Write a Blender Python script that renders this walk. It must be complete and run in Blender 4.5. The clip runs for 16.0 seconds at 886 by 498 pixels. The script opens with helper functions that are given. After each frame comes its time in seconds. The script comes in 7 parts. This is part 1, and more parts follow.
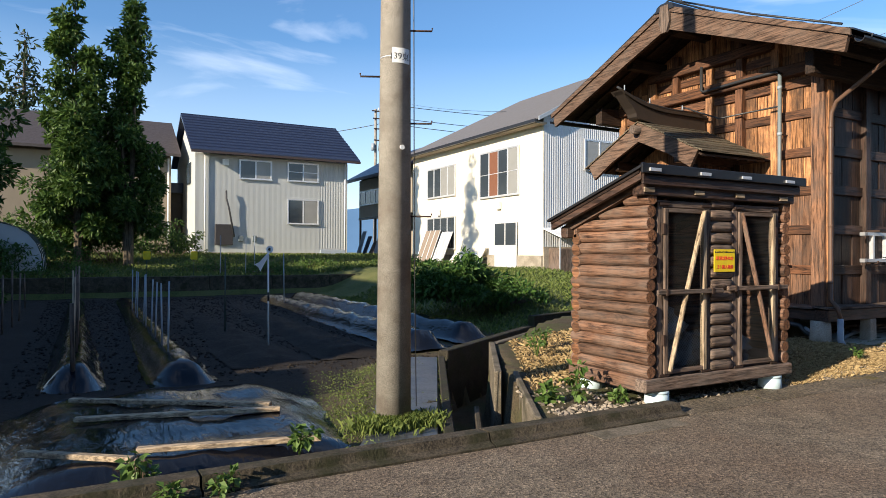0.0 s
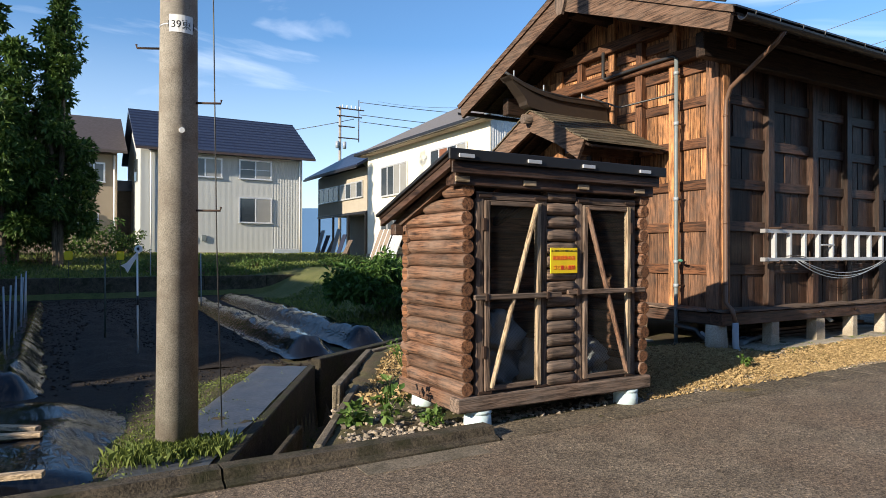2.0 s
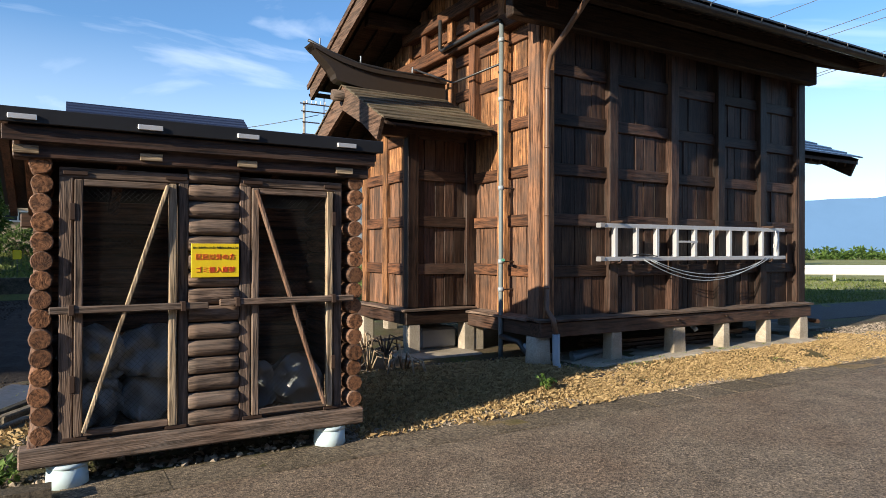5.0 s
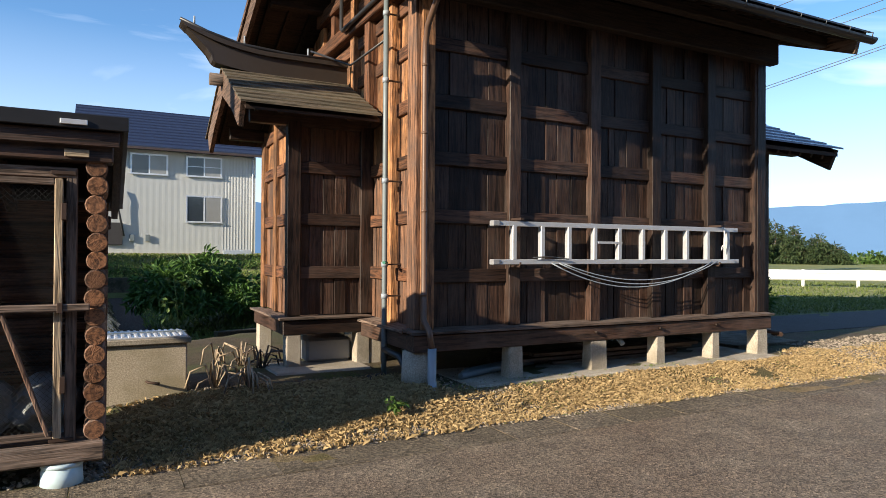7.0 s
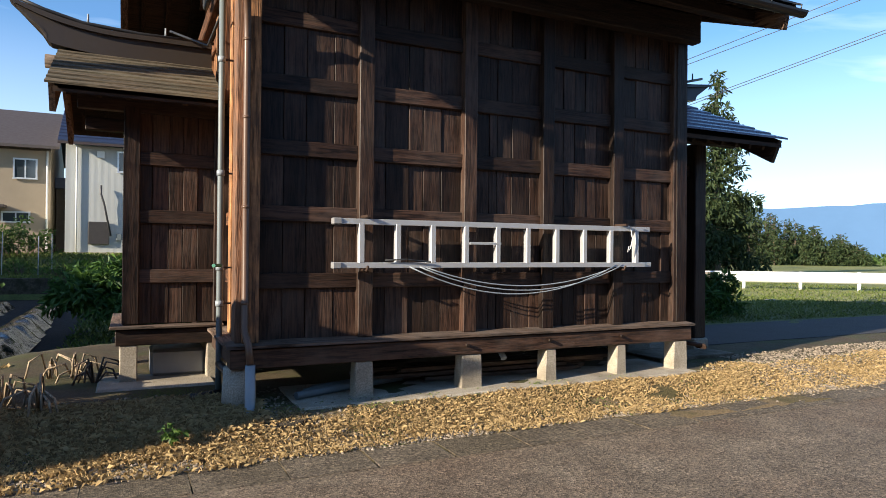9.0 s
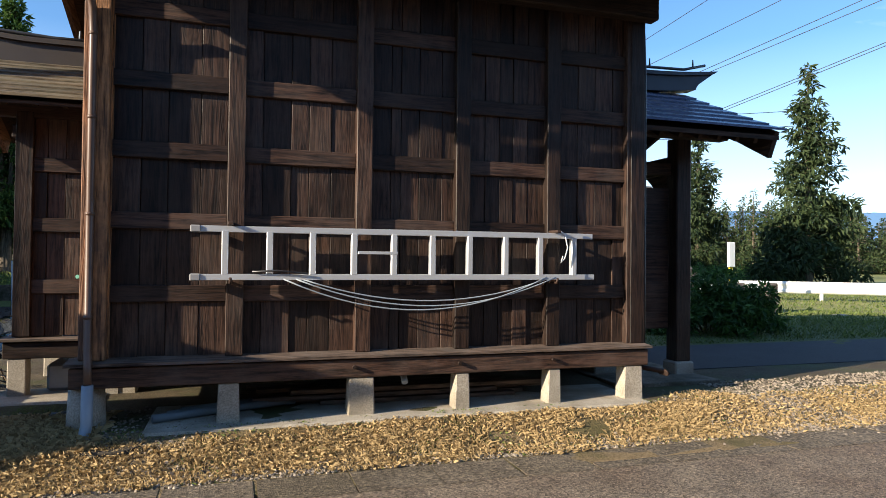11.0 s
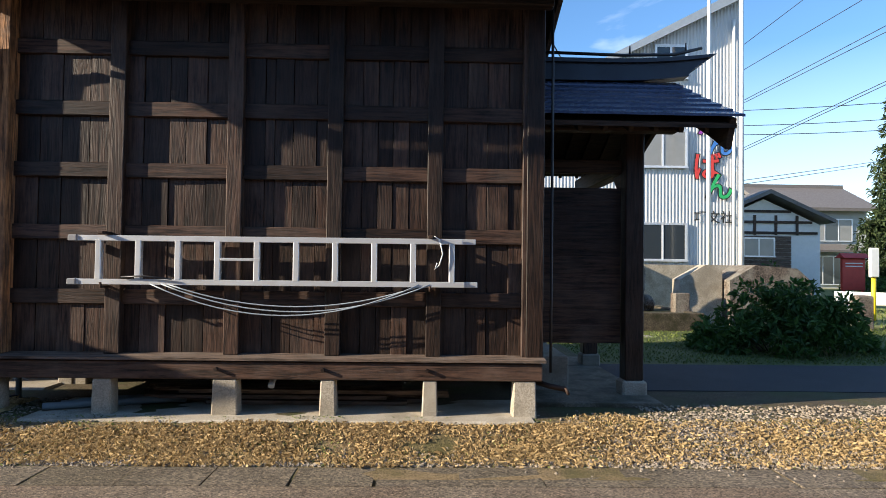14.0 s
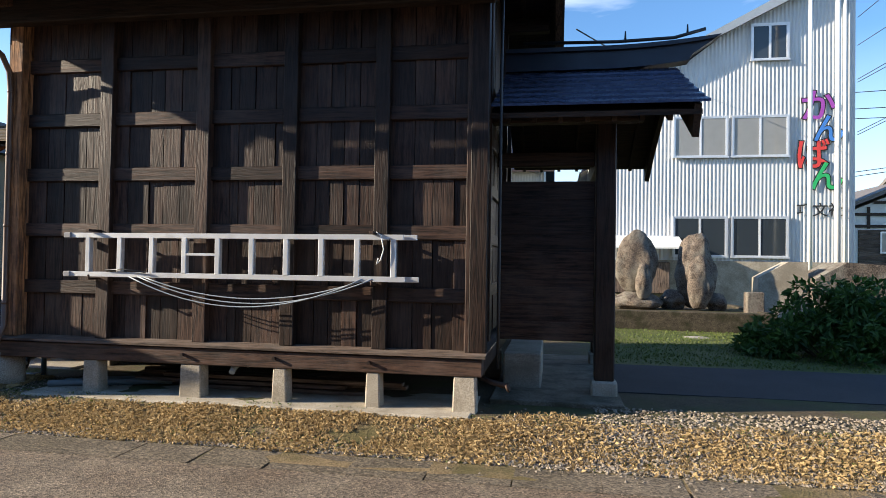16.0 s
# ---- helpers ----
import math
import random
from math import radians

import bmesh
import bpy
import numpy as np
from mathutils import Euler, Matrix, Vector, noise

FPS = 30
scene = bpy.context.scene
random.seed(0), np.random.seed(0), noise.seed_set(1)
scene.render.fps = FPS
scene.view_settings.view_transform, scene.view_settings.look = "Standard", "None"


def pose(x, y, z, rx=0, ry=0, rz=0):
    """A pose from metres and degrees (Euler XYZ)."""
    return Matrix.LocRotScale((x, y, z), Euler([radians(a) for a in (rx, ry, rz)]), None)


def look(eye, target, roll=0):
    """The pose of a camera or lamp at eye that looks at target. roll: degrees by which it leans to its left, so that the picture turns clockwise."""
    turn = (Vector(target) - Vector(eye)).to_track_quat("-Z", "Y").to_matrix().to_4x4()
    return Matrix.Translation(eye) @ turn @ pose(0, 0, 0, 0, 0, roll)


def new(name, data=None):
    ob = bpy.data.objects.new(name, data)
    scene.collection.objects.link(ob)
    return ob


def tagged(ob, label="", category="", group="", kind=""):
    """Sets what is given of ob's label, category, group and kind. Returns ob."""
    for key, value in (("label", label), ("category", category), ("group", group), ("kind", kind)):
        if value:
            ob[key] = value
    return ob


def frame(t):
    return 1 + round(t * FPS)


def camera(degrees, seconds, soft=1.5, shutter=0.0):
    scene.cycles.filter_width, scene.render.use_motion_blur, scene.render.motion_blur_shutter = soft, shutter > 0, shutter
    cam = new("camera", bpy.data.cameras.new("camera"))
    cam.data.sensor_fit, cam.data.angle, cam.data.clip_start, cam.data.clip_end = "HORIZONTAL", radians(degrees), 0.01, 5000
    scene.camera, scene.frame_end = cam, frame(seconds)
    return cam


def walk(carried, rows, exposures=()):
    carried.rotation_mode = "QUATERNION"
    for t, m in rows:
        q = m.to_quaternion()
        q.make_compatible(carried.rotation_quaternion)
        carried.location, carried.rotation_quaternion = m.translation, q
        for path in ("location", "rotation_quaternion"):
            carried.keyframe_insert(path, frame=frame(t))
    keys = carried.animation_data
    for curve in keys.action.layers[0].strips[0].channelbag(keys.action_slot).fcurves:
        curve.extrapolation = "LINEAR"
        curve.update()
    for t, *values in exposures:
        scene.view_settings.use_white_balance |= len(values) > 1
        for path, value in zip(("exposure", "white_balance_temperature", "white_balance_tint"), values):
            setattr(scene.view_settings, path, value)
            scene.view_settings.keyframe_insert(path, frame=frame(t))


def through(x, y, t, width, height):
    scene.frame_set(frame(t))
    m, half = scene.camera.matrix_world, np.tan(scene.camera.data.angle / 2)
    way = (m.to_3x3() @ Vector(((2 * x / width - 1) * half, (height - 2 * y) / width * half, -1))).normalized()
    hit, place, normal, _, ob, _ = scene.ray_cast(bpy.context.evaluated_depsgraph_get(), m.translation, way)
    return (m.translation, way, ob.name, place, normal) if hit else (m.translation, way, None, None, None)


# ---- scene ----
cam = camera(68.1, 16.0, soft=0.6)
METRES, EYE, TILT, LEAN, TURN = 15.0, 1.4, 0.0, 0.0, -29.0
ROWS = [
    (0.0, 0.0, 0.0, 0.0, -0.0, 0.31, -0.3),
    (0.5, 0.0236, 0.016, -0.0007, 0.45, 0.4, -0.3),
    (1.0, 0.0492, 0.0277, 0.0003, 0.02, 0.44, -0.26),
    (1.5, 0.0764, 0.0399, 0.0016, -0.7, 0.45, -0.24),
    (2.0, 0.1054, 0.0529, 0.0005, -1.38, 0.25, -0.16),
    (2.5, 0.1323, 0.0632, 0.0009, -1.96, 0.62, -0.12),
    (3.0, 0.1574, 0.0783, 0.0006, -2.45, 0.81, -0.15),
    (3.5, 0.1855, 0.0902, -0.0002, -2.78, 0.78, -0.18),
    (4.0, 0.2135, 0.108, 0.0, -2.63, 0.22, -0.23),
    (6.5, 0.3641, 0.1844, -0.0001, 0.68, 0.56, -0.31),
    (7.0, 0.3892, 0.2012, -0.0005, 1.61, 0.43, -0.37),
    (7.5, 0.4162, 0.2173, -0.0009, 2.63, -0.16, -0.45),
    (8.0, 0.4424, 0.2325, -0.0002, 3.11, -0.27, -0.49),
    (8.5, 0.4692, 0.2501, 0.0002, 3.22, -0.04, -0.49),
    (9.0, 0.4972, 0.2617, 0.0016, 3.5, 0.42, -0.5),
    (11.5, 0.6423, 0.3416, 0.0055, 14.06, 1.34, -0.61),
    (12.0, 0.676, 0.354, 0.0064, 16.47, 1.93, -0.61),
    (12.5, 0.7048, 0.3672, 0.006, 19.34, 2.02, -0.63),
    (13.0, 0.7339, 0.3765, 0.0064, 21.96, 1.99, -0.64),
    (13.5, 0.7608, 0.3849, 0.0066, 24.7, 1.92, -0.68),
    (14.0, 0.7871, 0.3959, 0.0056, 27.46, 1.57, -0.72),
    (14.5, 0.8148, 0.406, 0.0055, 30.28, 1.59, -0.78),
    (15.0, 0.8385, 0.4217, 0.0056, 33.25, 1.18, -0.84),
    (15.5, 0.8643, 0.435, 0.0058, 36.1, 1.12, -0.89),
    (16.0, 0.8861, 0.454, 0.0062, 38.79, 1.13, -0.9),
]
walk(cam, [(t, pose(0, 0, EYE, TILT, LEAN, TURN) @ pose(METRES * x, METRES * y, METRES * z, 90 + pitch, roll, yaw)) for t, x, y, z, yaw, pitch, roll in ROWS],
     exposures=[(0.0, 0.80), (4.0, 0.88), (9.0, 1.04), (12.0, 1.18), (16.0, 1.22)])

# ---- world, sun, exposure ----
SUN_FROM = Vector((-4.0, -1.0, 1.5)).normalized()
world = bpy.data.worlds.new("sky")
scene.world = world
world.use_nodes = True
wn, wl = world.node_tree.nodes, world.node_tree.links
wn.clear()
w_sky = wn.new("ShaderNodeTexSky")
w_sky.sky_type, w_sky.sun_disc = "NISHITA", False
w_sky.sun_elevation = math.asin(SUN_FROM.z)
w_sky.sun_rotation = math.atan2(SUN_FROM.x, SUN_FROM.y)
w_sky.air_density, w_sky.dust_density, w_sky.ozone_density = 1.0, 0.12, 4.0
w_co = wn.new("ShaderNodeTexCoord")
w_map = wn.new("ShaderNodeMapping")
w_map.inputs["Scale"].default_value = (1.3, 1.3, 6.0)
w_map.inputs["Location"].default_value = (0.35, 0.1, 0.2)
w_noise = wn.new("ShaderNodeTexNoise")
w_noise.inputs["Scale"].default_value, w_noise.inputs["Detail"].default_value = 1.6, 7.0
w_noise.inputs["Distortion"].default_value = 0.6
w_ramp = wn.new("ShaderNodeValToRGB")
w_ramp.color_ramp.elements[0].position, w_ramp.color_ramp.elements[1].position = 0.57, 0.84
w_ramp.color_ramp.elements[1].color = (0.65, 0.65, 0.65, 1)
w_mix = wn.new("ShaderNodeMixRGB")
w_mix.inputs["Color2"].default_value = (11.0, 11.3, 11.8, 1)
w_bg = wn.new("ShaderNodeBackground")
w_bg.inputs["Strength"].default_value = 0.10
w_out = wn.new("ShaderNodeOutputWorld")
wl.new(w_co.outputs["Generated"], w_map.inputs["Vector"])
wl.new(w_map.outputs["Vector"], w_noise.inputs["Vector"])
wl.new(w_noise.outputs["Fac"], w_ramp.inputs["Fac"])
wl.new(w_ramp.outputs["Color"], w_mix.inputs["Fac"])
w_tint = wn.new("ShaderNodeMixRGB")
w_tint.blend_type, w_tint.inputs["Fac"].default_value = "MULTIPLY", 1.0
w_tint.inputs["Color2"].default_value = (0.87, 1.04, 1.14, 1)
wl.new(w_sky.outputs["Color"], w_tint.inputs["Color1"])
wl.new(w_tint.outputs["Color"], w_mix.inputs["Color1"])
# thin white haze low over the horizon
w_sep = wn.new("ShaderNodeSeparateXYZ")
w_low = wn.new("ShaderNodeValToRGB")
w_low.color_ramp.elements[0].color, w_low.color_ramp.elements[1].color = (0.42, 0.42, 0.42, 1), (0, 0, 0, 1)
w_low.color_ramp.elements[1].position = 0.30
w_haze = wn.new("ShaderNodeMixRGB")
w_haze.inputs["Color2"].default_value = (8.6, 8.9, 9.3, 1)
wl.new(w_co.outputs["Generated"], w_sep.inputs[0])
wl.new(w_sep.outputs["Z"], w_low.inputs["Fac"])
wl.new(w_low.outputs["Color"], w_haze.inputs["Fac"])
wl.new(w_mix.outputs["Color"], w_haze.inputs["Color1"])
wl.new(w_haze.outputs["Color"], w_bg.inputs["Color"])
wl.new(w_bg.outputs["Background"], w_out.inputs["Surface"])

sun = new("sun", bpy.data.lights.new("sun", "SUN"))
sun.data.energy, sun.data.angle, sun.data.color = 5.0, radians(0.6), (1.0, 0.87, 0.68)
sun.matrix_world = look(SUN_FROM * 60, (0, 0, 0))


# ---- materials ----
def rgb(c):
    return (c[0], c[1], c[2], 1.0)


class Nodes:
    """A small wrapper round a node material."""

    def __init__(self, name, rough=0.7, metal=0.0, spec=0.5):
        self.m = bpy.data.materials.new(name)
        self.m.use_nodes = True
        self.n, self.l = self.m.node_tree.nodes, self.m.node_tree.links
        self.b = self.n["Principled BSDF"]
        self.b.inputs["Roughness"].default_value = rough
        self.b.inputs["Metallic"].default_value = metal
        self.b.inputs["Specular IOR Level"].default_value = spec

    def coords(self, scale=(1, 1, 1), shift=True):
        co, mp = self.n.new("ShaderNodeTexCoord"), self.n.new("ShaderNodeMapping")
        mp.inputs["Scale"].default_value = scale
        src = co.outputs["Object"]
        if shift:
            oi, ml, ad = self.n.new("ShaderNodeObjectInfo"), self.n.new("ShaderNodeMath"), self.n.new("ShaderNodeVectorMath")
            ml.operation, ml.inputs[1].default_value = "MULTIPLY", 37.0
            self.l.new(oi.outputs["Random"], ml.inputs[0])
            self.l.new(src, ad.inputs[0])
            self.l.new(ml.outputs[0], ad.inputs[1])
            src = ad.outputs[0]
        self.l.new(src, mp.inputs["Vector"])
        return mp.outputs["Vector"]

    def noise(self, vec, scale, detail=5.0, rough=0.55, dist=0.0):
        t = self.n.new("ShaderNodeTexNoise")
        t.inputs["Scale"].default_value, t.inputs["Detail"].default_value = scale, detail
        t.inputs["Roughness"].default_value, t.inputs["Distortion"].default_value = rough, dist
        self.l.new(vec, t.inputs["Vector"])
        return t.outputs["Fac"]

    def ramp(self, fac, *stops):
        r = self.n.new("ShaderNodeValToRGB")
        e = r.color_ramp.elements
        while len(e) < len(stops):
            e.new(0.5)
        for el, (p, c) in zip(e, stops):
            el.position, el.color = p, rgb(c)
        self.l.new(fac, r.inputs["Fac"])
        return r.outputs["Color"]

    def mix(self, fac, a, b, kind="MIX"):
        x = self.n.new("ShaderNodeMixRGB")
        x.blend_type = kind
        for key, v in (("Fac", fac), ("Color1", a), ("Color2", b)):
            if isinstance(v, (int, float)):
                x.inputs[key].default_value = v
            elif isinstance(v, tuple):
                x.inputs[key].default_value = rgb(v)
            else:
                self.l.new(v, x.inputs[key])
        return x.outputs["Color"]

    def bump(self, height, strength=0.4, dist=0.01):
        b = self.n.new("ShaderNodeBump")
        b.inputs["Strength"].default_value, b.inputs["Distance"].default_value = strength, dist
        self.l.new(height, b.inputs["Height"])
        self.l.new(b.outputs["Normal"], self.b.inputs["Normal"])

    def colour(self, c):
        if isinstance(c, tuple):
            self.b.inputs["Base Color"].default_value = rgb(c)
        else:
            self.l.new(c, self.b.inputs["Base Color"])
        return self

    def rough(self, c):
        self.l.new(c, self.b.inputs["Roughness"])
        return self

    def vary(self, c, amount=0.25):
        """Each object, or loose piece, a little lighter or darker."""
        oi = self.n.new("ShaderNodeObjectInfo")
        g = 1.0 - amount
        return self.mix(1.0, c, self.ramp(oi.outputs["Random"], (0, (g, g, g)), (1, (1 + amount,) * 3)), "MULTIPLY")

    def islands(self, c, amount=0.3, tint=(1, 1, 1)):
        geo = self.n.new("ShaderNodeNewGeometry")
        g = 1.0 - amount
        return self.mix(1.0, c, self.ramp(geo.outputs["Random Per Island"], (0, (g, g, g)), (1, tuple((1 + amount) * t for t in tint))), "MULTIPLY")


def wood(name, dark, light, axis, grey=(0.30, 0.27, 0.24), weather=0.35, rough=0.72, vary=0.2, relief=0.5):
    """Weathered wood whose grain runs along the axis."""
    k = Nodes(name, rough, 0, 0.3)
    along = {"x": (0.07, 1, 1), "y": (1, 0.07, 1), "z": (1, 1, 0.07)}[axis]
    v = k.coords(along)
    rings = k.noise(v, 7.0, 3.0, 0.5, 1.2)
    fine = k.noise(v, 38.0, 4.0, 0.7)
    w = k.n.new("ShaderNodeMath")
    w.operation, w.inputs[1].default_value = "PINGPONG", 0.04
    k.l.new(rings, w.inputs[0])
    s = k.n.new("ShaderNodeMath")
    s.operation, s.inputs[1].default_value = "MULTIPLY", 25.0
    k.l.new(w.outputs[0], s.inputs[0])
    base = k.ramp(s.outputs[0], (0.05, dark), (0.6, light))
    base = k.mix(0.68, base, k.ramp(fine, (0.40, tuple(c * 0.3 for c in dark)), (0.58, tuple(c * 1.25 for c in light))), "MIX")
    stain = k.noise(k.coords((1, 1, 1)), 2.3, 5.0, 0.65)
    base = k.mix(k.ramp(stain, (0.42, (0, 0, 0)), (0.72, (weather,) * 3)), base, grey)
    k.colour(k.vary(base, vary))
    k.bump(k.mix(0.75, s.outputs[0], fine), relief, 0.012)
    return k.m


def speckled(name, stops, scale, detail=6.0, rough=0.9, spec=0.3, bump=0.3, dist=0.01, big=None, fine=120.0, shift=False, vary=0.0, grit=0.0):
    """A mineral or earthy surface: grains, patches, relief."""
    k = Nodes(name, rough, 0, spec)
    v = k.coords((1, 1, 1), shift)
    c = k.ramp(k.noise(v, scale, detail, 0.65), *stops)
    grain = k.noise(v, fine, 3.0, 0.7)
    c = k.mix(0.5, c, k.ramp(grain, (0.38, tuple(x * 0.4 for x in stops[0][1])), (0.62, tuple(x * 1.2 for x in stops[-1][1]))))
    if big:
        c = k.mix(k.ramp(k.noise(v, big[0], 4.0, 0.6), (0.45, (0, 0, 0)), (0.65, (big[2],) * 3)), c, big[1])
    if grit:
        c = k.mix(grit, c, k.ramp(k.noise(v, fine * 0.8, 2.0, 0.8), (0.42, tuple(x * 0.25 for x in stops[0][1])), (0.6, tuple(x * 1.25 for x in stops[-1][1]))))
    k.colour(k.vary(c, vary) if vary else c)
    k.bump(k.mix(0.5, grain, k.noise(v, scale * 3, 5.0)), bump, dist)
    return k.m


def plain(name, c, rough=0.5, metal=0.0, spec=0.5, dirt=0.25, scale=6.0):
    """Paint, plastic or metal, with slight soiling."""
    k = Nodes(name, rough, metal, spec)
    n = k.noise(k.coords((1, 1, 1)), scale, 6.0, 0.65)
    k.colour(k.mix(k.ramp(n, (0.4, (0, 0, 0)), (0.75, (dirt,) * 3)), c, tuple(x * 0.45 for x in c)))
    k.rough(k.ramp(n, (0.3, (max(rough - 0.08, 0.03),) * 3), (0.8, (min(rough + 0.15, 1),) * 3)))
    return k.m


def leafy(name, a, b, rough=0.55, through=0.25):
    k = Nodes(name, rough, 0, 0.35)
    geo = k.n.new("ShaderNodeNewGeometry")
    c = k.ramp(geo.outputs["Random Per Island"], (0.0, a), (1.0, b))
    k.colour(c)
    tr, ms = k.n.new("ShaderNodeBsdfTranslucent"), k.n.new("ShaderNodeMixShader")
    k.l.new(c, tr.inputs["Color"])
    ms.inputs[0].default_value = through
    out = k.n["Material Output"]
    k.l.new(k.b.outputs[0], ms.inputs[1])
    k.l.new(tr.outputs[0], ms.inputs[2])
    k.l.new(ms.outputs[0], out.inputs["Surface"])
    return k.m


# Front walls carry shade, sun-facing gables carry sunlight, in their wood colours.
HALL_SHADED = {a: wood("hall_shaded_wood_" + a, (0.006, 0.0038, 0.0035), (0.054, 0.029, 0.020), a, (0.105, 0.080, 0.066), 0.40, 0.50, 0.55, 0.32) for a in "xyz"}
GABLE_SUNLIT = {a: wood("gable_sunlit_wood_" + a, (0.050, 0.017, 0.007), (0.40, 0.19, 0.082), a, (0.062, 0.040, 0.030), 0.95, 0.78, 0.45) for a in "xyz"}
# Dark eaves wood; shade beneath the roofs is mixed into its colour.
EAVES_SHADED = {a: wood("eaves_shaded_wood_" + a, (0.008, 0.005, 0.004), (0.040, 0.023, 0.015), a, (0.05, 0.035, 0.026), 0.4, 0.7) for a in "xyz"}
BARGE = {a: wood("barge_wood_" + a, (0.028, 0.014, 0.009), (0.15, 0.090, 0.061), a, (0.14, 0.108, 0.086), 0.5, 0.85) for a in "xyz"}
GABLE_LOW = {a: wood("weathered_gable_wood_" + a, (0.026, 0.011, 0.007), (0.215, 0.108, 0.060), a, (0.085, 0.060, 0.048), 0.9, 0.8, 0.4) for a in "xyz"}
GABLE_RAIL = {a: wood("gable_rail_wood_" + a, (0.022, 0.009, 0.005), (0.14, 0.060, 0.029), a, (0.07, 0.045, 0.034), 0.5, 0.75, 0.3) for a in "xyz"}
GREYWOOD = {a: wood("grey_wood_" + a, (0.030, 0.019, 0.014), (0.17, 0.117, 0.088), a, (0.19, 0.16, 0.137), 0.5, 0.85, 0.25) for a in "xyz"}
LOG = {a: wood("log_wood_" + a, (0.026, 0.011, 0.008), (0.165, 0.086, 0.052), a, (0.20, 0.15, 0.12), 0.6, 0.8, 0.45) for a in "xyz"}
ENDWOOD = wood("log_end_wood", (0.06, 0.025, 0.012), (0.21, 0.095, 0.045), "y", (0.12, 0.07, 0.05), 0.4, 0.85, 0.3)
BOARD = {a: wood("board_wood_" + a, (0.17, 0.115, 0.07), (0.46, 0.35, 0.23), a, (0.36, 0.31, 0.25), 0.4, 0.8) for a in "xyz"}
SHINGLE = wood("roof_shingle", (0.035, 0.027, 0.018), (0.145, 0.112, 0.075), "x", (0.11, 0.105, 0.072), 0.6, 0.85)


def chippings(name, stops, patch, shift=False, size=85.0):
    """Worn asphalt: stone chippings of mixed tone in a darker binder, with broad stains."""
    k = Nodes(name, 0.88, 0, 0.3)
    v = k.coords((1, 1, 1), shift)
    vor = k.n.new("ShaderNodeTexVoronoi")
    vor.inputs["Scale"].default_value = size
    k.l.new(v, vor.inputs["Vector"])
    sep = k.n.new("ShaderNodeSeparateColor")
    k.l.new(vor.outputs["Color"], sep.inputs[0])
    base = k.ramp(k.noise(v, 2.6, 7.0, 0.7), *stops)
    stone = k.ramp(sep.outputs[0], (0.0, (0.34, 0.33, 0.32)), (0.55, (0.95, 0.95, 0.95)), (0.86, (1.25, 1.22, 1.16)), (1.0, (1.9, 1.85, 1.75)))
    c = k.mix(1.0, base, stone, "MULTIPLY")
    c = k.mix(k.ramp(k.noise(v, 0.55, 6.0, 0.65), (0.44, (0, 0, 0)), (0.62, (0.6,) * 3)), c, k.mix(1.0, stone, patch, "MULTIPLY"))
    k.colour(c)
    k.bump(k.mix(0.55, vor.outputs["Distance"], k.noise(v, size * 1.7, 3.0, 0.7)), 0.8, 0.010)
    return k.m


ASPHALT = chippings("asphalt", [(0.3, (0.120, 0.094, 0.068)), (0.7, (0.250, 0.200, 0.147))], (0.165, 0.112, 0.076))
EDGE_SLAB = chippings("edge_slab", [(0.3, (0.10, 0.080, 0.056)), (0.7, (0.22, 0.178, 0.130))], (0.10, 0.080, 0.050), True, 70.0)
DARK_ASPHALT = speckled("dark_asphalt", [(0.3, (0.035, 0.036, 0.04)), (0.7, (0.06, 0.06, 0.064))], 2.0, fine=140)
CONCRETE = speckled("concrete", [(0.3, (0.29, 0.25, 0.19)), (0.7, (0.49, 0.435, 0.355))], 6.0, big=(2.2, (0.20, 0.17, 0.125), 0.7), fine=90, shift=True, vary=0.12)
POLE_CONCRETE = speckled("pole_concrete", [(0.3, (0.22, 0.20, 0.17)), (0.7, (0.42, 0.385, 0.335))], 7.0, big=(2.2, (0.17, 0.135, 0.11), 0.7), fine=110)
MOSSY = speckled("mossy_concrete", [(0.35, (0.022, 0.018, 0.012)), (0.65, (0.115, 0.092, 0.064))], 9.0, big=(3.5, (0.022, 0.024, 0.008), 0.85), fine=60, bump=0.8, dist=0.02, shift=True)
EARTH = speckled("earth_and_moss", [(0.3, (0.04, 0.03, 0.017)), (0.7, (0.125, 0.095, 0.055))], 4.0, big=(1.1, (0.06, 0.075, 0.02), 0.75), fine=60, bump=0.9, dist=0.03)
STRAW_EARTH = speckled("dry_grass_ground", [(0.3, (0.11, 0.078, 0.038)), (0.7, (0.30, 0.215, 0.115))], 14.0, big=(1.6, (0.075, 0.070, 0.020), 0.85), fine=55, bump=1.0, dist=0.03)
SOIL = speckled("tilled_soil", [(0.3, (0.012, 0.009, 0.007)), (0.7, (0.038, 0.029, 0.022))], 9.0, fine=45, bump=1.0, dist=0.04)
LAWN = speckled("lawn_ground", [(0.3, (0.045, 0.065, 0.018)), (0.7, (0.13, 0.15, 0.045))], 3.0, big=(0.6, (0.16, 0.15, 0.06), 0.6), fine=40, bump=1.0, dist=0.04)
FIELD = speckled("far_field", [(0.3, (0.13, 0.16, 0.04)), (0.7, (0.25, 0.25, 0.08))], 0.15, big=(0.04, (0.30, 0.27, 0.10), 0.6), fine=3, bump=0.3, dist=0.05)
GRAVEL = speckled("gravel_stone", [(0.3, (0.20, 0.18, 0.15)), (0.7, (0.42, 0.39, 0.35))], 14.0, fine=80)
ROCK = speckled("standing_rock", [(0.35, (0.045, 0.036, 0.03)), (0.65, (0.21, 0.165, 0.13))], 5.0, big=(2.5, (0.24, 0.235, 0.2), 0.6), fine=40, bump=0.9, dist=0.03, shift=True)
FILM = Nodes("black_mulch_film", 0.12, 0, 0.3)
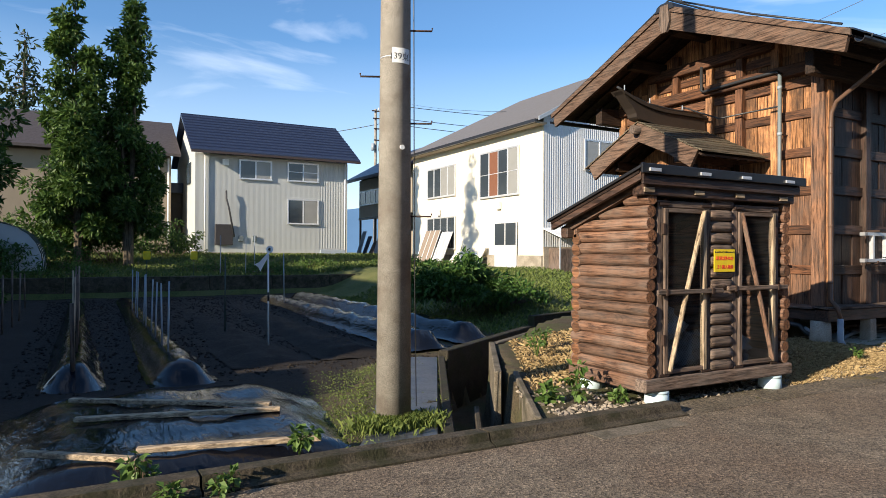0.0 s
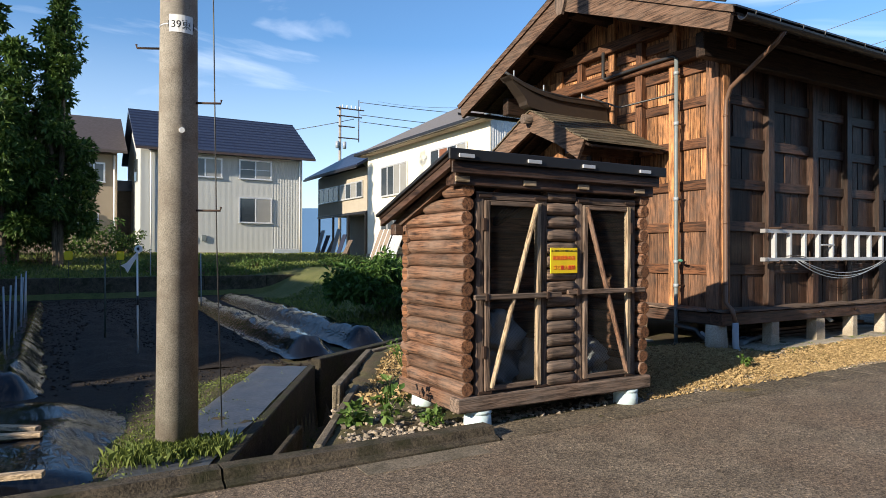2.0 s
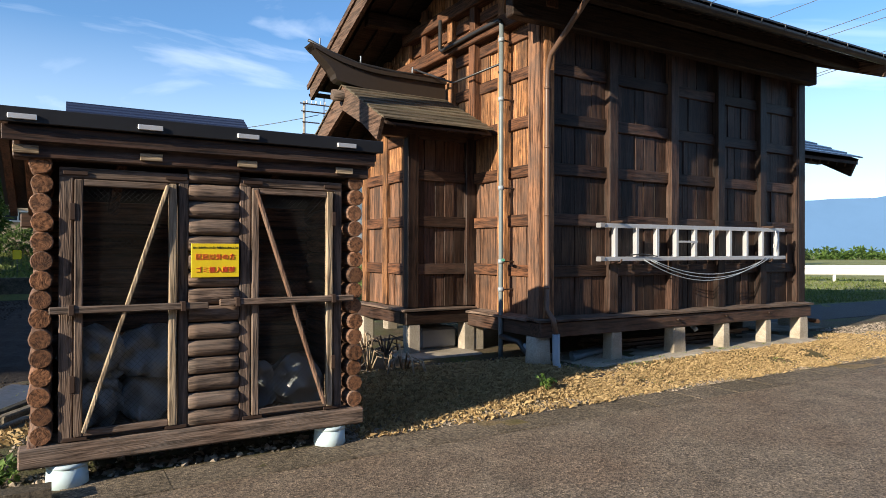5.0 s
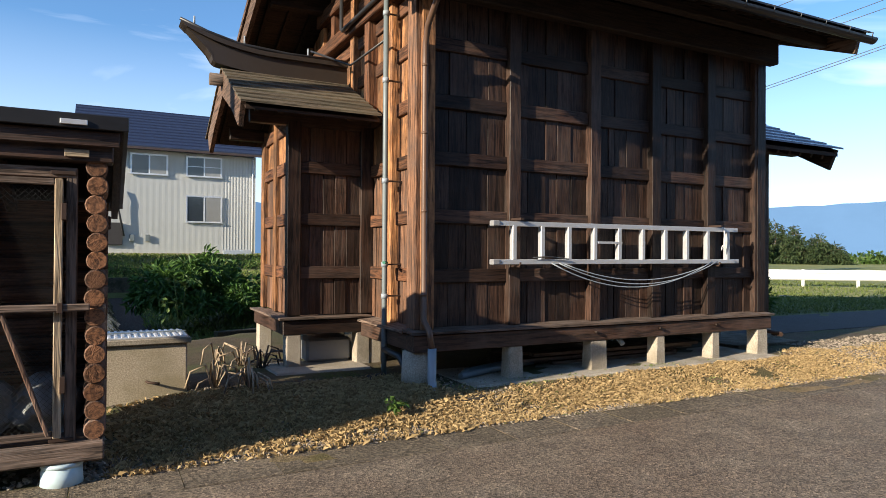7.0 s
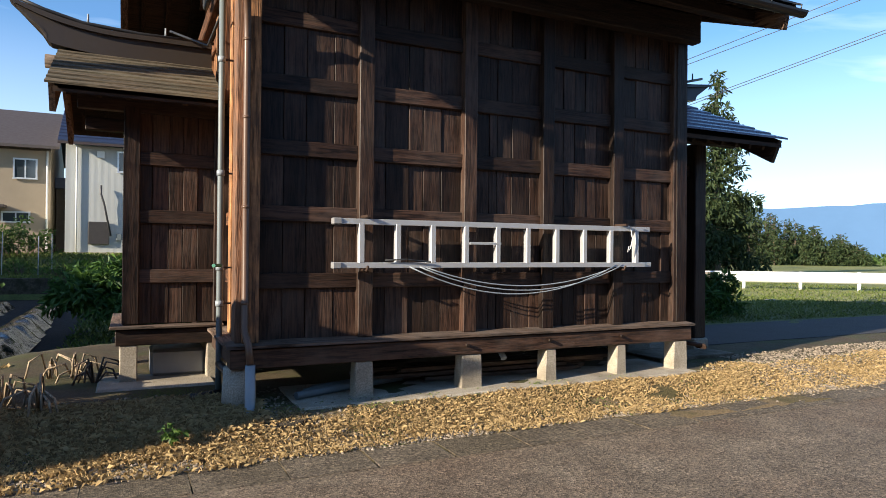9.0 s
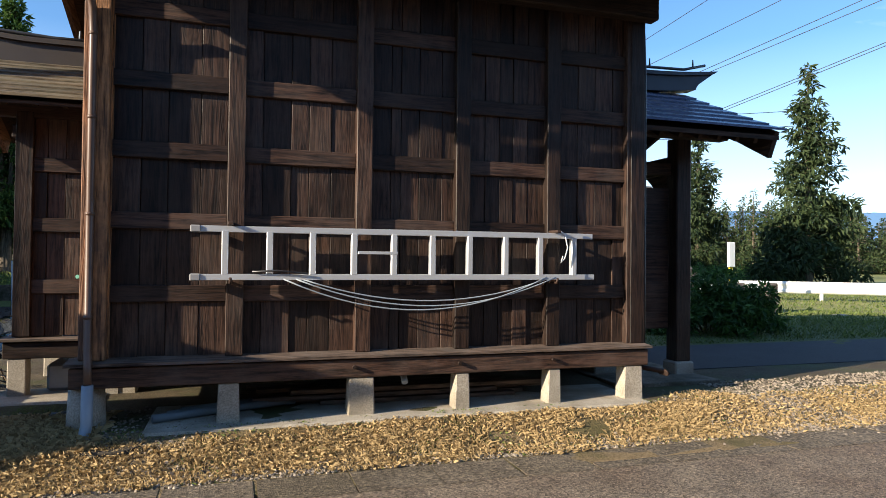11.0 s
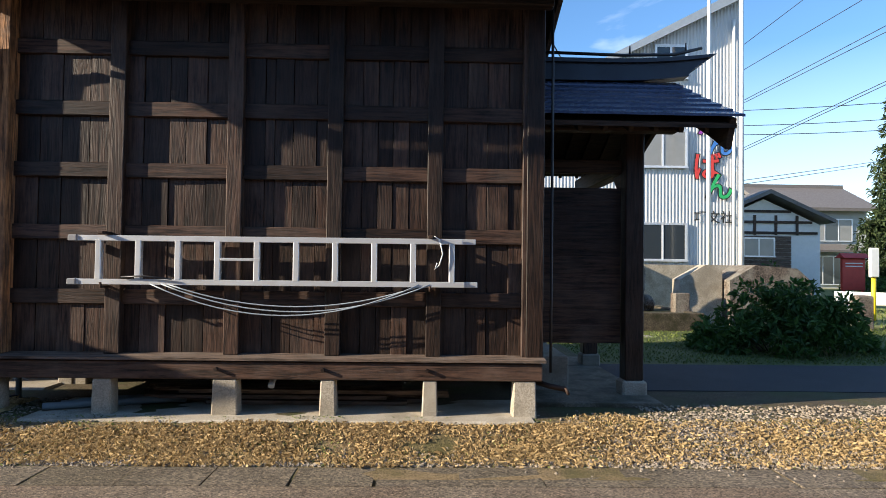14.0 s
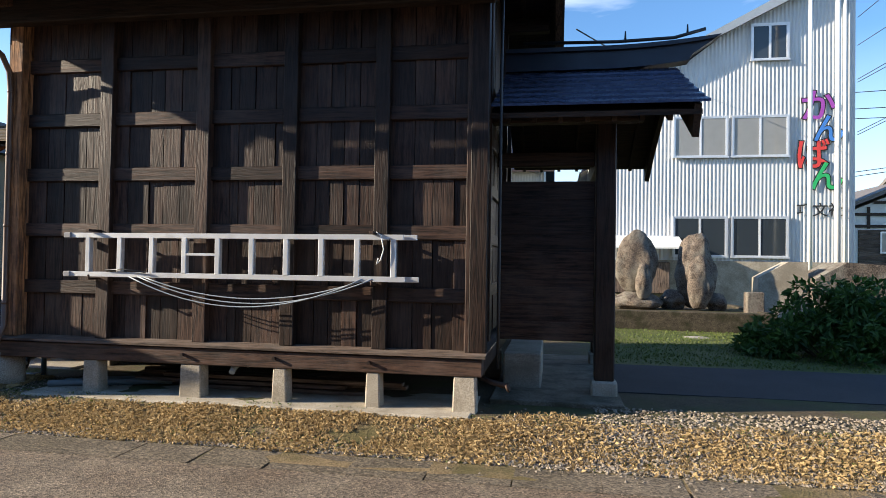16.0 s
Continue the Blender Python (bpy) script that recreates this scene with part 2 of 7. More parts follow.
FILM.colour((0.006, 0.007, 0.011))
FILM.bump(FILM.noise(FILM.coords((3, 1, 1), False), 4.0, 5.0, 0.5, 1.5), 0.3, 0.03)
FILM.rough(FILM.ramp(FILM.noise(FILM.coords((1, 1, 1), False), 3.0, 5.0), (0.35, (0.05,) * 3), (0.7, (0.15,) * 3)))
FILM = FILM.m
BLACK_METAL = plain("black_roof_metal", (0.016, 0.016, 0.018), 0.38, 0.0, 0.5)
BLUE_ROOF = plain("blue_black_roof", (0.022, 0.030, 0.062), 0.35, 0.0, 0.5, 0.3)
PORCH_ROOF = plain("porch_roof_metal", (0.06, 0.075, 0.14), 0.27, 0.4, 0.6, 0.35)
GREY_ROOF = plain("grey_roof_sheet", (0.16, 0.145, 0.135), 0.6)
BROWN_ROOF = plain("brown_roof_sheet", (0.072, 0.058, 0.055), 0.6)
CREAM = plain("cream_render", (0.83, 0.77, 0.64), 0.85, 0, 0.3, 0.10, 1.2)
WHITE_CLAD = plain("white_cladding", (0.47, 0.485, 0.475), 0.55, 0, 0.4, 0.08, 1.0)
SILVER_CLAD = plain("silver_corrugated_sheet", (0.56, 0.57, 0.58), 0.5, 0.15, 0.5, 0.12, 1.5)
BEIGE = plain("beige_wall", (0.31, 0.255, 0.19), 0.85, 0, 0.3, 0.2, 1.0)
WHITE_PAINT = plain("white_paint", (0.80, 0.80, 0.78), 0.5, 0, 0.4, 0.15)
ALU = plain("aluminium", (0.72, 0.73, 0.75), 0.38, 0.55, 0.5, 0.18)
GREY_PIPE = plain("grey_plastic_pipe", (0.16, 0.19, 0.20), 0.45)
PALE_PIPE = plain("pale_plastic_pipe", (0.29, 0.33, 0.37), 0.45)
BLUE_FOOT = plain("pale_blue_pipe", (0.55, 0.68, 0.72), 0.5, 0, 0.4, 0.3, 9)
BROWN_PIPE = plain("brown_downpipe", (0.13, 0.075, 0.05), 0.4)
BLACK_PIPE = plain("black_pipe", (0.03, 0.03, 0.032), 0.4)
RUSTY = plain("dark_iron", (0.06, 0.035, 0.025), 0.7, 0.4)
GLASS = plain("window_glass", (0.035, 0.045, 0.055), 0.06, 0.0, 0.8, 0.0)
CURTAIN = plain("pale_curtain_behind_glass", (0.27, 0.27, 0.26), 0.12, 0, 0.6, 0.2, 2)
YELLOW = plain("yellow_sign", (0.85, 0.62, 0.02), 0.45)
RED = plain("red_paint", (0.55, 0.05, 0.035), 0.5)
SIGN_RED = plain("sign_red", (0.62, 0.06, 0.03), 0.5, dirt=0)
SIGN_BLACK = plain("sign_black", (0.02, 0.02, 0.02), 0.5, dirt=0)
BAG = plain("rubbish_bag", (0.30, 0.33, 0.34), 0.35, 0, 0.5, 0.4)
DARK_INSIDE = plain("dark_interior", (0.02, 0.017, 0.014), 0.9)
LEAF_TREE = leafy("tree_leaf", (0.026, 0.062, 0.013), (0.115, 0.19, 0.038))
LEAF_BUSH = leafy("bush_leaf", (0.022, 0.065, 0.013), (0.10, 0.19, 0.036))
LEAF_CEDAR = leafy("cedar_needles", (0.012, 0.030, 0.010), (0.06, 0.085, 0.028), 0.7, 0.12)
LEAF_WEED = leafy("weed_leaf", (0.04, 0.09, 0.015), (0.14, 0.22, 0.05))
BLADE_GREEN = leafy("green_grass_blade", (0.05, 0.085, 0.017), (0.18, 0.22, 0.05), 0.6)
BLADE_DRY = leafy("dry_grass_blade", (0.20, 0.132, 0.056), (0.56, 0.41, 0.205), 0.75)
# Mossy concrete with the ditch's inner shade put into its dark colour.
DITCH_WALL = speckled("shaded_ditch_wall", [(0.35, (0.012, 0.011, 0.008)), (0.65, (0.06, 0.05, 0.035))], 5.0, big=(3.0, (0.03, 0.035, 0.012), 0.7), fine=50, bump=0.8, dist=0.02, shift=True)
STAINED = speckled("stained_concrete", [(0.3, (0.08, 0.065, 0.045)), (0.7, (0.24, 0.20, 0.15))], 7.0, big=(3.0, (0.05, 0.045, 0.025), 0.75), fine=70, shift=True)
BARK = wood("bark", (0.06, 0.045, 0.03), (0.17, 0.13, 0.09), "z", (0.2, 0.17, 0.13), 0.4, 0.9)
# Distance haze over the wooded ridge is painted into this blue.
MOUNTAIN = plain("haze_painted_mountain", (0.10, 0.19, 0.33), 1.0, 0, 0.0, 0.15, 0.01)


# ---- builders ----
def bm_new():
    return bmesh.new()


def box(bm, x0, x1, y0, y1, z0, z1, bev=0.0, m=None):
    """An upright box, its edges broken by bev; m turns or shifts it."""
    co = [(x, y, z) for z in (z0, z1) for y in (y0, y1) for x in (x0, x1)]
    vs = [bm.verts.new(m @ Vector(c) if m else c) for c in co]
    fs = [bm.faces.new([vs[i] for i in q]) for q in ((0, 2, 3, 1), (4, 5, 7, 6), (0, 1, 5, 4), (2, 6, 7, 3), (0, 4, 6, 2), (1, 3, 7, 5))]
    if bev:
        es = list({e for f in fs for e in f.edges})
        bmesh.ops.bevel(bm, geom=es, offset=bev, segments=1, affect="EDGES")
    return bm


def frame_on(p, q):
    """Two unit vectors square to the way from p to q, and the way."""
    d = (Vector(q) - Vector(p)).normalized()
    a = d.cross(Vector((0, 0, 1)))
    if a.length < 1e-4:
        a = Vector((1, 0, 0))
    a.normalize()
    return a, d.cross(a), d


def rod(bm, p, q, r0, r1=None, n=10, caps=True):
    """A round bar from p to q."""
    r1 = r0 if r1 is None else r1
    a, b, _ = frame_on(p, q)
    p, q = Vector(p), Vector(q)
    rings = []
    for c, r in ((p, r0), (q, r1)):
        rings.append([bm.verts.new(c + (a * math.cos(i * math.tau / n) + b * math.sin(i * math.tau / n)) * r) for i in range(n)])
    for i in range(n):
        f = bm.faces.new((rings[0][i], rings[0][(i + 1) % n], rings[1][(i + 1) % n], rings[1][i]))
        f.smooth = True
    if caps:
        bm.faces.new(rings[0][::-1])
        bm.faces.new(rings[1])
    return bm


def tube(bm, pts, r, n=8):
    """A bent pipe through pts."""
    pts = [Vector(p) for p in pts]
    rings = []
    for i, p in enumerate(pts):
        d = (pts[min(i + 1, len(pts) - 1)] - pts[max(i - 1, 0)]).normalized()
        a = d.cross(Vector((0.13, 0.21, 0.97))).normalized()
        if rings:
            a = (last - d * last.dot(d)).normalized()
        last = a
        b = d.cross(a)
        rings.append([bm.verts.new(p + (a * math.cos(k * math.tau / n) + b * math.sin(k * math.tau / n)) * r) for k in range(n)])
    for s, t in zip(rings, rings[1:]):
        for k in range(n):
            bm.faces.new((s[k], s[(k + 1) % n], t[(k + 1) % n], t[k])).smooth = True
    bm.faces.new(rings[0][::-1])
    bm.faces.new(rings[-1])
    return bm


def beam(bm, p, q, w, h, bev=0.004, up=(0, 0, 1)):
    """A squared timber from p to q, w across and h high, about its middle line."""
    p, q = Vector(p), Vector(q)
    d = (q - p).normalized()
    a = d.cross(Vector(up)).normalized()
    b = a.cross(d)
    m = Matrix((a.to_4d(), d.to_4d(), b.to_4d(), (0, 0, 0, 1))).transposed()
    for i in range(3):
        m[3][i] = 0
    m.translation = p
    return box(bm, -w / 2, w / 2, 0, (q - p).length, -h / 2, h / 2, bev, m)


def prism(bm, outline, axis, lo, hi):
    """A flat outline, pushed from lo to hi along the axis; outline in the two other axes, in order."""
    def at(u, v, w):
        return {"x": (w, u, v), "y": (u, w, v), "z": (u, v, w)}[axis]
    a = [bm.verts.new(at(u, v, lo)) for u, v in outline]
    b = [bm.verts.new(at(u, v, hi)) for u, v in outline]
    n = len(outline)
    fs = [bm.faces.new(a), bm.faces.new(b[::-1])]
    fs += [bm.faces.new((a[i], b[i], b[(i + 1) % n], a[(i + 1) % n])) for i in range(n)]
    bmesh.ops.recalc_face_normals(bm, faces=fs)
    return bm


def mesh_of(name, bm, material):
    me = bpy.data.meshes.new(name)
    bmesh.ops.recalc_face_normals(bm, faces=bm.faces[:])
    bm.to_mesh(me)
    bm.free()
    for mt in material if isinstance(material, (list, tuple)) else (material,):
        me.materials.append(mt)
    return me


def part(name, bm, material, parent, label=""):
    ob = new(name, bm if isinstance(bm, bpy.types.Mesh) else mesh_of(name, bm, material))
    ob.parent = parent
    if parent.parent is None:
        ob.matrix_parent_inverse = Matrix.Translation(-parent.location)
    if label:
        tagged(ob, label)
    return ob


def thing(name, at, label, category, group="", kind=""):
    ob = new(name)
    ob.empty_display_size = 0.1
    ob.location = at
    return tagged(ob, label, category, group, kind)


def solid(name, bm, material, label, category, group="", kind=""):
    return tagged(new(name, bm if isinstance(bm, bpy.types.Mesh) else mesh_of(name, bm, material)), label, category, group, kind)


def from_lists(name, verts, faces, material, smooth=False):
    me = bpy.data.meshes.new(name)
    me.from_pydata([tuple(v) for v in verts], [], [tuple(f) for f in faces])
    me.materials.append(material)
    if smooth:
        for p in me.polygons:
            p.use_smooth = True
    return me


def writing(name, text, size, m, material, parent, label="", align="CENTER", bold=0.0):
    cu = bpy.data.curves.new(name, "FONT")
    cu.body, cu.size, cu.extrude, cu.align_x, cu.align_y, cu.offset = text, size, 0.002, align, "CENTER", bold
    tmp = new("lettering_tmp", cu)
    me = bpy.data.meshes.new_from_object(tmp.evaluated_get(bpy.context.evaluated_depsgraph_get()))
    bpy.data.objects.remove(tmp)
    me.transform(m)
    me.materials.clear()
    me.materials.append(material)
    return part(name, me, material, parent, label)


FACE_FRONT = pose(0, 0, 0, 90, 0, 0)


# ---- the ground ----
DITCH = [(2.75, 4.2), (5.05, 8.55), (8.3, 10.75), (16.0, 13.2)]


def ditch_place(x, y):
    """Metres from the ditch's middle line, to its right positive, and how far along."""
    best = (99, 0, 0)
    for i, (a, b) in enumerate(zip(DITCH, DITCH[1:])):
        a, b, p = Vector(a), Vector(b), Vector((x, y))
        d = b - a
        s = max(0.0, min(1.0, (p - a).dot(d) / d.dot(d)))
        off = p - a - d * s
        side = d.x * (p.y - a.y) - d.y * (p.x - a.x)
        if off.length < abs(best[0]):
            best = (off.length if side < 0 else -off.length, i + s, i)
    return best


def blend(v, a, b):
    t = max(0.0, min(1.0, (v - a) / (b - a)))
    return t * t * (3 - 2 * t)


def ground_height(x, y):
    if y < 4.06:
        return -0.10
    n = 0.03 * noise.noise((x * 0.9, y * 0.9, 0.3)) + 0.012 * noise.noise((x * 5, y * 5, 1.7))
    side, along, _ = ditch_place(x, y)
    if -0.27 < side < 0.42 and along < 2.9:
        return -1.05
    if side < 0 and x < 16:
        low = -0.30 + 0.16 * blend(y, 9, 22) + 0.10 * blend(side, -1.7, -1.05) * (1 - blend(along, 0.95, 1.1))
        terrace = 0.5 + 0.7 * blend(y, 25, 36)
        h = low + (terrace - low) * blend(y, 24.05, 24.5)
        rise = blend(x, 7.9, 10.5) * blend(y, 11.0, 15.0)
        h = h + (max(0.35 + 0.45 * blend(y, 14, 22), h) - h) * rise
        if y > 24.5:
            h = max(h, terrace)
        return h + n
    h = 0.0 + 0.13 * blend(y, 4.4, 5.4) * blend(x, 6.0, 7.4)
    h = h + 0.45 * blend(y, 12, 21) * (1 - blend(x, 15.0, 18.0))
    h += 0.05 * blend(y, 12, 18) * blend(x, 17, 20)
    return h + n * (0.6 if y > 4.5 else 0.2)


def build_ground():
    xs = [-2500, -900, -350, -150, -70, -40, -25, -15, -9, -5] + list(np.arange(-3, 10, 0.13)) + list(np.arange(10.2, 26, 0.45)) + [27, 30, 34, 40, 50, 70, 110, 200, 420, 900, 2500]
    ys = [-2500, -900, -350, -150, -70, -30, -12, -5, 3.4, 4.05] + list(np.arange(4.08, 12.2, 0.13)) + list(np.arange(12.4, 40, 0.55)) + [42, 46, 54, 66, 90, 140, 240, 500, 1000, 2500]
    verts = [(x, y, ground_height(x, y)) for y in ys for x in xs]
    w = len(xs)
    faces, mats = [], []
    for j in range(len(ys) - 1):
        for i in range(w - 1):
            x, y = (xs[i] + xs[i + 1]) / 2, (ys[j] + ys[j + 1]) / 2
            faces.append((j * w + i, j * w + i + 1, (j + 1) * w + i + 1, (j + 1) * w + i))
            side, along, _ = ditch_place(x, y)
            wob = 0.25 * noise.noise((x * 1.3, y * 1.3, 4.0))
            if x > 24 and y > 12 or y > 60 or x > 60:
                k = 3
            elif side < 0 and x < 7.6 + wob and 5.2 + wob < y < 24 and x < 16:
                k = 1 if (side < -1.35 + wob and not (x > 1.9 and y < 7.6 + wob)) else 0
            elif y >= 24 or x > 15.5 and y > 8:
                k = 2
            elif 4.0 < y < 5.35 + wob and x > 6.4:
                k = 4
            elif side < 0 and y > 11:
                k = 2
            else:
                k = 0
            mats.append(k)
    me = bpy.data.meshes.new("ground")
    me.from_pydata(verts, [], faces)
    for mt in (EARTH, SOIL, LAWN, FIELD, STRAW_EARTH):
        me.materials.append(mt)
    me.polygons.foreach_set("material_index", mats)
    me.polygons.foreach_set("use_smooth", [True] * len(mats))
    return tagged(new("ground", me), "earth, lawn and tilled garden soil", "ground", kind="structure")


build_ground()
road = solid("road", box(bm_new(), -90, 120, -3.2, 3.93, -0.12, 0.0), ASPHALT, "worn sunlit grey asphalt lane with patches", "road", kind="structure")
solid("path", box(bm_new(), 14.35, 34, 6.75, 8.75, -0.05, 0.14), DARK_ASPHALT, "dark asphalt footpath beside the shrine", "path", kind="structure")
far_road_m = pose(31.6, 23.4, 0, 0, 0, -37)
solid("road_far", box(bm_new(), -6, 60, 0.2, 5.5, -0.06, 0.16, 0, far_road_m), ASPHALT, "grey road behind the guard rail", "road", kind="structure")

# kerb and gutter along the lane
kerb = thing("kerb", (2, 4.1, 0), "mossy weathered concrete kerb along the lane", "kerb", kind="structure")
for i in range(7):
    x1 = 4.62 - i * 2.0
    bm = bm_new()
    prism(bm, [(3.94, -0.1), (4.17, -0.1), (4.17, 0.085), (4.03, 0.09), (4.01, 0.03), (3.94, 0.012)], "x", x1 - 1.985, x1)
    part("kerb_stone", bm, MOSSY, kerb)
gutter = thing("gutter", (10, 4.1, 0), "cracked concrete edge slabs beside the lane", "gutter", kind="structure")
rnd = random.Random(4)
x = 4.66
while x < 30:
    w = rnd.uniform(0.56, 0.62)
    bm = bm_new()
    box(bm, x, x + w - rnd.choice((0.004, 0.006, 0.010, 0.024)), 3.937, 4.34, -0.12, 0.001 + rnd.uniform(0, 0.003))
    part("slab", bm, EDGE_SLAB, gutter)
    x += w

# the ditch's concrete lining
lining = thing("ditch_wall", (4, 6.5, -1), "stained concrete walls of a narrow open ditch", "ditch", kind="structure")


def lip(a, b, off, top, thick, material, label=""):
    a, b = Vector(a), Vector(b)
    d = (b - a).normalized()
    nrm = Vector((d.y, -d.x))
    p, q = a + nrm * off, b + nrm * off
    bm = bm_new()
    beam(bm, (p.x, p.y, (top - 1.1) / 2), (q.x, q.y, (top - 1.1) / 2), thick, top + 1.1, 0.012)
    return part("lining_wall", bm, material, lining, label)


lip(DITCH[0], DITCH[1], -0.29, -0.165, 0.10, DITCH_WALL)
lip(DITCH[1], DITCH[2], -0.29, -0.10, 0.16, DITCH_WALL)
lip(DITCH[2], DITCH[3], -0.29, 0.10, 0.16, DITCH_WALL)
lip((3.28, 4.46), (4.35, 6.3), 0.10, 0.03, 0.07, STAINED)
lip((4.30, 6.3), (5.62, 8.45), -0.06, 0.03, 0.09, STAINED)
lip((5.55, 8.4), (8.5, 10.35), 0.0, 0.02, 0.12, STAINED)
bm = bm_new()
beam(bm, (3.02, 4.75, -0.62), (3.75, 6.0, -0.62), 0.06, 0.75, 0.012)
part("lining_wall", bm, MOSSY, lining)

solid("road_patch", box(bm_new(), 3.45, 4.4, 3.72, 3.925, -0.05, 0.004, 0.001), STAINED, "pale concrete repair strip in the lane", "road patch", kind="structure")


# ---- the shrine hall ----
hall = thing("shrine_hall", (11.8, 7.5, 0.13), "dark weathered timber shrine hall on short concrete posts", "shrine")
POSTS_X = [9.30, 10.365, 11.44, 12.36, 13.285, 14.22]
RAILS_Z = [1.175, 1.765, 2.34, 2.91, 3.48]
FLOOR_Z, WALL_TOP = 0.66, 4.35
rnd = random.Random(11)


def panel_wall(owner, wall_name, material, posts, rails, z0, z1, put, top_of=None, grain="x", recess=0.09, post_w=0.14, corner_w=0.16, rail_wood=None, low_wood=None):
    """A framed wall of posts, cross rails and upright planks. put(u, depth, z) gives the place: u along the wall, depth outward."""
    def slab(u0, u1, d0, d1, za, zb, bev, zc=None):
        bm = bm_new()
        box(bm, u0, u1, -d1, -d0, za, zb, bev)
        for v in bm.verts:
            if zc is not None and v.co.z > (za + zb) / 2:
                v.co.z += zc(v.co.x) - zb
            v.co = put(v.co.x, -v.co.y, v.co.z)
        return bm
    if top_of:
        bm, mid = bm_new(), (posts[0] + posts[-1]) / 2
        prism(bm, [(posts[0], z0), (posts[-1], z0), (posts[-1], top_of(posts[-1])), (mid, top_of(mid)), (posts[0], top_of(posts[0]))], "y", 0.03, 0.06)
        for v in bm.verts:
            v.co = put(v.co.x, -v.co.y, v.co.z)
    else:
        bm = slab(posts[0], posts[-1], -0.06, -0.03, z0, z1, 0)
    wall = part(wall_name, bm, material["z"], owner)
    for i, u in enumerate(posts):
        w = corner_w if i in (0, len(posts) - 1) else post_w
        top = top_of(u) if top_of else z1
        part("post", slab(u - w / 2, u + w / 2, -0.05, recess, z0, top, 0.006), material["z"], owner)
    for a, b in zip(posts, posts[1:]):
        for zi, z in enumerate(rails):
            top = min(top_of(a), top_of(b)) if top_of else z1
            if z + 0.1 < top:
                part("rail", slab(a + 0.068, b - 0.068, -0.03, 0.035 + rnd.uniform(-0.003, 0.003), z - 0.068, z + 0.068, 0.006), (rail_wood or material)[grain], owner)
        u, n = a + 0.06, rnd.choice((4, 5)) if b - a > 0.7 else 3
        cuts = [a + 0.06] + sorted(a + 0.06 + (b - a - 0.12) * (k + rnd.uniform(-0.22, 0.22)) / n for k in range(1, n)) + [b - 0.06]
        edges = [z0] + list(rails) + [z1]
        for za, zb in zip(edges, edges[1:]):
            for c0, c1 in zip(cuts, cuts[1:]):
                out = rnd.choice((-0.007, -0.002, 0.003, 0.008))
                if top_of:
                    ta, tb = top_of(c0), top_of(c1)
                    if za >= max(ta, tb):
                        continue
                    if zb > min(ta, tb):
                        part("plank", slab(c0 + 0.003, c1 - 0.003, -0.03, out, za, zb, 0, lambda q: max(min(zb, top_of(q)), za + 0.005)), material["z"], wall)
                        continue
                part("plank", slab(c0 + 0.003, c1 - 0.003, -0.03, out, za, zb, 0.002), (low_wood if low_wood and zb < 2.5 else material)["z"], wall)
    return wall


def roof_under(y):
    return 5.30 - 0.42 * abs(y - 7.55)


panel_wall(hall, "front_wall", HALL_SHADED, POSTS_X, RAILS_Z + [4.02], FLOOR_Z, WALL_TOP, lambda u, d, z: (u, 5.60 - d, z))
panel_wall(hall, "gable_wall", GABLE_SUNLIT, [5.55, 6.30, 7.50, 8.75, 9.52], RAILS_Z + [3.95, 4.4], FLOOR_Z, 5.3, lambda u, d, z: (9.36 - d, u, z), roof_under, "y", rail_wood=GABLE_RAIL, low_wood=GABLE_LOW)
panel_wall(hall, "entrance_wall", HALL_SHADED, [5.60, 6.5, 8.6, 9.5], RAILS_Z, FLOOR_Z, 5.3, lambda u, d, z: (14.15 + d, u, z), roof_under, "y")
bm = bm_new()
box(bm, 9.45, 14.1, 9.45, 9.52, FLOOR_Z, WALL_TOP)
part("back_wall", bm, HALL_SHADED["z"], hall)
bm = bm_new()
box(bm, 9.45, 14.1, 5.66, 9.45, FLOOR_Z - 0.1, FLOOR_Z - 0.02)
part("floor_deck", bm, DARK_INSIDE, hall)

# corner post
part("corner_post", box(bm_new(), 9.215, 9.385, 5.502, 5.70, FLOOR_Z, 3.98, 0.008), GABLE_LOW["z"], hall)

# sill beams with their sloping weather boards
part("sill_beam", box(bm_new(), 9.17, 14.28, 5.41, 5.60, 0.455, 0.615, 0.008), HALL_SHADED["x"], hall)
part("weather_board", prism(bm_new(), [(5.385, 0.625), (5.62, 0.645), (5.62, 0.668), (5.385, 0.648)], "x", 9.14, 14.31), GREYWOOD["x"], hall)
part("sill_beam", box(bm_new(), 9.19, 9.35, 5.605, 9.6, 0.455, 0.612, 0.008), HALL_SHADED["y"], hall)
part("weather_board", prism(bm_new(), [(9.14, 0.622), (9.37, 0.642), (9.37, 0.666), (9.14, 0.646)], "y", 5.625, 9.6), GREYWOOD["y"], hall)
part("sill_beam", box(bm_new(), 14.12, 14.28, 5.61, 9.6, 0.455, 0.612, 0.008), HALL_SHADED["y"], hall)
for xx in (11.4, 12.35, 13.28):
    part("peg", rod(bm_new(), (xx - 0.05, 5.41, 0.55), (xx - 0.05, 5.37, 0.55), 0.016), HALL_SHADED["x"], hall)

# concrete footings
for xx, w in ((10.33, 0.16), (11.42, 0.215), (12.34, 0.13), (13.26, 0.125), (14.12, 0.20)):
    bm = bm_new()
    box(bm, xx - w / 2, xx + w / 2, 5.42, 5.58, 0.08, 0.455, 0.012)
    for v in bm.verts:
        if v.co.z < 0.2:
            v.co.x += 0.012 * (1 if v.co.x > xx else -1)
    part("footing", bm, CONCRETE, hall)
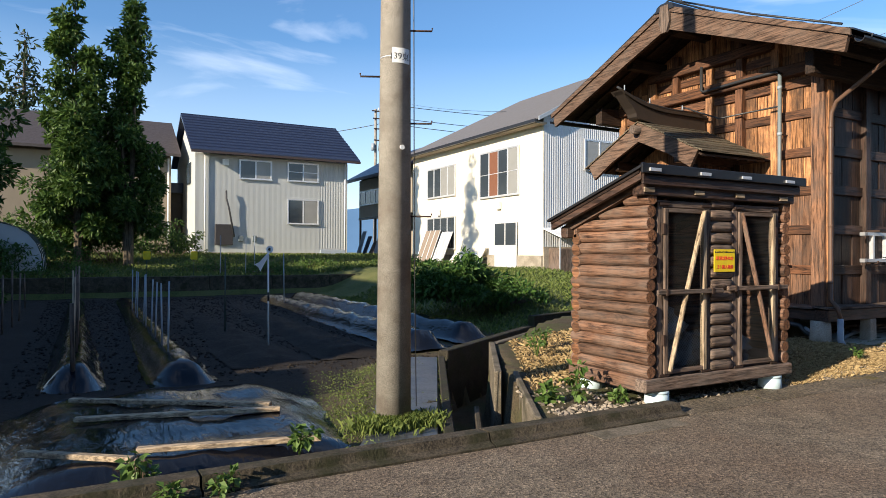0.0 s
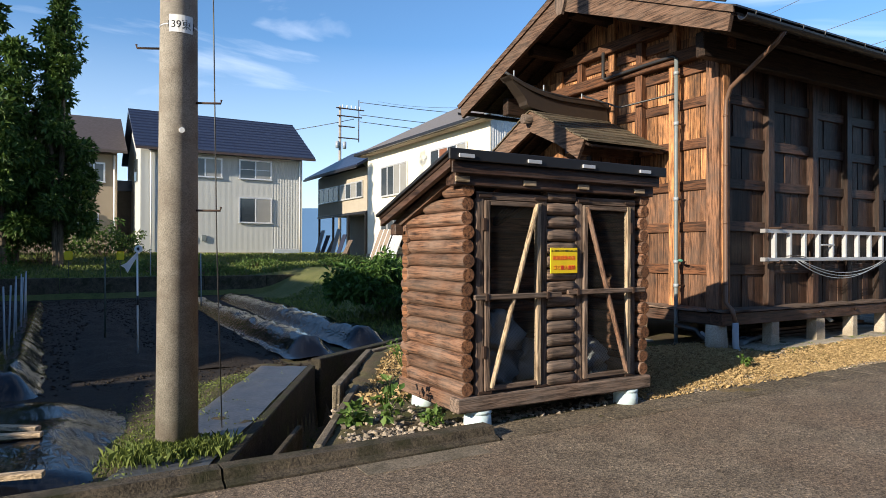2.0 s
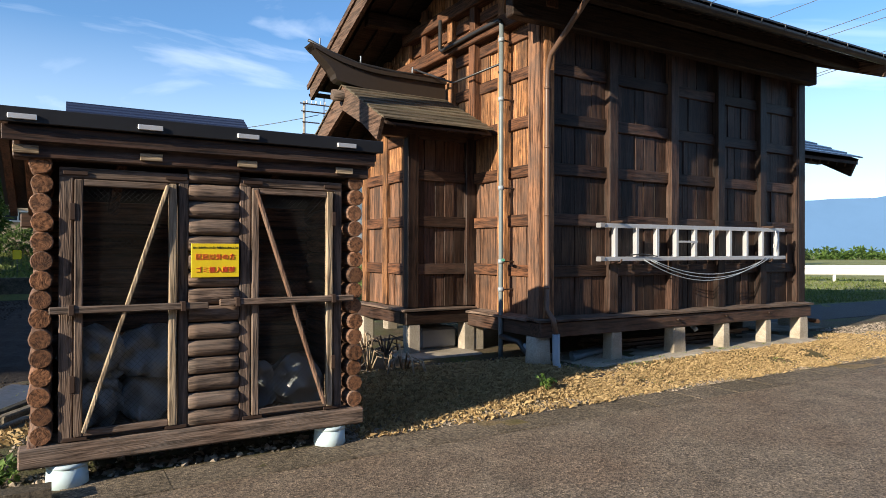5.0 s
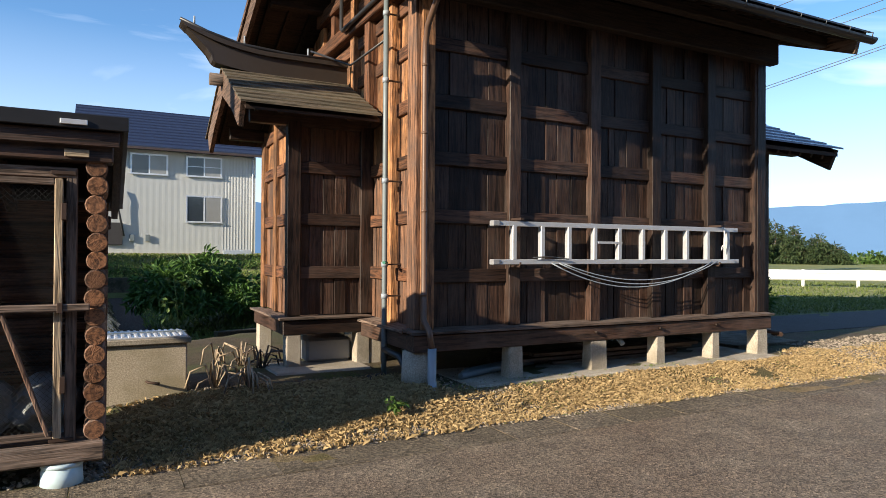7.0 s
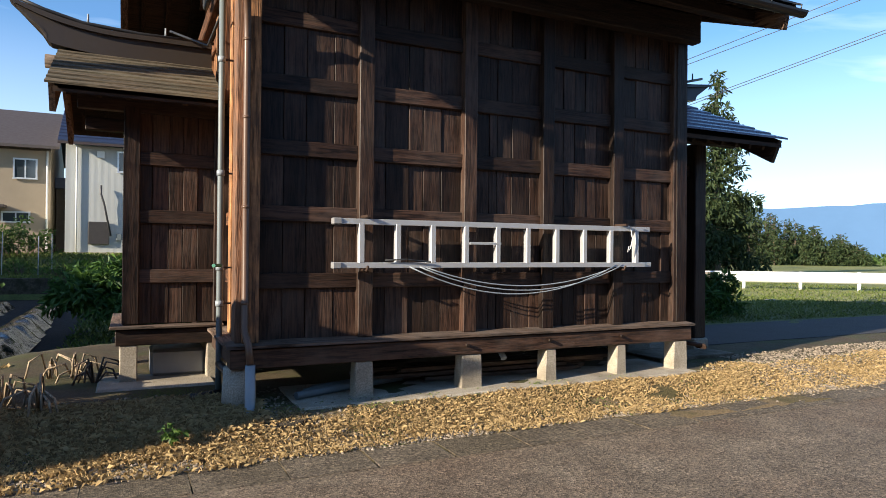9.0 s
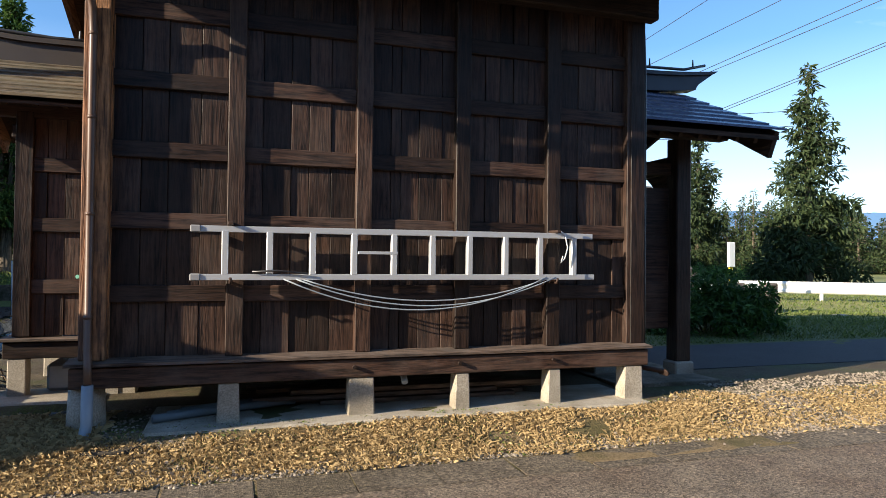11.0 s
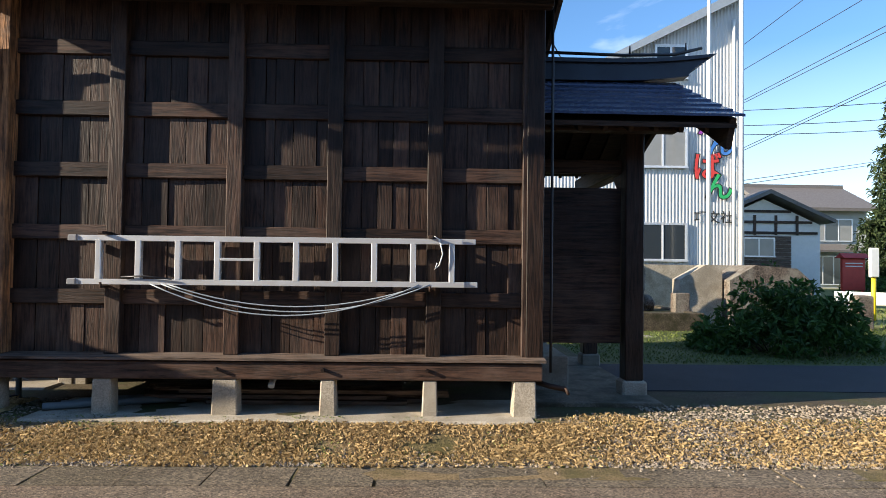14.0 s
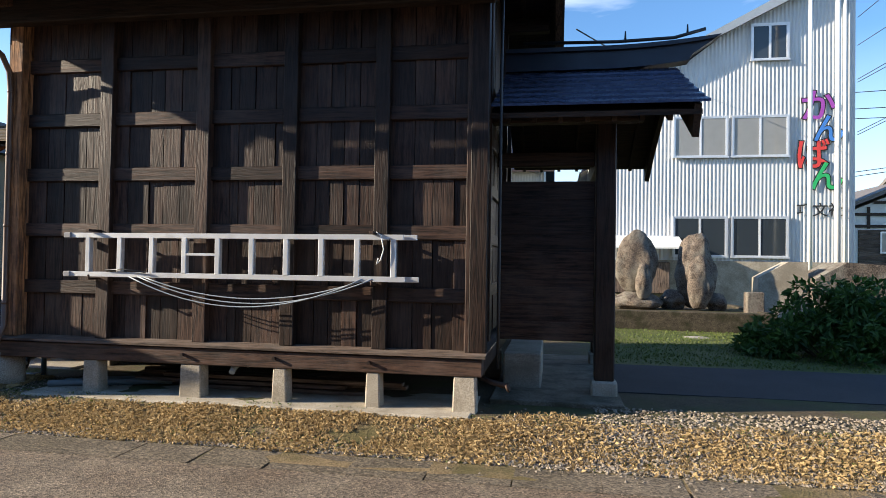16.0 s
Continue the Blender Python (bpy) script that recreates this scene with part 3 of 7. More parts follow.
for xx, yy in ((9.36, 7.0), (9.36, 8.3), (9.36, 9.5), (11.4, 7.4), (12.9, 7.4), (11.4, 9.45), (13.0, 9.45), (14.2, 7.4), (14.2, 9.45)):
    part("footing", box(bm_new(), xx - 0.09, xx + 0.09, yy - 0.09, yy + 0.09, 0.05, 0.455, 0.012), CONCRETE, hall)
part("corner_base", rod(bm_new(), (9.27, 5.58, 0.02), (9.27, 5.58, 0.455), 0.15, 0.13, 14), CONCRETE, hall, "round concrete corner base")

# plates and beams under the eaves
part("eave_beam", box(bm_new(), 8.75, 14.36, 5.365, 5.50, 3.885, 4.20, 0.012), EAVES_SHADED["x"], hall)
part("eave_beam", box(bm_new(), 8.75, 14.36, 9.54, 9.70, 3.885, 4.20, 0.012), EAVES_SHADED["x"], hall)
part("outer_purlin", box(bm_new(), 8.5, 14.8, 5.00, 5.12, 4.08, 4.21, 0.012), EAVES_SHADED["x"], hall)
part("ridge_beam", box(bm_new(), 8.5, 14.8, 7.45, 7.65, 5.00, 5.25, 0.012), EAVES_SHADED["x"], hall)
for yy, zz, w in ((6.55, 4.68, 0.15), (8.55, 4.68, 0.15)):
    part("purlin", box(bm_new(), 8.5, 14.8, yy - w / 2, yy + w / 2, zz - 0.02, zz + 0.17, 0.012), EAVES_SHADED["x"], hall)
for zz, y0, y1 in ((4.14, 5.35, 9.75), (4.62, 6.3, 8.8)):
    part("gable_beam", box(bm_new(), 9.20, 9.37, y0, y1, zz - 0.085, zz + 0.085, 0.012), GABLE_RAIL["y"], hall)
for yy in (6.9, 8.2):
    part("gable_strut", box(bm_new(), 9.24, 9.36, yy - 0.06, yy + 0.06, 4.09, 4.9, 0.008), GABLE_RAIL["z"], hall)

part("gable_strut", box(bm_new(), 9.235, 9.36, 6.84, 6.97, 2.95, 4.05, 0.008), GABLE_RAIL["z"], hall)

# main roof: two slopes with sheet steps, rafters, barge boards, gutter
for sgn in (-1, 1):
    y_e = 7.55 + sgn * 2.90
    bm = bm_new()
    prism(bm, [(7.55, 5.32), (y_e, 5.32 - 0.42 * 2.90), (y_e, 5.36 - 0.42 * 2.90), (7.55, 5.36)], "x", 8.36, 14.93)
    part("roof_deck", bm, EAVES_SHADED["x"], hall)
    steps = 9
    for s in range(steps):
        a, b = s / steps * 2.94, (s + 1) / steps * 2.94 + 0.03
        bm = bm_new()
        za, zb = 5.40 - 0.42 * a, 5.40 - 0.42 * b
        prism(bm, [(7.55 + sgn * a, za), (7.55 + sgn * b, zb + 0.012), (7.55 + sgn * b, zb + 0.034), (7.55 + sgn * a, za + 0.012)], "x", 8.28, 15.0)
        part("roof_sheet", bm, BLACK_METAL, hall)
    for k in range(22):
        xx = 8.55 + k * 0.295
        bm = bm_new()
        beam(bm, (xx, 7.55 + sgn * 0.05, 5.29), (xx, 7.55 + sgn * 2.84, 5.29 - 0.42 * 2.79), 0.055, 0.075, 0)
        part("rafter", bm, EAVES_SHADED["y"], hall)
    for xx in (8.335, 14.91):
        bm = bm_new()
        prism(bm, [(7.55, 5.42), (7.55 + sgn * 2.90, 5.40 - 0.42 * 2.90), (7.55 + sgn * 2.84, 5.10 - 0.42 * 2.80), (7.55, 5.05)], "x", xx - 0.03, xx + 0.03)
        part("barge_board", bm, BARGE["y"], hall, "sun-bleached carved barge board")
        bm = bm_new()
        prism(bm, [(7.55, 5.43), (7.55 + sgn * 2.93, 5.42 - 0.42 * 2.93), (7.55 + sgn * 2.93, 5.34 - 0.42 * 2.93), (7.55, 5.34)], "x", xx - 0.06 if xx < 10 else xx + 0.032, xx - 0.032 if xx < 10 else xx + 0.06)
        part("verge_trim", bm, BARGE["y"], hall)
    bm = bm_new()
    yg = 7.55 + sgn * 3.0
    n = 8
    prof = [(yg + 0.065 * math.cos(math.pi * (1 + i / n)), 4.08 + 0.065 * math.sin(math.pi * (1 + i / n))) for i in range(n + 1)]
    prof += [(yg + 0.057 * math.cos(math.pi * (2 - i / n)), 4.08 + 0.057 * math.sin(math.pi * (2 - i / n))) for i in range(n + 1)]
    prism(bm, prof, "x", 8.35, 14.99)
    g = part("eave_gutter", bm, BLACK_METAL, hall)
    for k in range(15):
        xx = 8.5 + k * 0.455
        part("gutter_bracket", tube(bm_new(), [(xx, yg - sgn * 0.1, 4.18), (xx, yg, 4.155), (xx, yg + sgn * 0.072, 4.12), (xx, yg + sgn * 0.05, 4.04)], 0.008, 5), BLACK_METAL, g)
bm = bm_new()
prism(bm, [(7.35, 5.34), (7.75, 5.34), (7.70, 5.43), (7.62, 5.46), (7.48, 5.46), (7.40, 5.43)], "x", 8.26, 15.02)
part("ridge_cap", bm, BLACK_METAL, hall)
part("gable_ornament", prism(bm_new(), [(7.47, 5.42), (7.63, 5.42), (7.66, 5.15), (7.60, 4.98), (7.5, 4.98), (7.44, 5.15)], "x", 8.25, 8.30), GREYWOOD["z"], hall)
# snow-melting pipes with sprinkler heads on the roof
snow_pipe = thing("sprinkler_pipe", (9.2, 6.2, 0.15), "grey-green snow-melting water pipe climbing the gable wall", "pipe")
part("riser", tube(bm_new(), [(9.17, 6.15, 0.12), (9.17, 6.15, 0.6), (9.17, 6.15, 2.6), (9.17, 6.15, 4.10)], 0.028, 10), GREY_PIPE, snow_pipe)
for zz in (0.95, 1.28, 2.15, 3.2, 3.9):
    part("pipe_clamp", rod(bm_new(), (9.17, 6.15, zz - 0.025), (9.17, 6.15, zz + 0.025), 0.036), PALE_PIPE, snow_pipe)
    part("bracket", box(bm_new(), 9.17, 9.42, 6.142, 6.158, zz - 0.008, zz + 0.008), RUSTY, snow_pipe)
part("valve", tube(bm_new(), [(9.17, 6.10, 1.30), (9.12, 6.05, 1.30), (9.10, 6.0, 1.30)], 0.018, 6), plain("green_valve", (0.08, 0.28, 0.2), 0.5), snow_pipe)
part("cross_pipe", tube(bm_new(), [(9.17, 6.15, 4.10), (9.17, 6.2, 4.15), (9.17, 6.7, 4.15), (9.15, 7.5, 4.12), (9.15, 7.55, 4.15), (9.15, 7.55, 4.55)], 0.026, 8), BLACK_PIPE, snow_pipe)
part("thin_pipe", tube(bm_new(), [(9.16, 6.15, 3.62), (9.15, 7.2, 3.62), (8.8, 7.66, 3.86)], 0.014, 6), BLACK_PIPE, snow_pipe)
part("elbow", tube(bm_new(), [(9.17, 6.15, 0.4), (9.19, 6.0, 0.38), (9.22, 5.86, 0.36), (9.24, 5.80, 0.28), (9.25, 5.62, 0.2)], 0.034, 8), BLACK_PIPE, snow_pipe)
part("nozzle", tube(bm_new(), [(9.25, 5.80, 0.33), (9.25, 5.60, 0.24), (9.27, 5.72, 0.18)], 0.026, 8), PALE_PIPE, snow_pipe)
part("ground_pipe", tube(bm_new(), [(9.17, 6.15, 0.13), (9.08, 6.1, 0.12), (8.85, 6.02, 0.12)], 0.04, 8), BLACK_PIPE, snow_pipe)
ridge_pipe = thing("roof_pipe", (8.3, 7.55, 5.5), "thin black sprinkler pipe along the roof verge", "pipe")
part("verge_pipe", tube(bm_new(), [(8.33, 4.75, 4.29), (8.33, 6.0, 4.81), (8.33, 7.5, 5.52), (8.34, 9.0, 4.86), (8.34, 10.35, 4.29)], 0.016, 6), BLACK_PIPE, ridge_pipe)
part("top_pipe", tube(bm_new(), [(8.33, 7.5, 5.51), (11.0, 7.5, 5.52), (14.95, 7.5, 5.52)], 0.016, 6), BLACK_PIPE, ridge_pipe)
for k in range(8):
    part("sprinkler_head", rod(bm_new(), (8.6 + 0.8 * k, 7.5, 5.50), (8.6 + 0.8 * k, 7.5, 5.60), 0.012, 0.008, 6), BLACK_PIPE, ridge_pipe)

# downpipe at the corner
downpipe = thing("downpipe", (9.3, 5.42, 0.1), "brown metal downpipe ending in grey plastic", "downpipe")
part("pipe", tube(bm_new(), [(9.14, 4.55, 4.03), (9.16, 4.66, 3.93), (9.27, 5.36, 3.55), (9.285, 5.44, 3.40), (9.29, 5.455, 3.2), (9.29, 5.455, 2.0), (9.29, 5.455, 0.76), (9.31, 5.37, 0.66), (9.32, 5.33, 0.5)], 0.03, 10), BROWN_PIPE, downpipe)
part("lower_pipe", tube(bm_new(), [(9.32, 5.33, 0.5), (9.32, 5.33, 0.2), (9.31, 5.28, 0.12), (9.30, 5.22, 0.09)], 0.042, 10), PALE_PIPE, downpipe)
for zz in (1.0, 1.8, 2.55, 3.2):
    part("pipe_band", rod(bm_new(), (9.29, 5.455, zz - 0.012), (9.29, 5.455, zz + 0.012), 0.034), BROWN_PIPE, downpipe)

# ---- rear sanctuary box with its own small roof ----
sanct = thing("sanctuary_annex", (8.9, 7.65, 0.13), "small timber sanctuary annex with shingled gable roof", "shrine annex")
panel_wall(sanct, "annex_front", HALL_SHADED, [8.43, 9.28], [1.175, 1.77, 2.35], 0.70, 2.85, lambda u, d, z: (u, 7.02 - d, z), None, "x", 0.06, 0.13, 0.15)
panel_wall(sanct, "annex_side", GABLE_SUNLIT, [7.05, 7.66, 8.32], [1.175, 1.77, 2.35, 2.8], 0.70, 3.3, lambda u, d, z: (8.42 - d, u, z), lambda y: 3.27 - 0.5 * abs(y - 7.61), "y", 0.05, 0.13, 0.15, GABLE_RAIL, GABLE_LOW)
part("annex_back", box(bm_new(), 8.4, 9.4, 8.28, 8.33, 0.7, 2.85), HALL_SHADED["z"], sanct)
part("annex_sill", box(bm_new(), 8.30, 9.30, 6.89, 7.05, 0.50, 0.655, 0.008), HALL_SHADED["x"], sanct)
part("annex_sill", box(bm_new(), 8.30, 8.46, 7.06, 8.42, 0.50, 0.652, 0.008), HALL_SHADED["y"], sanct)
part("annex_ledge", box(bm_new(), 8.25, 9.30, 6.85, 7.06, 0.662, 0.690, 0.005), GREYWOOD["x"], sanct)
part("annex_ledge", box(bm_new(), 8.25, 8.45, 7.062, 8.46, 0.662, 0.688, 0.005), GREYWOOD["y"], sanct)
for xx, yy in ((8.42, 6.98), (9.22, 6.98), (8.40, 8.3), (9.2, 8.3)):
    part("annex_footing", box(bm_new(), xx - 0.08, xx + 0.08, yy - 0.08, yy + 0.08, 0.08, 0.50, 0.01), CONCRETE, sanct)
for sgn in (-1, 1):
    for s in range(9):
        a, b = s / 9 * 1.21, (s + 1) / 9 * 1.21 + 0.03
        za, zb = 3.49 - 0.51 * a, 3.49 - 0.51 * b
        bm = bm_new()
        prism(bm, [(7.61 + sgn * a, za), (7.61 + sgn * b, zb + 0.012), (7.61 + sgn * b, zb + 0.036), (7.61 + sgn * a, za + 0.014)], "x", 7.74, 9.22)
        part("shingle_course", bm, SHINGLE, sanct)
    bm = bm_new()
    prism(bm, [(7.61, 3.45), (7.61 + sgn * 1.19, 3.45 - 0.51 * 1.19), (7.61 + sgn * 1.19, 3.42 - 0.51 * 1.19), (7.61, 3.42)], "x", 7.80, 9.22)
    part("roof_lining", bm, EAVES_SHADED["x"], sanct)
    bm = bm_new()
    prism(bm, [(7.61, 3.485), (7.61 + sgn * 1.15, 3.485 - 0.51 * 1.15), (7.61 + sgn * 1.01, 3.18 - 0.51 * 1.01), (7.61 + sgn * 0.6, 3.22 - 0.51 * 0.6), (7.61, 3.18)], "x", 7.76, 7.81)
    part("annex_barge_board", bm, BARGE["y"], sanct)
    for k in range(6):
        bm = bm_new()
        xx = 7.92 + k * 0.24
        beam(bm, (xx, 7.61 + sgn * 0.05, 3.39), (xx, 7.61 + sgn * 1.15, 3.39 - 0.51 * 1.10), 0.045, 0.055, 0)
        part("annex_rafter", bm, EAVES_SHADED["y"], sanct)
part("annex_beam", box(bm_new(), 7.95, 9.35, 6.97, 7.07, 2.80, 2.95, 0.008), HALL_SHADED["x"], sanct)
part("annex_beam", box(bm_new(), 7.95, 9.35, 8.25, 8.35, 2.80, 2.95, 0.008), HALL_SHADED["x"], sanct)
part("annex_ridge_beam", box(bm_new(), 7.9, 9.35, 7.55, 7.67, 3.20, 3.34, 0.008), HALL_SHADED["x"], sanct)


def ridge_box(owner, name, y, base, x_in, x_out, tip_x, tip_z, material, pipe=True):
    """A boxed ridge whose free end sweeps up to a point."""
    bm = bm_new()
    n, out = 16, []
    span = tip_x - x_in
    lows, tops = [], []
    for i in range(n + 1):
        s = i / n
        xx = x_in + span * s
        lift = max(0.0, (s - 0.45) / 0.55) ** 2
        tops.append((xx, base + 0.25 + (tip_z - base - 0.25) * lift))
        lows.append((min(xx, x_out) if span > 0 else max(xx, x_out), base + (0.02 + (tip_z - base) * 0.30) * lift))
    for w0, w1, a, b in ((0.10, 0.09, 0.0, 1.0), (0.13, 0.13, 0.86, 1.06)):
        for (lx, lz), (tx, tz), (lx2, lz2), (tx2, tz2) in zip(lows, tops, lows[1:], tops[1:]):
            def cut(k, sx, sz, ex, ez):
                return sx + (ex - sx) * k, sz + (ez - sz) * k
            p0, p1 = cut(a, lx, lz, tx, tz), cut(b, lx, lz, tx, tz)
            q0, q1 = cut(a, lx2, lz2, tx2, tz2), cut(b, lx2, lz2, tx2, tz2)
            vs = [bm.verts.new(c) for c in ((p0[0], y - w0, p0[1]), (p1[0], y - w1, p1[1]), (q1[0], y - w1, q1[1]), (q0[0], y - w0, q0[1]),
                                            (p0[0], y + w0, p0[1]), (p1[0], y + w1, p1[1]), (q1[0], y + w1, q1[1]), (q0[0], y + w0, q0[1]))]
            for q in ((0, 1, 2, 3), (7, 6, 5, 4), (1, 5, 6, 2), (0, 3, 7, 4), (0, 4, 5, 1), (3, 2, 6, 7)):
                bm.faces.new([vs[i] for i in q])
    bmesh.ops.remove_doubles(bm, verts=bm.verts[:], dist=0.0005)
    return part(name, bm, material, owner)


ridge_box(sanct, "annex_ridge", 7.62, 3.46, 9.22, 7.64, 7.32, 3.92, plain("ridge_copper", (0.05, 0.038, 0.03), 0.45, 0.2))
part("ridge_end_beam", rod(bm_new(), (7.62, 7.61, 3.36), (7.95, 7.61, 3.36), 0.07, 0.07, 10), GREYWOOD["x"], sanct)
annex_pipe = thing("annex_sprinkler_pipe", (8.3, 7.66, 3.9), "black sprinkler pipe resting along the annex ridge", "pipe")
part("pipe", tube(bm_new(), [(7.30, 7.60, 3.99), (7.6, 7.60, 3.885), (7.95, 7.60, 3.80), (8.5, 7.60, 3.765), (9.25, 7.60, 3.77)], 0.02, 7), BLACK_PIPE, annex_pipe)
for xx, zz in ((7.45, 3.94), (8.0, 3.80), (8.75, 3.765)):
    part("sprinkler_head", rod(bm_new(), (xx, 7.60, zz), (xx, 7.60, zz + 0.1), 0.012, 0.01, 6), PALE_PIPE, annex_pipe)

# ---- entrance porch ----
porch = thing("entrance_porch", (15.3, 7.5, 0.15), "dark timber entrance porch with blue-black metal roof", "porch")
part("paving", box(bm_new(), 14.3, 15.58, 5.92, 9.3, -0.05, 0.165, 0.01), STAINED, porch, "grey concrete porch slab")
for xx, yy in ((15.42, 6.45), (15.50, 8.6)):
    part("post_base", box(bm_new(), xx - 0.13, xx + 0.13, yy - 0.13, yy + 0.13, 0.14, 0.31, 0.02), CONCRETE, porch)
    part("porch_post", box(bm_new(), xx - 0.1, xx + 0.1, yy - 0.1, yy + 0.1, 0.31, 2.95, 0.012), HALL_SHADED["z"], porch)
for sgn in (-1, 1):
    for s in range(7):
        a, b = s / 7 * 1.78, (s + 1) / 7 * 1.78 + 0.03
        za, zb = 3.80 - 0.50 * a + 0.02 * a * a, 3.80 - 0.50 * b + 0.02 * b * b
        bm = bm_new()
        prism(bm, [(7.5 + sgn * a, za), (7.5 + sgn * b, zb + 0.014), (7.5 + sgn * b, zb + 0.04), (7.5 + sgn * a, za + 0.016)], "x", 14.3, 16.28)
        part("roof_course", bm, PORCH_ROOF, porch)
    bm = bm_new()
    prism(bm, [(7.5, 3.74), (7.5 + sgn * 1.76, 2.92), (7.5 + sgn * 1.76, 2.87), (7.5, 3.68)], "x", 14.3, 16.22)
    part("porch_lining", bm, EAVES_SHADED["x"], porch)
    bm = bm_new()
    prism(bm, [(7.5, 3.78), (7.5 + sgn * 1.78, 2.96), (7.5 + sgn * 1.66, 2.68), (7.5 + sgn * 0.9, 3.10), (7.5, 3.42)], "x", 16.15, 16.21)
    part("porch_barge_board", bm, EAVES_SHADED["y"], porch)
    part("porch_beam", box(bm_new(), 14.28, 15.75, 7.5 + sgn * 1.43 - 0.08, 7.5 + sgn * 1.43 + 0.08, 2.88, 3.03, 0.01), EAVES_SHADED["x"], porch)
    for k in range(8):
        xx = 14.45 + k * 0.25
        part("porch_rafter", beam(bm_new(), (xx, 7.5 + sgn * 0.1, 3.64), (xx, 7.5 + sgn * 1.70, 2.86), 0.045, 0.06, 0), EAVES_SHADED["y"], porch)
part("tie_beam", box(bm_new(), 15.34, 15.50, 6.56, 8.84, 2.55, 2.75, 0.012), HALL_SHADED["y"], porch)
part("side_beam", box(bm_new(), 14.3, 15.31, 6.44, 6.54, 2.51, 2.66, 0.01), EAVES_SHADED["x"], porch)
part("curved_brace", prism(bm_new(), [(6.555, 2.2), (6.65, 2.2), (7.05, 2.54), (6.555, 2.545)], "x", 15.38, 15.44), HALL_SHADED["y"], porch)
ridge_box(porch, "porch_ridge", 7.5, 3.80, 14.3, 16.42, 16.74, 4.14, plain("dark_ridge_metal", (0.03, 0.035, 0.05), 0.4, 0.1))
for k in range(9):
    za = 0.69 + k * 0.185
    part("plank", box(bm_new(), 14.33, 15.315, 6.50 + 0.006 * (k % 2), 6.525 + 0.006 * (k % 2), za - 0.004, za + 0.189, 0.003), HALL_SHADED["x"], porch)
part("porch_gutter_pipe", tube(bm_new(), [(14.40, 5.72, 4.4), (14.40, 5.66, 3.4), (14.40, 5.66, 1.2), (14.40, 5.66, 0.5)], 0.016, 6), BLACK_PIPE, porch)
porch_pipe = thing("porch_sprinkler_pipe", (15.6, 7.5, 4.1), "black sprinkler pipe along the porch ridge", "pipe")
part("pipe", tube(bm_new(), [(14.5, 7.45, 4.15), (15.6, 7.45, 4.13), (16.25, 7.45, 4.15), (16.6, 7.45, 4.24)], 0.02, 7), BLACK_PIPE, porch_pipe)
for xx, zz in ((15.7, 4.13), (16.4, 4.18)):
    part("sprinkler_head", rod(bm_new(), (xx, 7.45, zz), (xx, 7.45, zz + 0.12), 0.015, 0.008, 6), BLACK_PIPE, porch_pipe)
solid("step_stone", box(bm_new(), 14.38, 14.78, 6.6, 7.9, 0.15, 0.53, 0.015), CONCRETE, "grey concrete entrance step beside the porch", "step")

# ---- ladder hanging on the wall ----
ladder = thing("ladder", (11.9, 5.4, 1.32), "aluminium ladder hung sideways on the timber wall", "ladder")
for zl, x0, x1 in ((1.315, 10.08, 13.68), (1.705, 10.08, 13.66)):
    for dy, a, b in ((0.0, x0, x1 - 0.12), (0.035, x0 + 0.22, x1)):
        bm = bm_new()
        beam(bm, (a, 5.405 + dy, zl), (b, 5.405 + dy, zl + 0.008), 0.022, 0.05, 0.003)
        part("stile", bm, ALU, ladder)
    part("rubber_foot", box(bm_new(), x0 - 0.06, x0 + 0.02, 5.38, 5.46, zl - 0.03, zl + 0.028, 0.008), plain("grey_rubber", (0.25, 0.25, 0.26), 0.7) if zl < 1.5 else bpy.data.materials["grey_rubber"], ladder)
for k in range(10):
    xx = 10.285 + k * 0.351
    bm = bm_new()
    box(bm, xx - 0.026, xx + 0.026, 5.392, 5.452, 1.335, 1.695, 0.006)
    part("rung", bm, ALU, ladder)
part("lock_bar", box(bm_new(), 11.37, 11.72, 5.39, 5.41, 1.515, 1.54, 0.003), ALU, ladder)
part("rope", tube(bm_new(), [(13.28, 5.39, 1.76), (13.33, 5.37, 1.73), (13.36, 5.37, 1.6), (13.33, 5.37, 1.5), (13.29, 5.37, 1.46), (13.31, 5.37, 1.52)], 0.006, 5), WHITE_PAINT, ladder)
part("pulley_cord", tube(bm_new(), [(10.5, 5.38, 1.36), (10.7, 5.37, 1.37), (10.95, 5.37, 1.345)], 0.008, 5), BLACK_PIPE, ladder)
for xx in (10.33, 13.25):
    hook = thing("ladder_hook", (xx, 5.5, 1.25), "dark iron wall hook holding the ladder", "hook", "ladder hooks")
    part("arm", tube(bm_new(), [(xx, 5.54, 1.27), (xx, 5.37, 1.27), (xx, 5.355, 1.31)], 0.012, 6), RUSTY, hook)
    part("plate", box(bm_new(), xx - 0.03, xx + 0.03, 5.515, 5.53, 1.70, 1.90, 0.003), RUSTY, hook)
    part("clip", box(bm_new(), xx - 0.02, xx + 0.02, 5.33, 5.525, 1.74, 1.765, 0.003), RUSTY, hook)
cable = thing("cable", (11.9, 5.45, 1.1), "thin grey cables sagging beneath the ladder", "cable")
for sag, x0, x1, col in ((0.20, 10.9, 13.2, 0), (0.245, 10.85, 13.25, 0), (0.28, 10.75, 13.15, 0)):
    bm = bm_new()
    tube(bm, [(x0 + (x1 - x0) * i / 16, 5.42 - sag * 0.1, 1.30 + 0.02 * i / 16 - sag * (1 - (i / 8 - 1) ** 2)) for i in range(17)], 0.0065, 6)
    part("strand", bm, PALE_PIPE, cable)

# ---- the log shed for rubbish ----
shed = thing("rubbish_shed", (5.5, 4.8, 0), "small log-built rubbish shed on pale blue footings", "shed")
rnd = random.Random(5)
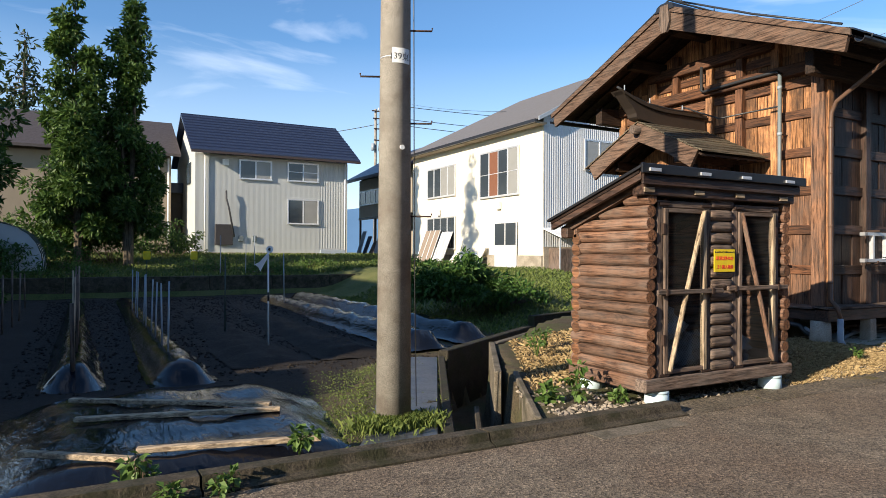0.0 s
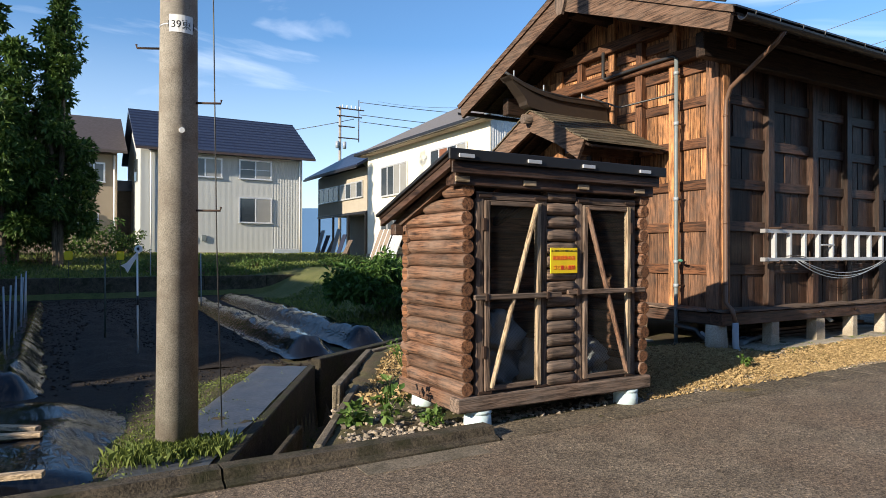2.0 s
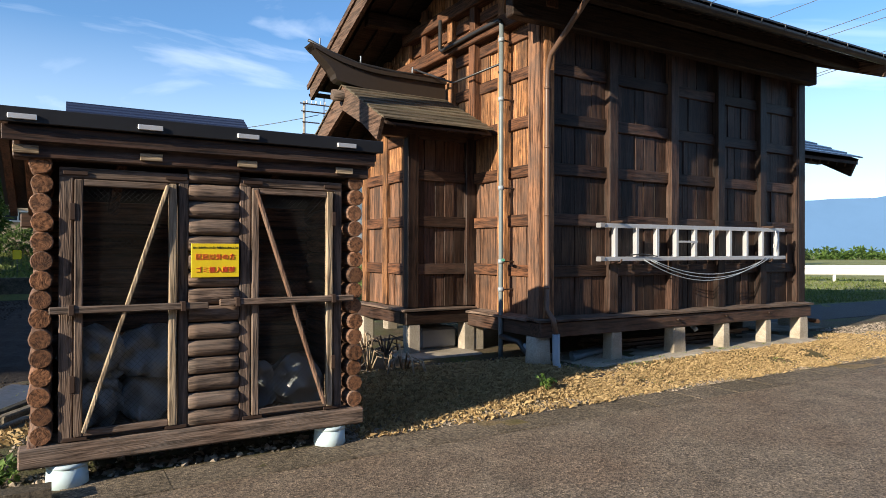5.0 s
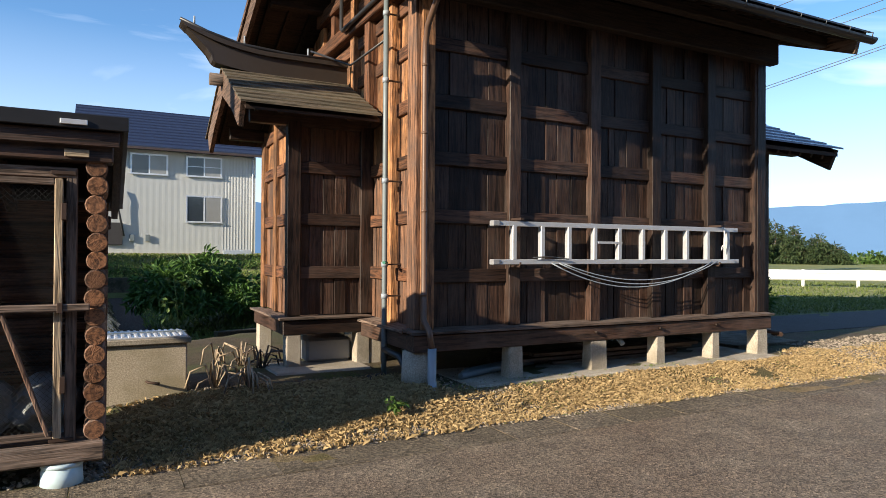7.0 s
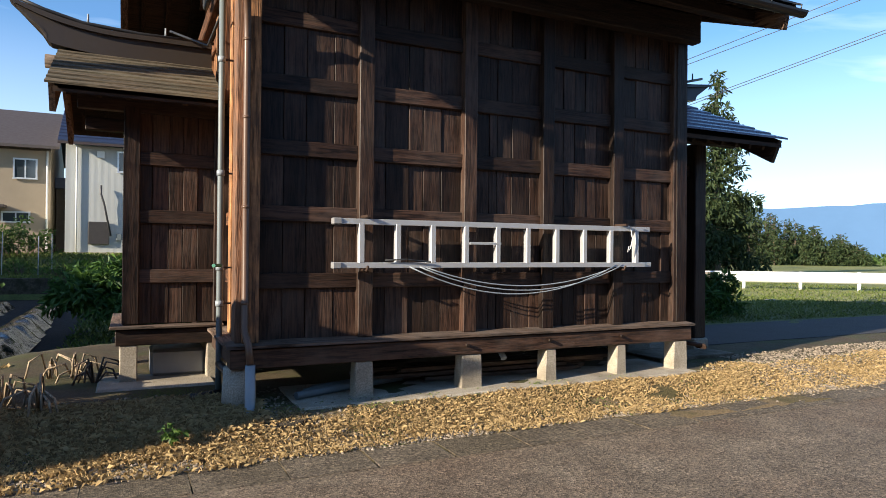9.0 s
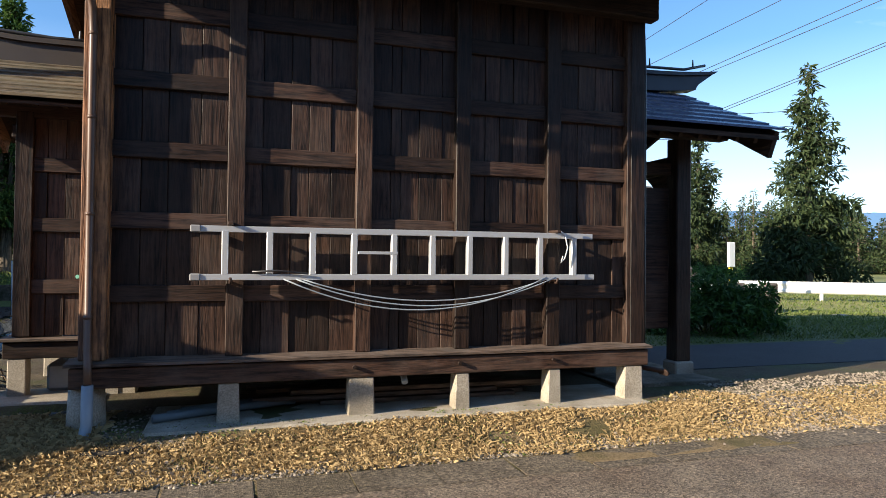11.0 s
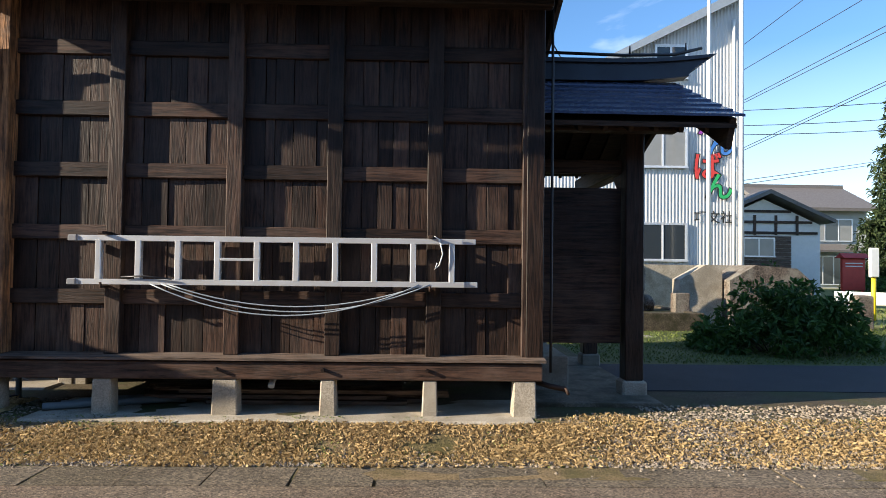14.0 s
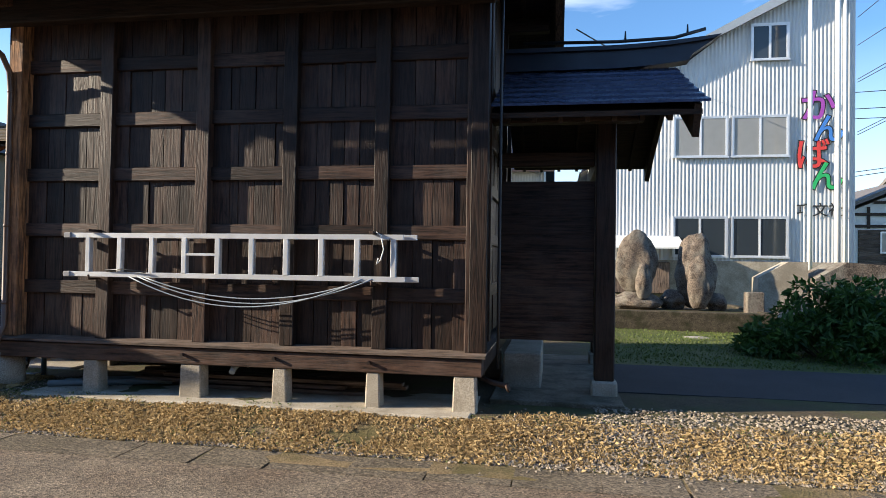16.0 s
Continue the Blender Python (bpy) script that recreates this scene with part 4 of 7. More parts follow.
LOG_N, LOG_P = 15, 0.1135


def log(bm, p, q, r, seed):
    """A hewn log: a bar with slight bulges and rounded ends."""
    a, b, d = frame_on(p, q)
    p, q = Vector(p), Vector(q)
    n, rings = 12, []
    for i, s in enumerate((0, 0.012, 0.2, 0.4, 0.6, 0.8, 0.988, 1)):
        rr = r * (0.90 if i in (0, 7) else 1.0 + 0.05 * noise.noise((seed * 3.1, s * 3, 0.5)))
        c = p + (q - p) * s + a * 0.004 * noise.noise((seed, s * 4, 2)) + b * 0.003 * noise.noise((seed, s * 4, 7))
        rings.append([bm.verts.new(c + (a * math.cos(k * math.tau / n) + b * math.sin(k * math.tau / n)) * rr) for k in range(n)])
    for s, t in zip(rings, rings[1:]):
        for k in range(n):
            bm.faces.new((s[k], s[(k + 1) % n], t[(k + 1) % n], t[k])).smooth = True
    for ring in (rings[0], rings[-1]):
        f = bm.faces.new(ring)
        f.material_index = 1
    return bm


for k in range(LOG_N):
    zz = 0.315 + k * LOG_P
    bend = rnd.uniform(-0.006, 0.006)
    back = min(5.36, 4.2 + (2.04 - zz) / 0.33)
    for xx in (4.56, 6.53):
        y0 = 4.30 + rnd.uniform(-0.012, 0.012)
        part("log", log(bm_new(), (xx + bend, y0, zz), (xx + bend, back, zz), 0.0605, k + xx), (LOG["y"], ENDWOOD), shed)
    part("log", log(bm_new(), (4.50, 5.28, zz - 0.02), (6.6, 5.28, zz - 0.02), 0.062, k + 50), (LOG["x"], ENDWOOD), shed) if zz < 1.62 else None
    part("short_log", log(bm_new(), (5.375, 4.36, zz - 0.01), (5.695, 4.36, zz - 0.01), 0.0575, k + 90), (GREYWOOD["x"], GREYWOOD["x"]), shed)
for xx in (4.52, 6.54):
    part("base_board", box(bm_new(), xx - 0.03, xx + 0.03, 4.29, 5.38, 0.13, 0.26, 0.01), LOG["y"], shed)
part("front_sill", box(bm_new(), 4.45, 6.585, 4.265, 4.40, 0.14, 0.255, 0.01), GREYWOOD["x"], shed)
part("floor", box(bm_new(), 4.55, 6.5, 4.41, 5.25, 0.20, 0.24), GREYWOOD["x"], shed)
for xx, yy in ((4.70, 4.37), (6.36, 4.37), (4.68, 5.24), (6.36, 5.24)):
    bm = bm_new()
    rod(bm, (xx, yy, -0.03), (xx, yy, 0.125), 0.118, 0.108, 20)
    rod(bm, (xx, yy, 0.11), (xx, yy, 0.135), 0.114, 0.112, 20)
    part("footing", bm, BLUE_FOOT, shed, "pale blue pipe filled with concrete")
    part("packing", box(bm_new(), xx - 0.06, xx + 0.06, yy - 0.03, yy + 0.06, 0.13, 0.20), GREYWOOD["x"], shed)
# door frames, doors, braces and the bars across them
for x0, x1, hinge in ((4.65, 5.375, 1), (5.70, 6.43, -1)):
    for a, b in ((x0, x0 + 0.075), (x1 - 0.06, x1)):
        part("jamb", box(bm_new(), a, b, 4.32, 4.40, 0.256, 1.89, 0.006), GREYWOOD["z"], shed)
    part("lintel", box(bm_new(), x0, x1, 4.318, 4.40, 1.83, 1.895, 0.006), GREYWOOD["x"], shed)
    door = part("door", box(bm_new(), x0 + 0.08, x0 + 0.125, 4.30, 4.345, 0.285, 1.825, 0.005), GREYWOOD["z"], shed, "wire mesh door with a wooden frame")
    part("stile", box(bm_new(), x1 - 0.12, x1 - 0.075, 4.30, 4.345, 0.285, 1.825, 0.005), BOARD["z"], door)
    part("top_rail", box(bm_new(), x0 + 0.125, x1 - 0.12, 4.302, 4.343, 1.785, 1.825, 0.005), GREYWOOD["x"], door)
    part("bottom_rail", box(bm_new(), x0 + 0.125, x1 - 0.12, 4.302, 4.343, 0.285, 0.325, 0.005), GREYWOOD["x"], door)
    lo, hi = (x0 + 0.13, x1 - 0.13) if hinge > 0 else (x1 - 0.14, x0 + 0.10)
    part("brace", beam(bm_new(), (lo, 4.29, 0.31), (hi, 4.29, 1.81), 0.022, 0.045, 0.004, (0, 1, 0)), BOARD["z"] if hinge > 0 else LOG["z"], door)
    bm = bm_new()
    ww, hh = x1 - x0 - 0.24, 1.46
    step, base = 0.034, x0 + 0.12
    for dirn in (1, -1):
        c = -hh if dirn > 0 else 0.0
        while c < (ww if dirn > 0 else ww + hh):
            pts = []
            for tt in (0.0, hh):
                pts.append((c + dirn * tt, tt))
            (ua, va), (ub, vb) = pts
            def clip(u, v):
                if u < 0:
                    v += (0 - u) * dirn
                    u = 0
                if u > ww:
                    v += (ww - u) * dirn
                    u = ww
                return u, v
            (ua, va), (ub, vb) = clip(ua, va), clip(ub, vb)
            if abs(ub - ua) > 0.01:
                beam(bm, (base + ua, 4.325, 0.32 + va), (base + ub, 4.325, 0.32 + vb), 0.0013, 0.0013, 0, (0, 1, 0))
            c += step
    part("wire_mesh", bm, plain("galvanised_wire", (0.06, 0.06, 0.06), 0.6, 0.3) if hinge > 0 else bpy.data.materials["galvanised_wire"], door, "diamond wire mesh")
    for zz in (0.55, 1.58):
        part("hinge", box(bm_new(), (x0 + 0.055 if hinge > 0 else x1 - 0.085), (x0 + 0.085 if hinge > 0 else x1 - 0.055), 4.293, 4.318, zz, zz + 0.10, 0.003), RUSTY, door)
    for xx in (x0 + 0.02, x1 - 0.14):
        for zz in (0.262, 1.85):
            part("corner_iron", box(bm_new(), xx, xx + 0.13, 4.306, 4.3175, zz, zz + 0.022, 0.002), RUSTY, shed)
for x0, x1, zz in ((4.60, 5.49, 1.045), (5.56, 6.50, 1.06)):
    bar = part("cross_bar", box(bm_new(), x0, x1, 4.255, 4.285, zz - 0.022, zz + 0.022, 0.006), GREYWOOD["x"], shed)
    for xx in (x0 + 0.1, x1 - 0.17):
        part("bar_clip", box(bm_new(), xx, xx + 0.03, 4.248, 4.32, zz - 0.03, zz + 0.03, 0.003), RUSTY, bar)
# beam under the roof and the roof itself
part("back_board", box(bm_new(), 4.5, 6.6, 5.27, 5.315, 1.56, 1.755, 0.004), LOG["x"], shed)
part("front_beam", box(bm_new(), 4.42, 6.62, 4.27, 4.41, 1.93, 2.04, 0.008), HALL_SHADED["x"], shed)
part("back_beam", box(bm_new(), 4.42, 6.62, 5.32, 5.42, 1.56, 1.66, 0.008), HALL_SHADED["x"], shed)
SL = -0.33
def shed_top(y):
    return 2.19 + SL * (y - 4.2)
for sx0, sx1 in ((4.355, 4.40), (6.62, 6.665)):
    bm = bm_new()
    prism(bm, [(4.24, shed_top(4.24) - 0.045), (5.50, shed_top(5.50) - 0.045), (5.50, shed_top(5.50) - 0.115), (4.24, shed_top(4.24) - 0.115)], "x", sx0, sx1)
    part("verge_board", bm, HALL_SHADED["y"], shed)
for k in range(5):
    xx = 4.50 + k * 0.50
    bm = bm_new()
    prism(bm, [(4.26, shed_top(4.26) - 0.06), (5.48, shed_top(5.60) - 0.06), (5.48, shed_top(5.60) - 0.14), (4.26, shed_top(4.26) - 0.14)], "x", xx - 0.03, xx + 0.03)
    part("rafter", bm, LOG["y"], shed)
bm = bm_new()
prism(bm, [(4.25, shed_top(4.25) - 0.03), (5.50, shed_top(5.50) - 0.03), (5.50, shed_top(5.50) - 0.055), (4.25, shed_top(4.25) - 0.055)], "x", 4.345, 6.675)
part("roof_deck", bm, HALL_SHADED["y"], shed)
bm = bm_new()
prism(bm, [(4.205, shed_top(4.205)), (5.525, shed_top(5.525)), (5.525, shed_top(5.525) - 0.025), (4.205, shed_top(4.205) - 0.025)], "x", 4.32, 6.70)
part("roof_sheet", bm, BLACK_METAL, shed)
part("front_trim", box(bm_new(), 4.32, 6.70, 4.185, 4.21, shed_top(4.2) - 0.075, shed_top(4.2) + 0.012, 0.004), BLACK_METAL, shed)
part("fascia", box(bm_new(), 4.37, 6.65, 4.225, 4.25, 2.02, 2.11, 0.004), HALL_SHADED["x"], shed)
for xx in (4.40, 5.06, 5.65, 6.34):
    part("snow_clip", box(bm_new(), xx, xx + 0.14, 4.17, 4.185, shed_top(4.2) - 0.058, shed_top(4.2) - 0.028, 0.002), ALU, shed)
    part("rafter_end", box(bm_new(), xx + 0.02, xx + 0.15, 4.255, 4.27, 1.955, 2.0, 0.003), BOARD["x"], shed)
sign = thing("warning_sign", (5.53, 4.29, 1.33), "yellow sign with red Japanese lettering on the shed", "sign")
part("board", box(bm_new(), 5.385, 5.688, 4.286, 4.294, 1.225, 1.445, 0.002), YELLOW, sign)
def front_text(name, text, size, x, z, y, material, owner, bold=0.0):
    return writing(name, text, size, Matrix.Translation((x, y, z)) @ FACE_FRONT, material, owner, "", "CENTER", bold)
front_text("lettering", "ルールを守ってゴミを搬入しましょう!", 0.0165, 5.536, 1.418, 4.285, SIGN_BLACK, sign)
front_text("lettering", "区民以外の方", 0.042, 5.536, 1.356, 4.285, SIGN_RED, sign)
front_text("lettering", "ゴミ搬入厳禁", 0.042, 5.536, 1.272, 4.285, SIGN_RED, sign)
rnd = random.Random(8)
for k in range(7):
    bag = bm_new()
    bmesh.ops.create_icosphere(bag, subdivisions=3, radius=0.21)
    for v in bag.verts:
        v.co *= 1 + 0.22 * noise.noise(v.co * 9 + Vector((k * 3.0, 0, 0)))
        v.co.z = max(v.co.z, -0.15)
        v.co += Vector((4.85 + (k % 5) * 0.35, 4.72 + rnd.uniform(0, 0.2), 0.39 + (0.3 if k > 4 else 0)))
    for f in bag.faces:
        f.smooth = True
    solid("rubbish_bag", bag, BAG, "full translucent plastic rubbish bag inside the shed", "rubbish bag", "bags in the shed")

# ---- utility pole ----
pole = thing("utility_pole", (2.61, 5.66, -0.3), "tall round concrete utility pole with number plate", "utility pole")
part("shaft", rod(bm_new(), (2.61, 5.66, -0.35), (2.61, 5.66, 11.0), 0.166, 0.10, 32), POLE_CONCRETE, pole)
def pole_r(z):
    return 0.166 - 0.066 * (z + 0.35) / 11.35
for k in range(11):
    zz = 1.74 + k * 0.44
    s = -1 if k % 2 else 1
    if k == 1:
        continue
    part("step_bolt", tube(bm_new(), [(2.61 + s * 0.1, 5.64 - s * 0.05, zz), (2.61 + s * 0.30, 5.64 - s * 0.15, zz), (2.61 + s * 0.305, 5.64 - s * 0.15, zz + 0.03)], 0.009, 6), RUSTY, pole)
d = Vector((-0.48, -0.877))
plate = bm_new()
for i in range(8):
    a0, a1 = radians(-118 + 9 * i - 9), radians(-118 + 9 * (i + 1) - 9)
    r = pole_r(3.23) + 0.004
    vs = [plate.verts.new((2.61 + r * math.cos(a), 5.66 + r * math.sin(a), z)) for a, z in ((a0, 3.16), (a1, 3.16), (a1, 3.30), (a0, 3.30))]
    plate.faces.new(vs)
bmesh.ops.remove_doubles(plate, verts=plate.verts[:], dist=0.0005)
bmesh.ops.solidify(plate, geom=plate.faces[:], thickness=-0.002)
pl = part("number_plate", plate, WHITE_PAINT, pole, "white plate numbered 139")
mt = Matrix.Translation((2.61, 5.66, 3.22)) @ pose(0, 0, 0, 0, 0, -1) @ Matrix.Translation((0.0, -pole_r(3.23) - 0.006, 0)) @ FACE_FRONT
txt = writing("number", "139東1", 0.082, mt, SIGN_BLACK, pl, "", "CENTER", 0.0005)
c0 = Vector((2.61, 5.66, 0))
for v in txt.data.vertices:
    q = pose(0, 0, 0, 0, 0, 1) @ (v.co - c0)
    r = pole_r(3.23) + 0.0065
    ang = q.x / r
    v.co = c0 + pose(0, 0, 0, 0, 0, -1) @ Vector((r * math.sin(ang), -r * math.cos(ang), q.z))
part("strap", rod(bm_new(), (2.61, 5.66, 3.22), (2.61, 5.66, 3.232), pole_r(3.23) + 0.002, None, 32), ALU, pole)
part("survey_mark", rod(bm_new(), (2.612, 5.66 - 0.14, 2.375), (2.612, 5.66 - 0.165, 2.375), 0.022, 0.022, 12), WHITE_PAINT, pole)
part("guy_wire", tube(bm_new(), [(3.05, 6.05, -0.3), (2.98, 5.98, 1.5), (2.92, 5.9, 4.0), (2.8, 5.60, 10.5)], 0.006, 5), BLACK_PIPE, pole)


# ---- houses ----
def window(owner, face, u0, u1, z0, z1, at, panes=2, material=None, bars=0):
    """A sliding window on a wall that faces 'y' (towards -y) or 'x' (towards -x), at that place."""
    def put(bm):
        if face == "x":
            for v in bm.verts:
                v.co = Vector((v.co.y, v.co.x, v.co.z))
        return bm
    win = part("window", put(box(bm_new(), u0 - 0.05, u1 + 0.05, at - 0.06, at - 0.005, z1, z1 + 0.05)), ALU, owner)
    part("sill", put(box(bm_new(), u0 - 0.07, u1 + 0.07, at - 0.09, at - 0.005, z0 - 0.05, z0)), ALU, win)
    for a, b in ((u0 - 0.05, u0), (u1, u1 + 0.05)):
        part("frame", put(box(bm_new(), a, b, at - 0.06, at - 0.005, z0, z1)), ALU, win)
    w = (u1 - u0) / panes
    for k in range(panes):
        a, b, off = u0 + w * k, u0 + w * (k + 1), 0.012 * (k % 2)
        mt = (material[k % len(material)] if isinstance(material, (list, tuple)) else material) or GLASS
        part("pane", put(box(bm_new(), a + 0.03, b - 0.03, at - 0.028 - off, at - 0.02 - off, z0 + 0.03, z1 - 0.03)), mt, win)
        bm = bm_new()
        for c in ((a, a + 0.035, z0, z1), (b - 0.035, b, z0, z1), (a + 0.035, b - 0.035, z0, z0 + 0.035), (a + 0.035, b - 0.035, z1 - 0.035, z1)):
            box(bm, c[0], c[1], at - 0.042 - off, at - 0.014 - off, c[2], c[3])
        for q in range(bars):
            zc = z0 + (z1 - z0) * (q + 1) / (bars + 1)
            box(bm, a + 0.035, b - 0.035, at - 0.038 - off, at - 0.016 - off, zc - 0.015, zc + 0.015)
        part("sash", put(bm), ALU, win)
    return win


def ribbed(u0, u1, z0, z1, at, pitch, depth, face, top_of=None, name=None):
    """Corrugated sheet on a wall."""
    n = max(2, int((u1 - u0) / pitch * 4))
    verts, faces = [], []
    for i in range(n + 1):
        u = u0 + (u1 - u0) * i / n
        d = at - (0.5 + 0.5 * math.sin(i * math.pi / 2 + 0.4)) * depth - 0.005
        zt = top_of(u) if top_of else z1
        for z in (z0, zt):
            verts.append((u, d, z) if face == "y" else (d, u, z))
    faces = [(2 * i, 2 * i + 2, 2 * i + 3, 2 * i + 1) for i in range(n)]
    return verts, faces


# white house
house = thing("house", (10, 41.3, 1.2), "white-clad two-storey house with dark blue roof", "house")
bm = bm_new()
prism(bm, [(37.6, 0.8), (45.0, 0.8), (45.0, 6.75), (41.3, 8.95), (37.6, 6.75)], "x", 5.45, 14.18)
part("wall", bm, WHITE_CLAD, house)
v, f = ribbed(12.4, 14.18, 1.35, 6.65, 37.6, 0.16, 0.014, "y")
part("cladding", from_lists("cladding", v, f, WHITE_CLAD), None, house)
v, f = ribbed(5.45, 12.4, 1.35, 6.65, 37.6, 0.30, 0.004, "y")
part("cladding", from_lists("cladding", v, f, WHITE_CLAD), None, house)
part("plinth", box(bm_new(), 5.41, 14.23, 37.52, 37.6, 0.8, 1.35), CONCRETE, house)
for sgn in (-1, 1):
    bm = bm_new()
    prism(bm, [(41.3, 9.35), (41.3 + sgn * 4.35, 6.72), (41.3 + sgn * 4.35, 6.90), (41.3, 9.53)], "x", 5.15, 14.75)
    part("roof", bm, BLUE_ROOF, house)
    for k in range(12):
        a = k / 12 * 4.35
        bm = bm_new()
        z = 9.53 - 2.63 * a / 4.35
        prism(bm, [(41.3 + sgn * a, z), (41.3 + sgn * (a + 0.02), z + 0.03), (41.3 + sgn * (a + 0.05), z - 0.02)], "x", 5.15, 14.75)
        part("roof_seam", bm, BLUE_ROOF, house)
part("eave_gutter", box(bm_new(), 5.15, 14.75, 36.86, 36.97, 6.70, 6.82), plain("brown_gutter", (0.06, 0.04, 0.035), 0.5), house)
part("downpipe", rod(bm_new(), (14.0, 37.5, 1.2), (14.0, 37.5, 6.7), 0.04), WHITE_PAINT, house)
part("downpipe", rod(bm_new(), (5.95, 37.5, 1.2), (5.95, 37.5, 6.7), 0.04), WHITE_PAINT, house)
window(house, "y", 7.82, 9.54, 5.50, 6.52, 37.56, 2, [GLASS, CURTAIN])
window(house, "y", 10.54, 12.30, 5.52, 6.55, 37.56, 2, [GLASS, CURTAIN], 1)
window(house, "y", 10.54, 12.32, 3.04, 4.42, 37.56, 2, [GLASS, CURTAIN])
part("vent_hood", box(bm_new(), 6.85, 7.2, 37.4, 37.56, 6.15, 6.5, 0.02), WHITE_PAINT, house)
part("shutter", box(bm_new(), 6.48, 7.44, 37.45, 37.56, 1.75, 2.9, 0.02), plain("dark_shutter", (0.045, 0.04, 0.04), 0.6), house)
part("flue", tube(bm_new(), [(7.05, 37.4, 4.75), (7.05, 37.35, 4.3), (7.2, 37.4, 3.8), (7.5, 37.45, 2.2)], 0.05, 8), plain("dark_flue", (0.05, 0.05, 0.055), 0.5), house)
for xx in (7.75, 8.5):
    part("vent", box(bm_new(), xx, xx + 0.25, 37.48, 37.56, 1.95, 2.3, 0.02), GREY_PIPE, house)
part("side_window", box(bm_new(), 5.39, 5.44, 39.0, 40.2, 5.2, 6.4), GLASS, house)

# brown-roofed house behind the trees
house2 = thing("house", (-1, 44, 1.2), "beige two-storey house with brown roof behind trees", "house")
part("wall", prism(bm_new(), [(40.4, 0.8), (48, 0.8), (48, 6.7), (44.2, 8.9), (40.4, 6.7)], "x", -9.0, 4.55), BEIGE, house2)
for sgn in (-1, 1):
    part("roof", prism(bm_new(), [(44.2, 9.25), (44.2 + sgn * 4.5, 6.75), (44.2 + sgn * 4.5, 6.9), (44.2, 9.42)], "x", -9.5, 5.0), BROWN_ROOF, house2)
window(house2, "y", 2.9, 3.9, 5.2, 6.2, 40.36, 2)
window(house2, "y", 2.4, 3.6, 2.9, 3.4, 40.36, 2)
part("canopy", box(bm_new(), 0.6, 2.6, 39.4, 40.38, 3.6, 3.75, 0.02), BROWN_ROOF, house2)
part("downpipe", rod(bm_new(), (4.4, 40.3, 1.0), (4.4, 40.3, 6.7), 0.05), WHITE_PAINT, house2)
lean = thing("lean_to", (4.9, 43, 1.2), "narrow dark lean-to between two houses", "outbuilding")
part("wall", box(bm_new(), 4.62, 5.65, 42.5, 46, 0.9, 4.9), plain("dark_boarding", (0.09, 0.075, 0.06), 0.8), lean)
part("roof", box(bm_new(), 4.58, 5.70, 42.2, 46.2, 4.9, 5.5), BLUE_ROOF, lean)

# cream works with a corrugated, lettered end
works = thing("workshop", (20, 27, 0.5), "cream workshop with corrugated end, sloping roof and colourful letters", "workshop")


def works_top(x):
    return 7.0 + 0.505 * (x - 16.45)


part("wall", prism(bm_new(), [(16.45, 0.0), (23.86, 0.0), (23.86, works_top(23.86)), (16.45, works_top(16.45))], "y", 21.32, 33.2), CREAM, works)
part("plinth", box(bm_new(), 16.38, 16.45, 21.32, 33.2, 0.0, 1.30), CONCRETE, works)
part("plinth", box(bm_new(), 16.46, 23.88, 21.24, 21.318, 0.0, 1.66), CONCRETE, works)
v, f = ribbed(16.46, 23.88, 1.66, 9, 21.315, 0.115, 0.022, "y", works_top)
part("cladding", from_lists("cladding", v, f, SILVER_CLAD), None, works)
part("roof", prism(bm_new(), [(15.9, works_top(15.9)), (24.08, works_top(24.08)), (24.08, works_top(24.08) + 0.06), (15.9, works_top(15.9) + 0.06)], "y", 21.0, 33.6), GREY_ROOF, works)
part("verge_trim", prism(bm_new(), [(15.95, works_top(15.95) - 0.05), (24.03, works_top(24.03) - 0.05), (24.03, works_top(24.03) + 0.30), (15.95, works_top(15.95) + 0.10)], "y", 20.93, 20.99), plain("blue_grey_trim", (0.32, 0.37, 0.43), 0.5), works)
part("eave_gutter", box(bm_new(), 15.78, 15.89, 21.0, 33.6, works_top(15.9) - 0.1, works_top(15.9) + 0.03), BLACK_METAL, works)
part("soffit", box(bm_new(), 15.92, 16.44, 21.05, 33.5, works_top(15.9) - 0.12, works_top(15.9) - 0.06), BEIGE, works)
BRICKISH = plain("orange_curtain", (0.20, 0.09, 0.055), 0.12, 0, 0.5)
window(works, "x", 23.0, 26.0, 3.95, 6.0, 16.42, 4, [CURTAIN, GLASS, BRICKISH, GLASS], 1)
window(works, "x", 28.4, 31.3, 4.3, 5.8, 16.42, 4, [CURTAIN, CURTAIN, GLASS, GLASS], 0)
window(works, "x", 28.4, 31.3, 1.6, 3.2, 16.42, 4, [GLASS], 0)
for xa, xb, za, zb, mats in ((18.6, 20.15, 4.95, 6.18, [CURTAIN]), (20.35, 21.93, 4.95, 6.18, [CURTAIN, CURTAIN]), (18.6, 20.15, 1.81, 3.02, [GLASS]), (20.35, 21.93, 1.81, 3.02, [GLASS]), (20.9, 21.92, 7.97, 9.05, [GLASS])):
    window(works, "y", xa, xb, za, zb, 21.26, 2, mats)
dr = part("door", box(bm_new(), 16.33, 16.38, 23.0, 24.7, 0.6, 2.75, 0.01), SILVER_CLAD, works, "grey sliding double door with glass upper half")
for a in (23.05, 23.9):
    part("pane", box(bm_new(), 16.315, 16.332, a, a + 0.75, 1.75, 2.7), GLASS, dr)
for a, b, z in ((24.3, 24.6, 3.35), (29.9, 30.2, 3.3)):
    part("vent_hood", box(bm_new(), 16.25, 16.42, a, b, z, z + 0.35, 0.02), WHITE_PAINT, works)
